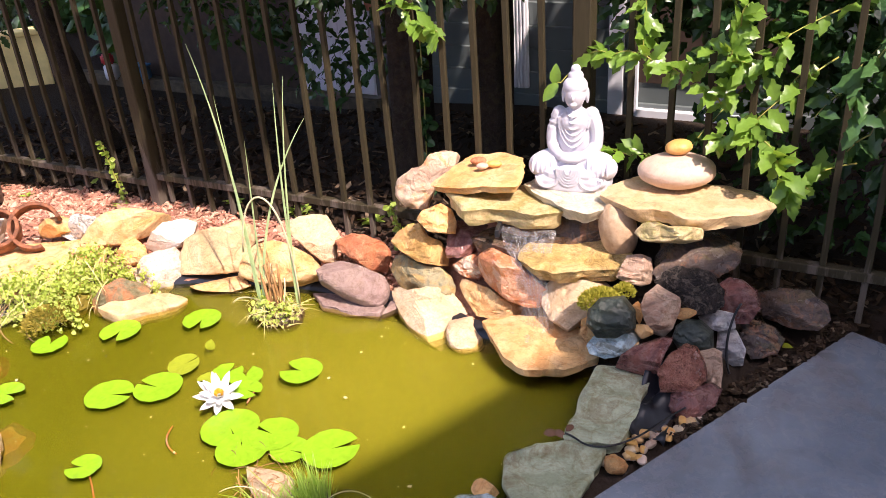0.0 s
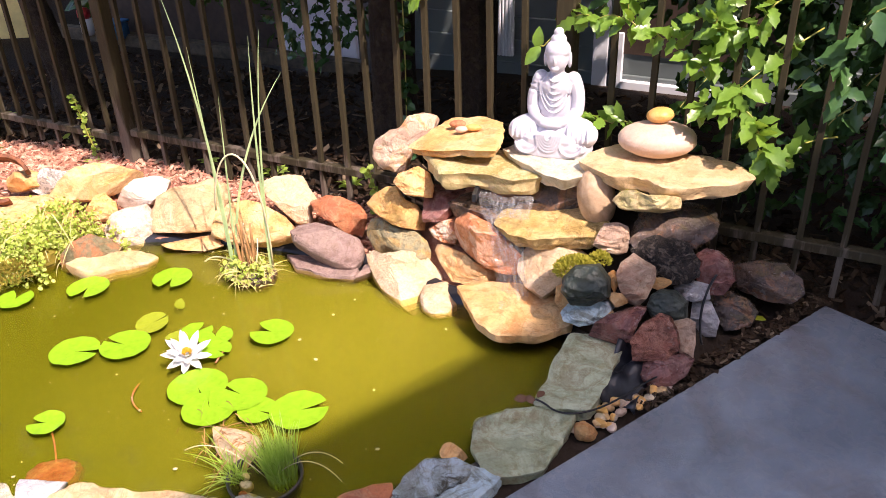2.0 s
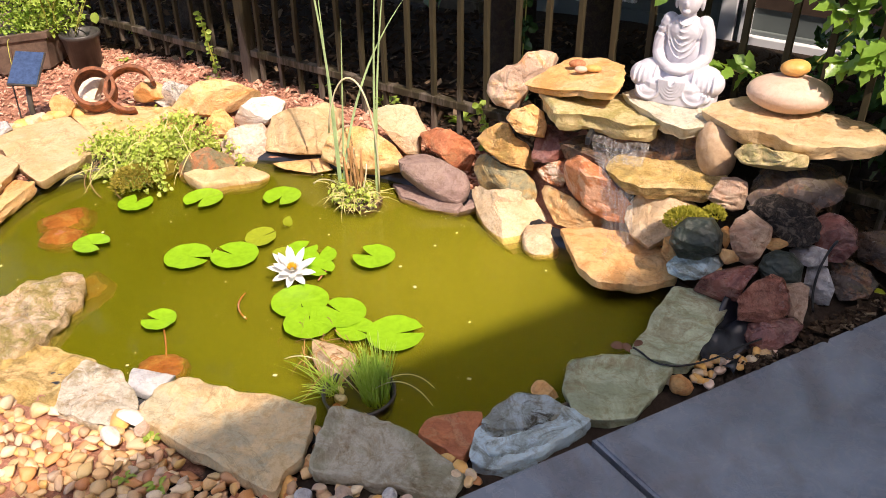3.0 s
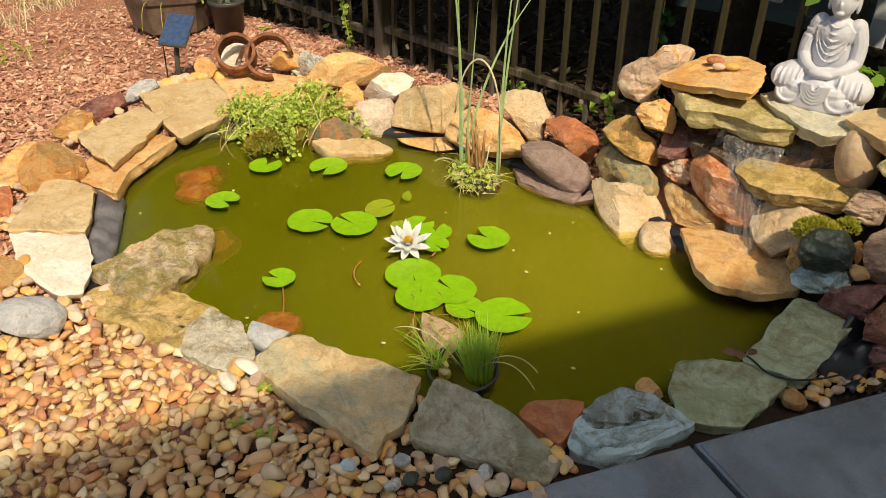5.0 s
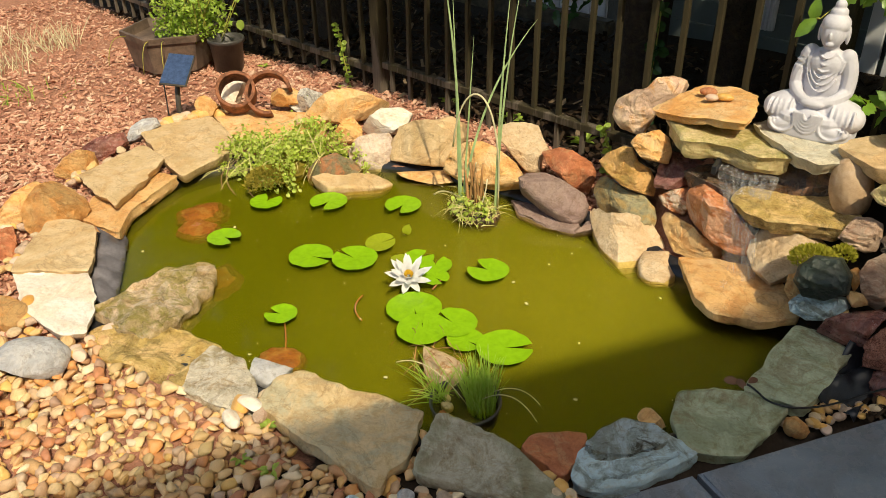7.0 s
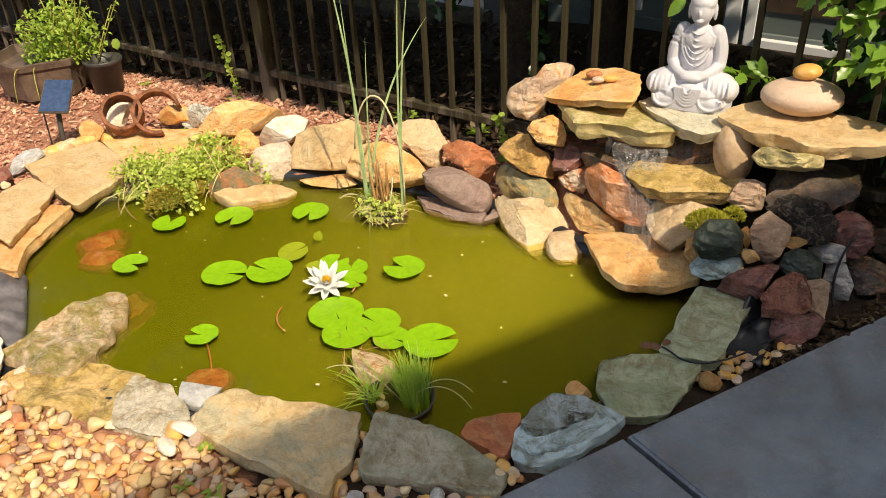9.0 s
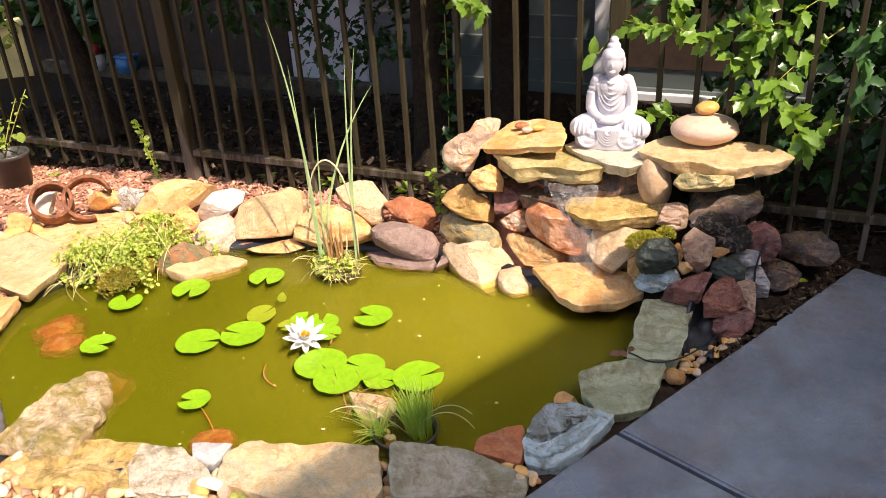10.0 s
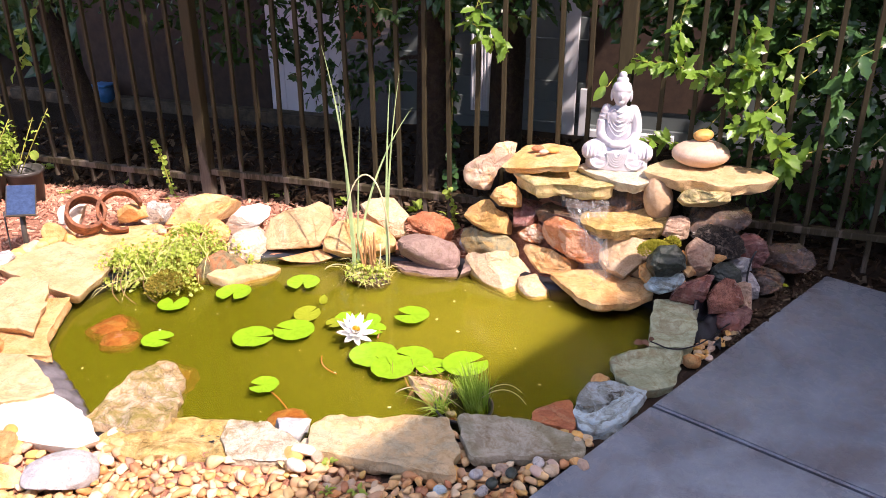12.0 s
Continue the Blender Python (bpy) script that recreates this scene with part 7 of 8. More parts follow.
    holly_sprig("leafy_branch", "sunlit yellow-green branch behind the end of the fence", t(-1.1, 0.5, 0.95), [t(-0.99, 0.12, 0.70), t(-1.03, 0.12, 0.58), t(-1.14, 0.12, 0.47)], 0.055, 61, M_HERB, per=7, shape=OVAL)


holly_sprigs()


def vine(name, label, pts, count, size, seed, mat=M_HERB):
    rng = np.random.RandomState(seed)
    ob = thing(name, None, Matrix(), label, "vine")
    line = bez(*pts, 12)
    part("stem", tube_mesh("stem", line, 0.0025, M_STEM, 6), ob)
    v, f = [], []
    for k in range(count):
        b = line[int(rng.randint(13))] + unit(rng) * 0.008
        leaf_into(v, f, ROUND, b, unit(rng), (Vector((0.5, -0.5, 0.6)) + unit(rng) * 0.5), size * rng.uniform(0.6, 1.2))
    part("leaves", mesh_of("leaves", v, f, mat, False), ob)


def sprout(at, label, group, count, size, rng):
    ob = thing("weed", None, Matrix.Translation(at), label, "weed", group)
    for _ in range(count):
        a = rng.uniform(0, 6.28)
        d = Vector((math.cos(a), math.sin(a), rng.uniform(0.3, 1.3))).normalized()
        v, f = [], []
        leaf_into(v, f, OVAL, d * size * 0.25, d, Vector((0, 0, 1)) + unit(rng) * 0.4, size * rng.uniform(0.6, 1.1), 0.4)
        part("leaf", mesh_of("leaf", v, f, M_HERB, False), ob)


def weeds():
    t = fence_point
    vine("climbing_vine", "small-leaved green vine climbing the fence", (t(-0.175, -0.03, 0.0), t(-0.20, -0.035, 0.12), t(-0.235, -0.03, 0.26)), 70, 0.020, 61)
    vine("climbing_vine", "young green vine shoot beside the falls", (t(1.18, -0.06, 0.04), t(1.20, -0.07, 0.12), t(1.16, -0.06, 0.20)), 34, 0.024, 62)
    vine("ivy_vine", "dark ivy on the holly trunk", (t(0.97, 0.50, 0.0), t(0.99, 0.52, 0.4), t(0.96, 0.54, 0.9)), 110, 0.040, 63, M_HOLLYDK)
    rng = np.random.RandomState(64)
    for s, off, z, c, size in ((0.62, 0.12, 0.02, 14, 0.055), (0.95, 0.14, 0.03, 16, 0.060), (1.10, 0.10, 0.04, 10, 0.050), (0.30, 0.10, 0.0, 8, 0.04), (-0.75, -0.08, 0.03, 8, 0.035), (-0.15, -0.08, 0.03, 10, 0.030), (0.45, -0.09, 0.03, 8, 0.024), (-1.4, 0.15, 0.0, 10, 0.05), (-1.55, -0.10, 0.03, 9, 0.04), (-0.55, 0.1, 0.0, 8, 0.04), (-1.3, 0.35, 0.05, 16, 0.06), (1.75, 0.2, 0.1, 12, 0.05)):
        p = t(s, off, 0)
        sprout((p.x, p.y, ground_z(p.x, p.y)), "small green weed growing by the fence", "weeds by the fence", c, size, rng)

    for x, y in ((0.80, -0.70), (0.86, -0.66), (0.74, -0.62)):
        sprout((x, y, 0.03), "tiny green seedling among the gravel", "weeds in the gravel", 8, 0.022, rng)


weeds()


# ---- left side of the pond ----
def hoop(name, label, at, axis, radius, wide, thick, arc=360.0, start=0.0, seed=1):
    """A flat iron hoop of rectangular section, round an axis."""
    n = 72
    verts, faces = [], []
    prof = [(-wide / 2, -thick / 2), (wide / 2, -thick / 2), (wide / 2, thick / 2), (-wide / 2, thick / 2)]
    for k in range(n + 1):
        a = radians(start + arc * k / n)
        for y, r in prof:
            q = radius + r + 0.0015 * noise.noise(Vector((math.cos(a) * 4, math.sin(a) * 4, seed)))
            verts.append(Vector((math.cos(a) * q, math.sin(a) * q, y)))
    for k in range(n):
        for i in range(4):
            j = (i + 1) % 4
            faces.append((4 * k + i, 4 * k + j, 4 * k + 4 + j, 4 * k + 4 + i))
    if arc < 360:
        faces += [(3, 2, 1, 0), (4 * n, 4 * n + 1, 4 * n + 2, 4 * n + 3)]
    me = mesh_of(name, verts, faces, M_RUST, False)
    m = Matrix.Translation(at) @ Vector(axis).to_track_quat("Z", "Y").to_matrix().to_4x4()
    ob = thing(name, me, m, label, "iron ring")
    bv = ob.modifiers.new("worn_edges", "BEVEL")
    bv.width, bv.segments, bv.limit_method = 0.003, 2, "ANGLE"
    return ob


def left_side():
    hoop("iron_ring", "rusty iron ring standing on the orange flagstone", (-0.942, -0.106, 0.138), (0.68, -0.27, 0.68), 0.068, 0.070, 0.014, seed=2)
    hoop("iron_ring", "rusty broken iron ring leaning behind the other", (-0.872, -0.002, 0.132), (0.66, -0.36, 0.66), 0.082, 0.050, 0.014, 270, 10, seed=3)
    rock("rock", "small white stone behind the rusty ring", M_WHITE, (-1.07, -0.078, 0.10), (0.11, 0.09, 0.10), seed=121, group=BANK)
    rock("rock", "orange stone behind the rusty rings", M_ORANGE, (-0.90, 0.07, 0.09), (0.13, 0.10, 0.09), seed=122, group=BANK)
    rock("rock", "pale speckled stone beside the rusty rings", M_SPECKLE, (-0.835, 0.125, 0.085), (0.085, 0.075, 0.10), seed=123, group=BANK)
    rock("rock", "pale tan stone in front of the black pot", M_TAN, (-1.01, -0.205, 0.075), (0.09, 0.08, 0.09), seed=124, group=BANK)
    # solar lamp panel on its stake
    ob = thing("solar_panel", None, pose(-1.03, -0.31, 0.0), "small blue solar panel on a black stake in the mulch", "solar panel")
    across = Vector((0.55, 0.83, -0.10)).normalized()
    down = Vector((0.72, -0.48, -0.50)).normalized()
    face = across.cross(-down).normalized()
    m = Matrix((across, face.cross(across), face)).transposed().to_4x4()
    m.translation = (-0.017, 0.024, 0.2305)
    part("panel", bm_mesh("panel", box_bm(-0.051, -0.076, -0.007, 0.051, 0.076, 0.003, 0.002), M_POT), ob, m)
    part("cell", bm_mesh("cell", box_bm(-0.047, -0.072, 0.003, 0.047, 0.072, 0.005, 0.0005), M_PANEL), ob, m, "blue solar cell")
    part("stake", tube_mesh("stake", [(0.0, 0, -0.02), (0.0, 0, 0.10), (-0.012, 0.018, 0.225)], 0.010, M_POT, 8), ob)
    part("probe", tube_mesh("probe", [(-0.07, -0.03, -0.02), (-0.065, -0.025, 0.19)], 0.003, M_POT, 6), ob)

    # nursery pot
    ob = thing("nursery_pot", None, pose(-1.715, 0.10, -0.045), "black plastic nursery pot standing by the fence", "pot")
    bm = bmesh.new()
    n = 36
    prof = [(0.062, 0.0), (0.078, 0.150), (0.084, 0.152), (0.086, 0.165), (0.083, 0.172), (0.076, 0.168), (0.073, 0.135), (0.0, 0.135)]
    rows = [[bm.verts.new((r * math.cos(2 * math.pi * k / n), r * math.sin(2 * math.pi * k / n), z)) for k in range(n)] for r, z in prof[:-1]]
    for a, b in zip(rows, rows[1:]):
        for k in range(n):
            bm.faces.new((a[k], a[(k + 1) % n], b[(k + 1) % n], b[k]))
    bm.faces.new(rows[-1])
    bm.faces.new(rows[0][::-1])
    part("pot", bm_mesh("pot", bm, M_POT, True), ob)
    part("hanger", tube_mesh("hanger", bez((-0.075, 0, 0.165), (0, 0.02, 0.18), (0.075, 0.01, 0.165)), 0.003, M_CABLE, 6), ob)
    v, f = [], []
    for p, s in (((-0.075, 0.105, 0.22), 0.05),):
        leaf_into(v, f, ROUND, Vector(p), Vector((0.3, -0.2, -1)), Vector((0.7, -0.6, 0.2)), s, 0.1)
    part("leaf", mesh_of("leaf", v, f, M_HERB), ob)

    # planter with herbs
    ob = thing("planter", None, pose(-1.95, -0.09, -0.02), "low brown plastic planter full of leafy green herbs", "planter")
    bm = bmesh.new()
    rows = []
    for r, z in ((0.19, 0.0), (0.215, 0.14), (0.227, 0.142), (0.231, 0.17), (0.215, 0.172), (0.205, 0.13)):
        rows.append([bm.verts.new((r * math.cos(2 * math.pi * (k + 0.25) / 6), r * math.sin(2 * math.pi * (k + 0.25) / 6), z)) for k in range(6)])
    for a, b in zip(rows, rows[1:]):
        for k in range(6):
            bm.faces.new((a[k], a[(k + 1) % 6], b[(k + 1) % 6], b[k]))
    bm.faces.new(rows[-1])
    bm.faces.new(rows[0][::-1])
    part("box", bm_mesh("box", bm, M_PLANTER), ob)

    def herb(rng):
        a, q = rng.uniform(0, 6.28), rng.uniform(0, 1) ** 0.5 * 0.17
        return (0.05 + math.cos(a) * q, 0.09 + math.sin(a) * q, 0.14 + rng.uniform(0, 1) ** 1.3 * (0.25 - q * 0.45))

    part("herb_foliage", leaf_mound(1500, herb, 0.024, OVAL, M_HERB, 71, "herb_foliage"), ob, label="bright green herb leaves")
    rng = np.random.RandomState(72)
    for k in range(9):
        a, q = rng.uniform(0, 6.28), rng.uniform(0, 0.12)
        b = Vector((0.05 + math.cos(a) * q, 0.09 + math.sin(a) * q, 0.13))
        e = b + Vector((rng.normal() * 0.06, rng.normal() * 0.06, rng.uniform(0.22, 0.36)))
        part("stem", tube_mesh("stem", bez(b, (b + e) / 2, e, 6), 0.003, M_STEM, 6), ob)
        v, f = [], []
        for j in range(7):
            p = b.lerp(e, 0.4 + 0.1 * j)
            leaf_into(v, f, ROUND, p, unit(rng), Vector((0.2, -0.2, 1)) + unit(rng) * 0.5, 0.026)
        part("leaves", mesh_of("leaves", v, f, M_HERB, False), ob)
    for k in range(9):
        b = Vector((0.14 + rng.normal() * 0.05, 0.10 + rng.normal() * 0.05, 0.13))
        e = b + Vector((rng.normal() * 0.05 + 0.04, rng.normal() * 0.05 + 0.03, rng.uniform(0.16, 0.30)))
        part("stem", tube_mesh("stem", bez(b, (b + e) / 2 + Vector((0.01, 0, 0.02)), e, 6), 0.0022, M_STEM, 6), ob)
        v, f = [], []
        for j in range(11):
            p = b.lerp(e, 0.15 + 0.08 * j) + unit(rng) * 0.012
            leaf_into(v, f, OVAL, p, (unit(rng) + Vector((0, 0, 0.2))).normalized(), Vector((0.2, -0.2, 1)) + unit(rng) * 0.5, rng.uniform(0.018, 0.032))
        part("leaves", mesh_of("leaves", v, f, M_HERB, False), ob)
    for k in range(3):
        a = rng.uniform(-1.6, 0.9)
        b = Vector((math.cos(a) * 0.21, math.sin(a) * 0.21, 0.16))
        e = b + Vector((math.cos(a) * 0.10, math.sin(a) * 0.10, -0.12))
        part("trailing_stem", tube_mesh("trailing_stem", bez(b, b + Vector((math.cos(a) * 0.08, math.sin(a) * 0.08, 0.03)), e, 8), 0.0018, M_STEM, 5), ob)
    # tufts of dry grass in the mulch
    rng = np.random.RandomState(73)
    for x, y, c, h in ((-2.55, -0.85, 130, 0.12), (-1.95, -0.80, 40, 0.06), (-2.9, -0.55, 110, 0.13), (-2.3, -1.05, 60, 0.05), (-3.1, -0.9, 120, 0.12)):
        v, f = [], []
        for _ in range(c):
            b = Vector((rng.normal() * 0.09, rng.normal() * 0.09, 0))
            e = b + Vector((rng.normal() * 0.04, rng.normal() * 0.04, h * rng.uniform(0.4, 1.1)))
            blade_into(v, f, bez(b, (b + e) / 2 + Vector((0, 0, 0.02)), e, 4), 0.004, unit(rng))
        thing("grass_tuft", mesh_of("grass_tuft", v, f, M_GRASS if h < 0.1 else M_PALEREED, False), Matrix.Translation((x, y, ground_z(x, y))), "tuft of dry yellowish grass in the mulch", "grass", kind="stuff")


left_side()


# ---- patio side ----
M_DEADLEAF = leaf_mat("dead_leaf", (0.13, 0.055, 0.03, 1), (0.22, 0.11, 0.06, 1), 0.6, 0.2, glow=None)


def patio_side():
    line = [(1.18, 0.275, 0.075), (1.205, 0.295, 0.062), (1.25, 0.285, 0.060), (1.30, 0.315, 0.066), (1.325, 0.40, 0.058), (1.345, 0.50, 0.065), (1.37, 0.62, 0.05)]
    pts = []
    for a, b, c in zip(line, line[1:], line[2:]):
        a, b, c = Vector(a), Vector(b), Vector(c)
        pts += bez((a + b) / 2, b, (b + c) / 2, 6)
    thing("pump_cable", tube_mesh("pump_cable", pts, 0.0023, M_CABLE, 8), Matrix(), "thin black pump cable lying over the flagstones", "cable")
    line = [(1.335, 0.845, 0.19), (1.315, 0.80, 0.13), (1.335, 0.77, 0.06), (1.36, 0.75, 0.035)]
    thing("pump_cable", tube_mesh("pump_cable", bez(line[0], line[1], line[2], 12, line[3]), 0.0032, M_CABLE, 8), Matrix(), "thin black cable running down the stones", "cable")
    for k, (p, d, l) in enumerate((((1.150, 0.262, 0.060), (0.75, 0.5, 0.25), 0.034), ((1.165, 0.285, 0.062), (0.9, -0.15, 0.1), 0.030), ((1.185, 0.300, 0.060), (0.2, 0.9, 0.35), 0.028))):
        v, f = [], []
        leaf_into(v, f, OVAL, Vector(p), Vector(d).normalized(), Vector((0.3, -0.5, 0.8)), l, 0.5)
        thing("dead_leaf", mesh_of("dead_leaf", v, f, M_DEADLEAF), Matrix(), "curled reddish brown dead leaf on the flagstones", "dead leaf", "dead leaves")
    # loose fold of liner between the long flagstone and the pile
    verts, faces = [], []
    a0, a1 = Vector((1.225, 0.615, 0.085)), Vector((1.285, 0.40, 0.035))
    for i in range(17):
        p = a0.lerp(a1, i / 16)
        for k in range(9):
            u = k / 8
            h = 0.022 * math.sin(u * 7 + i * 0.5) + 0.012 * noise.noise(Vector((i * 0.4, u * 3, 2)))
            verts.append(p + Vector((0.085 * u - 0.01, 0.025 * u, -0.02 * u + h)))
    for i in range(16):
        for k in range(8):
            o = i * 9 + k
            faces.append((o, o + 1, o + 10, o + 9))
    ob = thing("liner_fold", mesh_of("liner_fold", verts, faces, M_LINER), Matrix(), "crumpled fold of black pond liner beside the stones", "pond liner")
    so = ob.modifiers.new("thickness", "SOLIDIFY")
    so.thickness = 0.003
    # grey liner flap at the far rim
    verts, faces = [], []
    rim = [(-0.40, -0.745, 0.03), (-0.29, -0.725, 0.028), (-0.16, -0.765, 0.026), (-0.05, -0.80, 0.024), (0.04, -0.835, 0.020)]
    for i in range(25):
        q = i / 24 * 4
        a, b = Vector(rim[min(3, int(q))]), Vector(rim[min(3, int(q)) + 1])
        p = a.lerp(b, q - min(3, int(q)))
        for k in range(7):
            u = k / 6
            w = 0.016 * noise.noise(Vector((i * 0.6, u * 2.5, 7)))
            verts.append(p + Vector((0.035, 0.065, 0)) * (u - 0.4) + Vector((0, 0, -0.045 * max(0, u - 0.35) + w)))
    for i in range(24):
        for k in range(6):
            o = i * 7 + k
            faces.append((o, o + 1, o + 8, o + 7))
    ob = thing("liner_flap", mesh_of("liner_flap", verts, faces, plain_mat("grey_liner", (0.15, 0.14, 0.155, 1), 0.4, var=0.5, scale=12)), Matrix(), "grey flap of pond liner at the rim", "pond liner")
    so = ob.modifiers.new("thickness", "SOLIDIFY")
    so.thickness = 0.003
    # broad leaves of a plant by the patio
    ob = thing("broad_leaf_plant", None, pose(1.83, 0.66, 0.03), "plant with broad pale green leaves on the patio", "plant")
    for base, tip, nor, size in (((-0.035, -0.015, 0.70), (-0.154, -0.06, 0.632), (-0.15, -0.5, 0.85), 0.14), ((0.01, 0.0, 0.64), (-0.03, -0.05, 0.47), (-0.3, -0.8, 0.4), 0.17), ((0.0, 0.0, 0.775), (-0.07, -0.03, 0.75), (0.0, -0.5, 0.9), 0.09)):
        v, f = [], []
        leaf_into(v, f, [(0.0, 0.0), (0.08, 0.16), (0.25, 0.27), (0.5, 0.30), (0.72, 0.24), (0.9, 0.10), (1.0, 0.0)], Vector(base), Vector(tip) - Vector(base), Vector(nor), size, 0.12)
        part("leaf", mesh_of("leaf", v, f, M_SMOOTHLEAF), ob)
    part("stem", tube_mesh("stem", bez((0.02, 0.03, 0.0), (0.05, 0.04, 0.4), (0.01, 0.0, 0.80), 10), 0.006, M_STEM, 8), ob)
    # bright lime fruit-like leaf on the litter
    v, f = [], []
    leaf_into(v, f, ROUND, Vector((0, 0, 0)), Vector((0.7, 0.6, 0.1)), Vector((0, 0, 1)), 0.03)
    thing("fallen_leaf", mesh_of("fallen_leaf", v, f, M_PADYEL), pose(1.415, 0.93, 0.04), "fallen yellow-green leaf by the patio edge", "fallen leaf")


patio_side()

# ---- loose ground cover ----
def on_patio(x, y):
    return off_patio(x, y) > -0.012 and y < 1.13


def pebble_shapes(count, seed):
    rng = np.random.RandomState(seed)
    out = []
    for k in range(count):
        v, f = ICO[2]
        v = v * np.array([1, rng.uniform(0.55, 0.85), rng.uniform(0.42, 0.62)])
        for _ in range(9):
            n = rng.normal(size=3)
            n /= np.linalg.norm(n)
            far = v @ n
            v = v - np.outer(np.maximum(0, far - far.max() * rng.uniform(0.45, 0.80)) * 0.92, n)
        v = v * (1 + 0.30 * fbm(v, 1.1, seed + k, 2)[:, None])
        out.append((v, f))
    return out


def on_slab(x, y):
    """Whether a spot lies on one of the flagstones."""
    for ring in SLABS:
        inside = False
        for (x0, y0), (x1, y1) in zip(ring, ring[1:] + ring[:1]):
            if (y0 > y) != (y1 > y) and x < (x1 - x0) * (y - y0) / (y1 - y0) + x0:
                inside = not inside
        if inside:
            return True
    return False


def gravel():
    rng = np.random.RandomState(90)
    shapes = pebble_shapes(14, 91)
    singles = [mesh_of("pebble", v, f, M_GRAVEL_OB) for v, f in shapes]
    bed = thing("gravel_bed", None, Matrix(), "bed of mixed tan, orange and cream river pebbles", "gravel", kind="structure")
    spots = []
    step = 0.0255
    for layer in (0, 1):
        y = -1.75
        while y < -0.10:
            x = 0.06
            while x < 1.25:
                px, py = x + rng.normal() * 0.007, y + rng.normal() * 0.007
                left = 0.20 + 0.10 * noise.noise(Vector((py * 3, 2, 1))) + max(0.0, (-1.05 - py) * 0.35)
                if pond_depth(px, py) > 0.02 and px > left and not on_patio(px, py) and not on_slab(px, py):
                    spots.append((px, py, layer))
                x += step * (1.0 if layer == 0 else 1.1)
            y += step * (1.0 if layer == 0 else 1.1)
    rng.shuffle(spots)

    def put(px, py, layer):
        r = rng.uniform(0.0150, 0.0245) if rng.rand() < 0.88 else rng.uniform(0.0245, 0.031)
        z = 0.014 + 0.013 * layer + rng.uniform(-0.003, 0.004)
        return Matrix.LocRotScale((px, py, z), Euler((rng.normal() * 0.25, rng.normal() * 0.25, rng.uniform(0, 6.28))), Vector((r, r, r * rng.uniform(0.85, 1.1))))

    near = [s for s in spots if s[2] == 1 and 0.55 < s[0] < 1.15 and -0.95 < s[1] < -0.42][:290]
    chosen = set(map(tuple, near))
    for s in near:
        part("pebble", singles[int(rng.randint(14))], bed, put(*s))
    verts, faces = [], []
    for s in spots:
        if tuple(s) in chosen:
            continue
        m = put(*s)
        v, f = shapes[int(rng.randint(14))]
        o = len(verts)
        a = np.array(m)
        verts.extend(map(tuple, v @ a[:3, :3].T + a[:3, 3]))
        faces.extend([tuple(o + i for i in q) for q in f])
    thing("gravel", mesh_of("gravel", verts, faces, M_GRAVEL), Matrix(), "loose mixed river pebbles filling the bed", "gravel", kind="stuff")


gravel()


def filler_pebbles():
    """Pebbles tucked in between the coping stones and beside the flagstones."""
    rng = np.random.RandomState(95)
    g = "loose pebbles between the stones"
    runs = [((1.30, 0.28), (1.37, 0.56), 34, 0.0125, 0.030), ((1.198, -0.218), (1.222, -0.20), 4, 0.015, 0.045), ((1.12, -0.40), (1.215, -0.29), 9, 0.018, 0.03), ((-0.66, -0.77), (-0.86, -0.53), 14, 0.017, 0.05), ((-0.99, -0.40), (-1.01, -0.12), 26, 0.027, 0.058),
            ((-0.34, -0.93), (-0.16, -1.04), 10, 0.017, 0.05), ((0.0, -0.99), (0.18, -1.02), 10, 0.017, 0.04), ((0.20, -0.90), (0.30, -0.93), 8, 0.019, 0.04), ((-0.42, -0.90), (-0.45, -1.02), 6, 0.017, 0.05), ((0.64, -0.66), (0.70, -0.645), 4, 0.022, 0.04), ((0.21, -0.84), (0.24, -0.86), 3, 0.017, 0.03), ((-0.74, 0.02), (-0.70, 0.12), 5, 0.022, 0.07)]
    for k, (a, b, c, r, z) in enumerate(runs):
        for j in range(c):
            t = rng.uniform(0, 1)
            x, y = a[0] + (b[0] - a[0]) * t + rng.normal() * 0.016, a[1] + (b[1] - a[1]) * t + rng.normal() * 0.016
            s = r * rng.uniform(0.7, 1.3)
            mat = (M_PEBBLE_PALE, M_TAN, M_ORANGE, M_CREAM, M_PEBBLE_YEL, M_GREYTAN)[int(rng.randint(6))]
            me = rock_mesh(s * 2, s * 1.5, s * 1.2, 400 + k * 40 + j, mat, 2, 0.8, 0.04, 2, 0.95)
            thing("pebble", me, pose(x, y, z, 0, rng.normal() * 10, rng.uniform(0, 360)), "small rounded pebble tucked between the coping stones", "pebble", g)
    for x, y, a, w in ((0.672, -0.632, 35, 0.062), (0.695, -0.682, 5, 0.055)):
        thing("pebble", rock_mesh(w, w * 0.6, w * 0.5, int(w * 9000), M_WHITE, 1, 0.8, 0.02, 3, 1.0), pose(x, y, 0.048, 0, 8, a), "bright white pebble beside the flagstone", "pebble", "white pebbles")
    for x, y, c in ((1.06, -0.47, M_GREY), (1.105, -0.475, M_DARKGREEN), (1.125, -0.42, M_DARKGREEN), (1.16, -0.35, M_SPECKLE), (1.10, -0.51, M_SPECKLE), (1.02, -0.56, M_BLUE)):
        thing("pebble", rock_mesh(0.034, 0.028, 0.022, int(x * 1000), c, 1, 0.8, 0.02, 3, 1.0), pose(x, y, 0.04, 0, 0, x * 900), "polished dark pebble in the gravel", "pebble", "polished pebbles")


filler_pebbles()


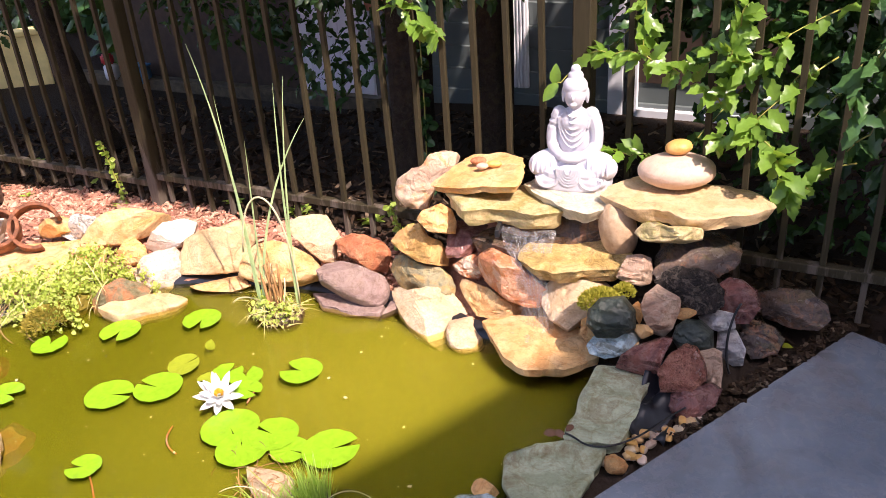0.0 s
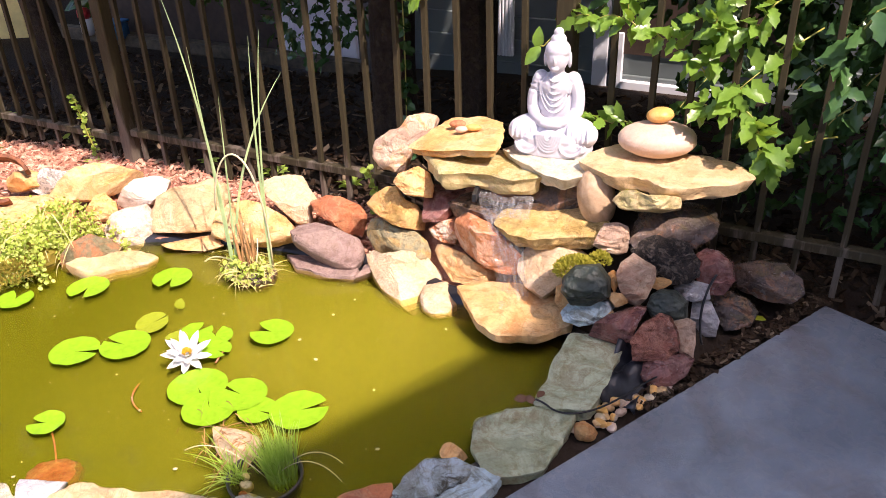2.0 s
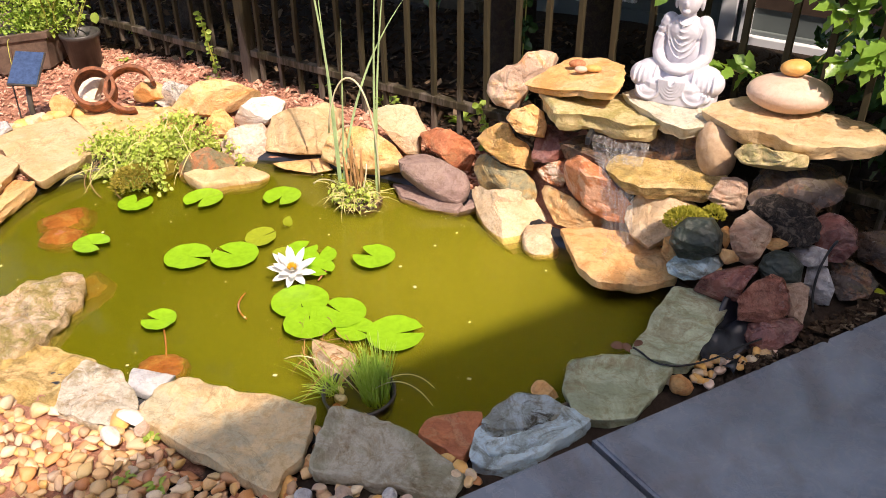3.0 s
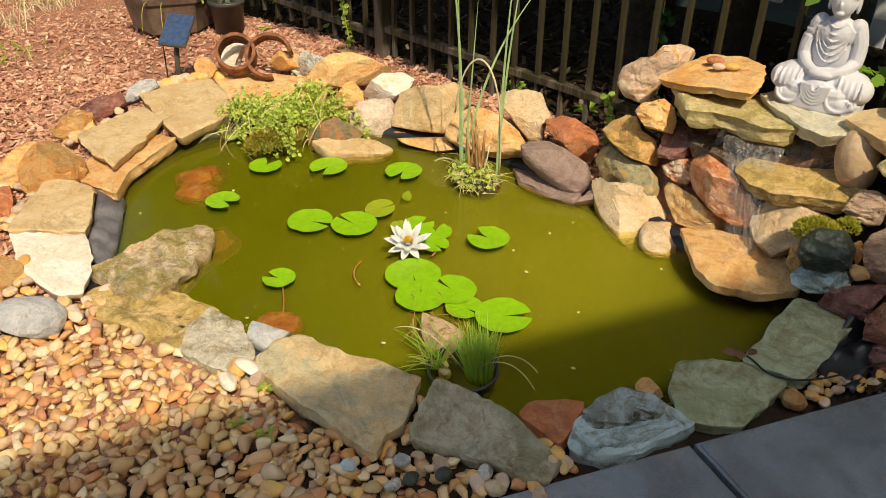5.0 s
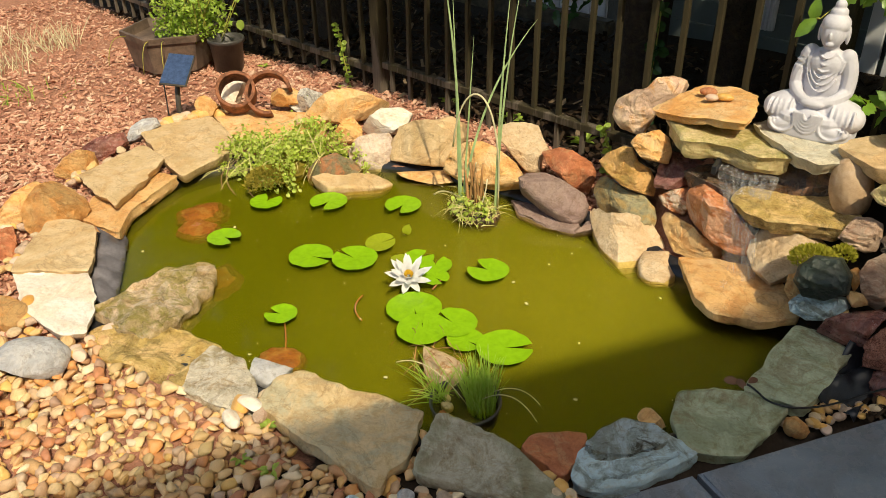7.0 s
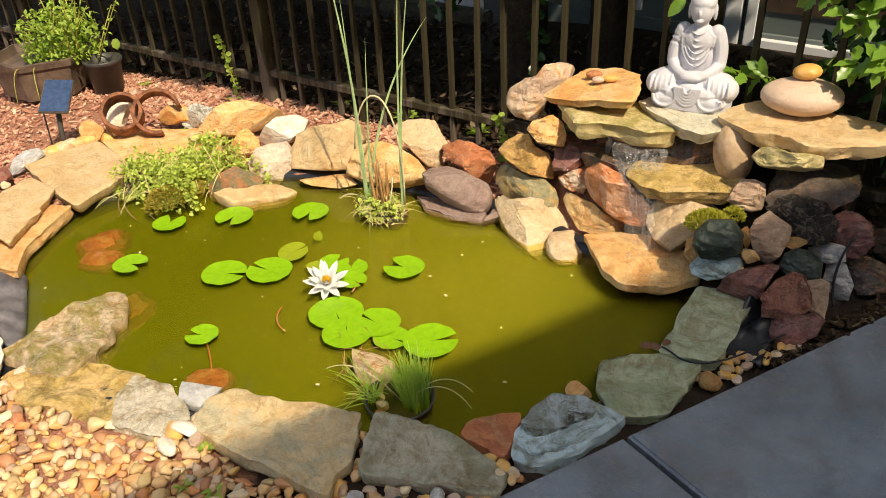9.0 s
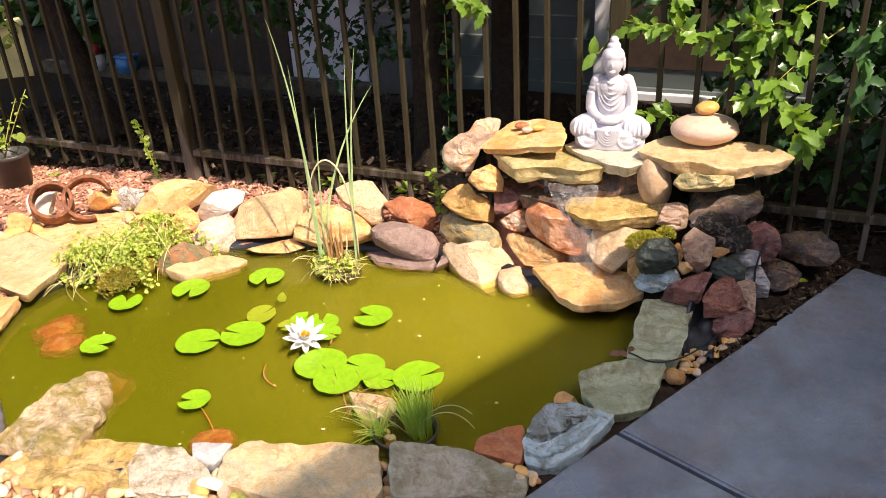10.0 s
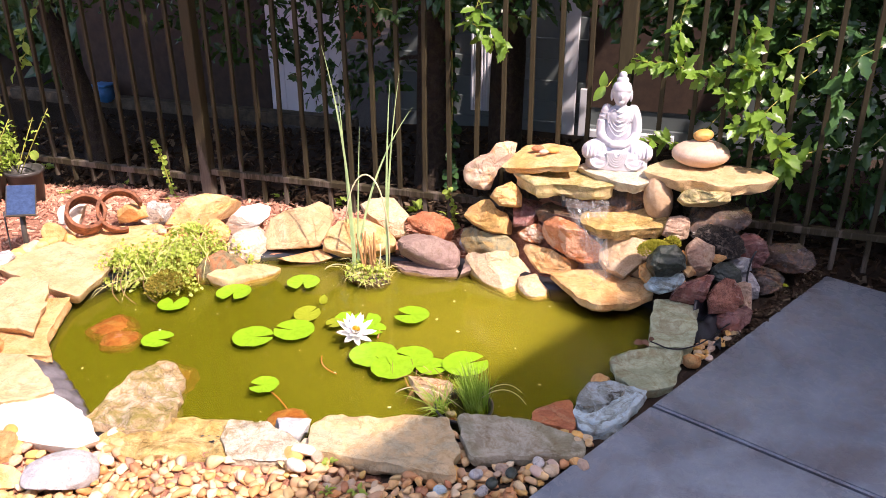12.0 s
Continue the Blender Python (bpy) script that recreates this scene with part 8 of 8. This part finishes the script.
def mulch():
    rng = np.random.RandomState(97)

    def chip(i):
        if i < 31000:
            x, y = rng.uniform(-4.0, 0.35), rng.uniform(-1.9, 0.5)
            if rng.rand() < 0.35:
                x, y = rng.uniform(-1.6, 0.3), rng.uniform(-1.6, -0.4)
        else:
            s = rng.uniform(-1.2, 1.3)
            p = fence_point(s, -rng.uniform(-0.05, 0.34), 0)
            x, y = p.x, p.y
        if pond_depth(x, y) < 0.05 or behind_fence(x, y) > 0.04 or (x > 0.2 and y < -0.3):
            return None
        l = rng.uniform(0.004, 0.014) if rng.rand() < 0.92 else rng.uniform(0.014, 0.024)
        return ((x, y, ground_z(x, y) + rng.uniform(0.0, 0.014)), (l, l * rng.uniform(0.2, 0.55), rng.uniform(0.0012, 0.0035)), (rng.normal() * 0.35, rng.normal() * 0.35, rng.uniform(0, 6.28)))

    thing("mulch", joined_boxes(36000, chip, M_CHIP, rng, "mulch"), Matrix(), "shredded red-brown bark mulch chips on the soil", "mulch", kind="stuff")

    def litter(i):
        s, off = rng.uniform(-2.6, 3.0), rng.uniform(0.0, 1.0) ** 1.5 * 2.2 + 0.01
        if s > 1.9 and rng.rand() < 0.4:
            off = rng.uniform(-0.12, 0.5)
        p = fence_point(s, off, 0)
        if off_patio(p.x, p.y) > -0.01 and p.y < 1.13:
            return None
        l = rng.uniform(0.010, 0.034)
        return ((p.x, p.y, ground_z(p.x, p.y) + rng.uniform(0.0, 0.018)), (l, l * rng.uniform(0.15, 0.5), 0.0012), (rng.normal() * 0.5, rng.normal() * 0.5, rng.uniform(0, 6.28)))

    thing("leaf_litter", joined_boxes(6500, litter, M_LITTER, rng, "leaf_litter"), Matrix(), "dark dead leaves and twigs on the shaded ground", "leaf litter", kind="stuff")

    def crumbs(i):
        t = rng.uniform(0, 1)
        p = PATIO_A + PATIO_DIR * (0.45 + 0.75 * t) - PATIO_OUT * rng.uniform(0.0, 0.05)
        l = rng.uniform(0.004, 0.014)
        return ((p.x, p.y, 0.026 + rng.uniform(0, 0.012)), (l, l * 0.4, 0.0012), (rng.normal() * 0.4, rng.normal() * 0.4, rng.uniform(0, 6.28)))

    thing("leaf_crumbs", joined_boxes(420, crumbs, M_LITTER, rng, "leaf_crumbs"), Matrix(), "dry leaf crumbs gathered along the patio edge", "leaf litter", kind="stuff")

    def specks(i):
        x, y = rng.uniform(-0.5, 1.1), rng.uniform(-0.7, 0.45)
        if pond_depth(x, y) > -0.05:
            return None
        l = rng.uniform(0.0006, 0.0016) if rng.rand() < 0.85 else rng.uniform(0.002, 0.006)
        return ((x, y, 0.0012), (l, l * 0.7, 0.0006), (0, 0, rng.uniform(0, 6.28)))

    thing("floating_specks", joined_boxes(150, specks, M_PALEREED, rng, "floating_specks"), Matrix(), "pale specks of pollen floating on the water", "debris", kind="stuff")


mulch()
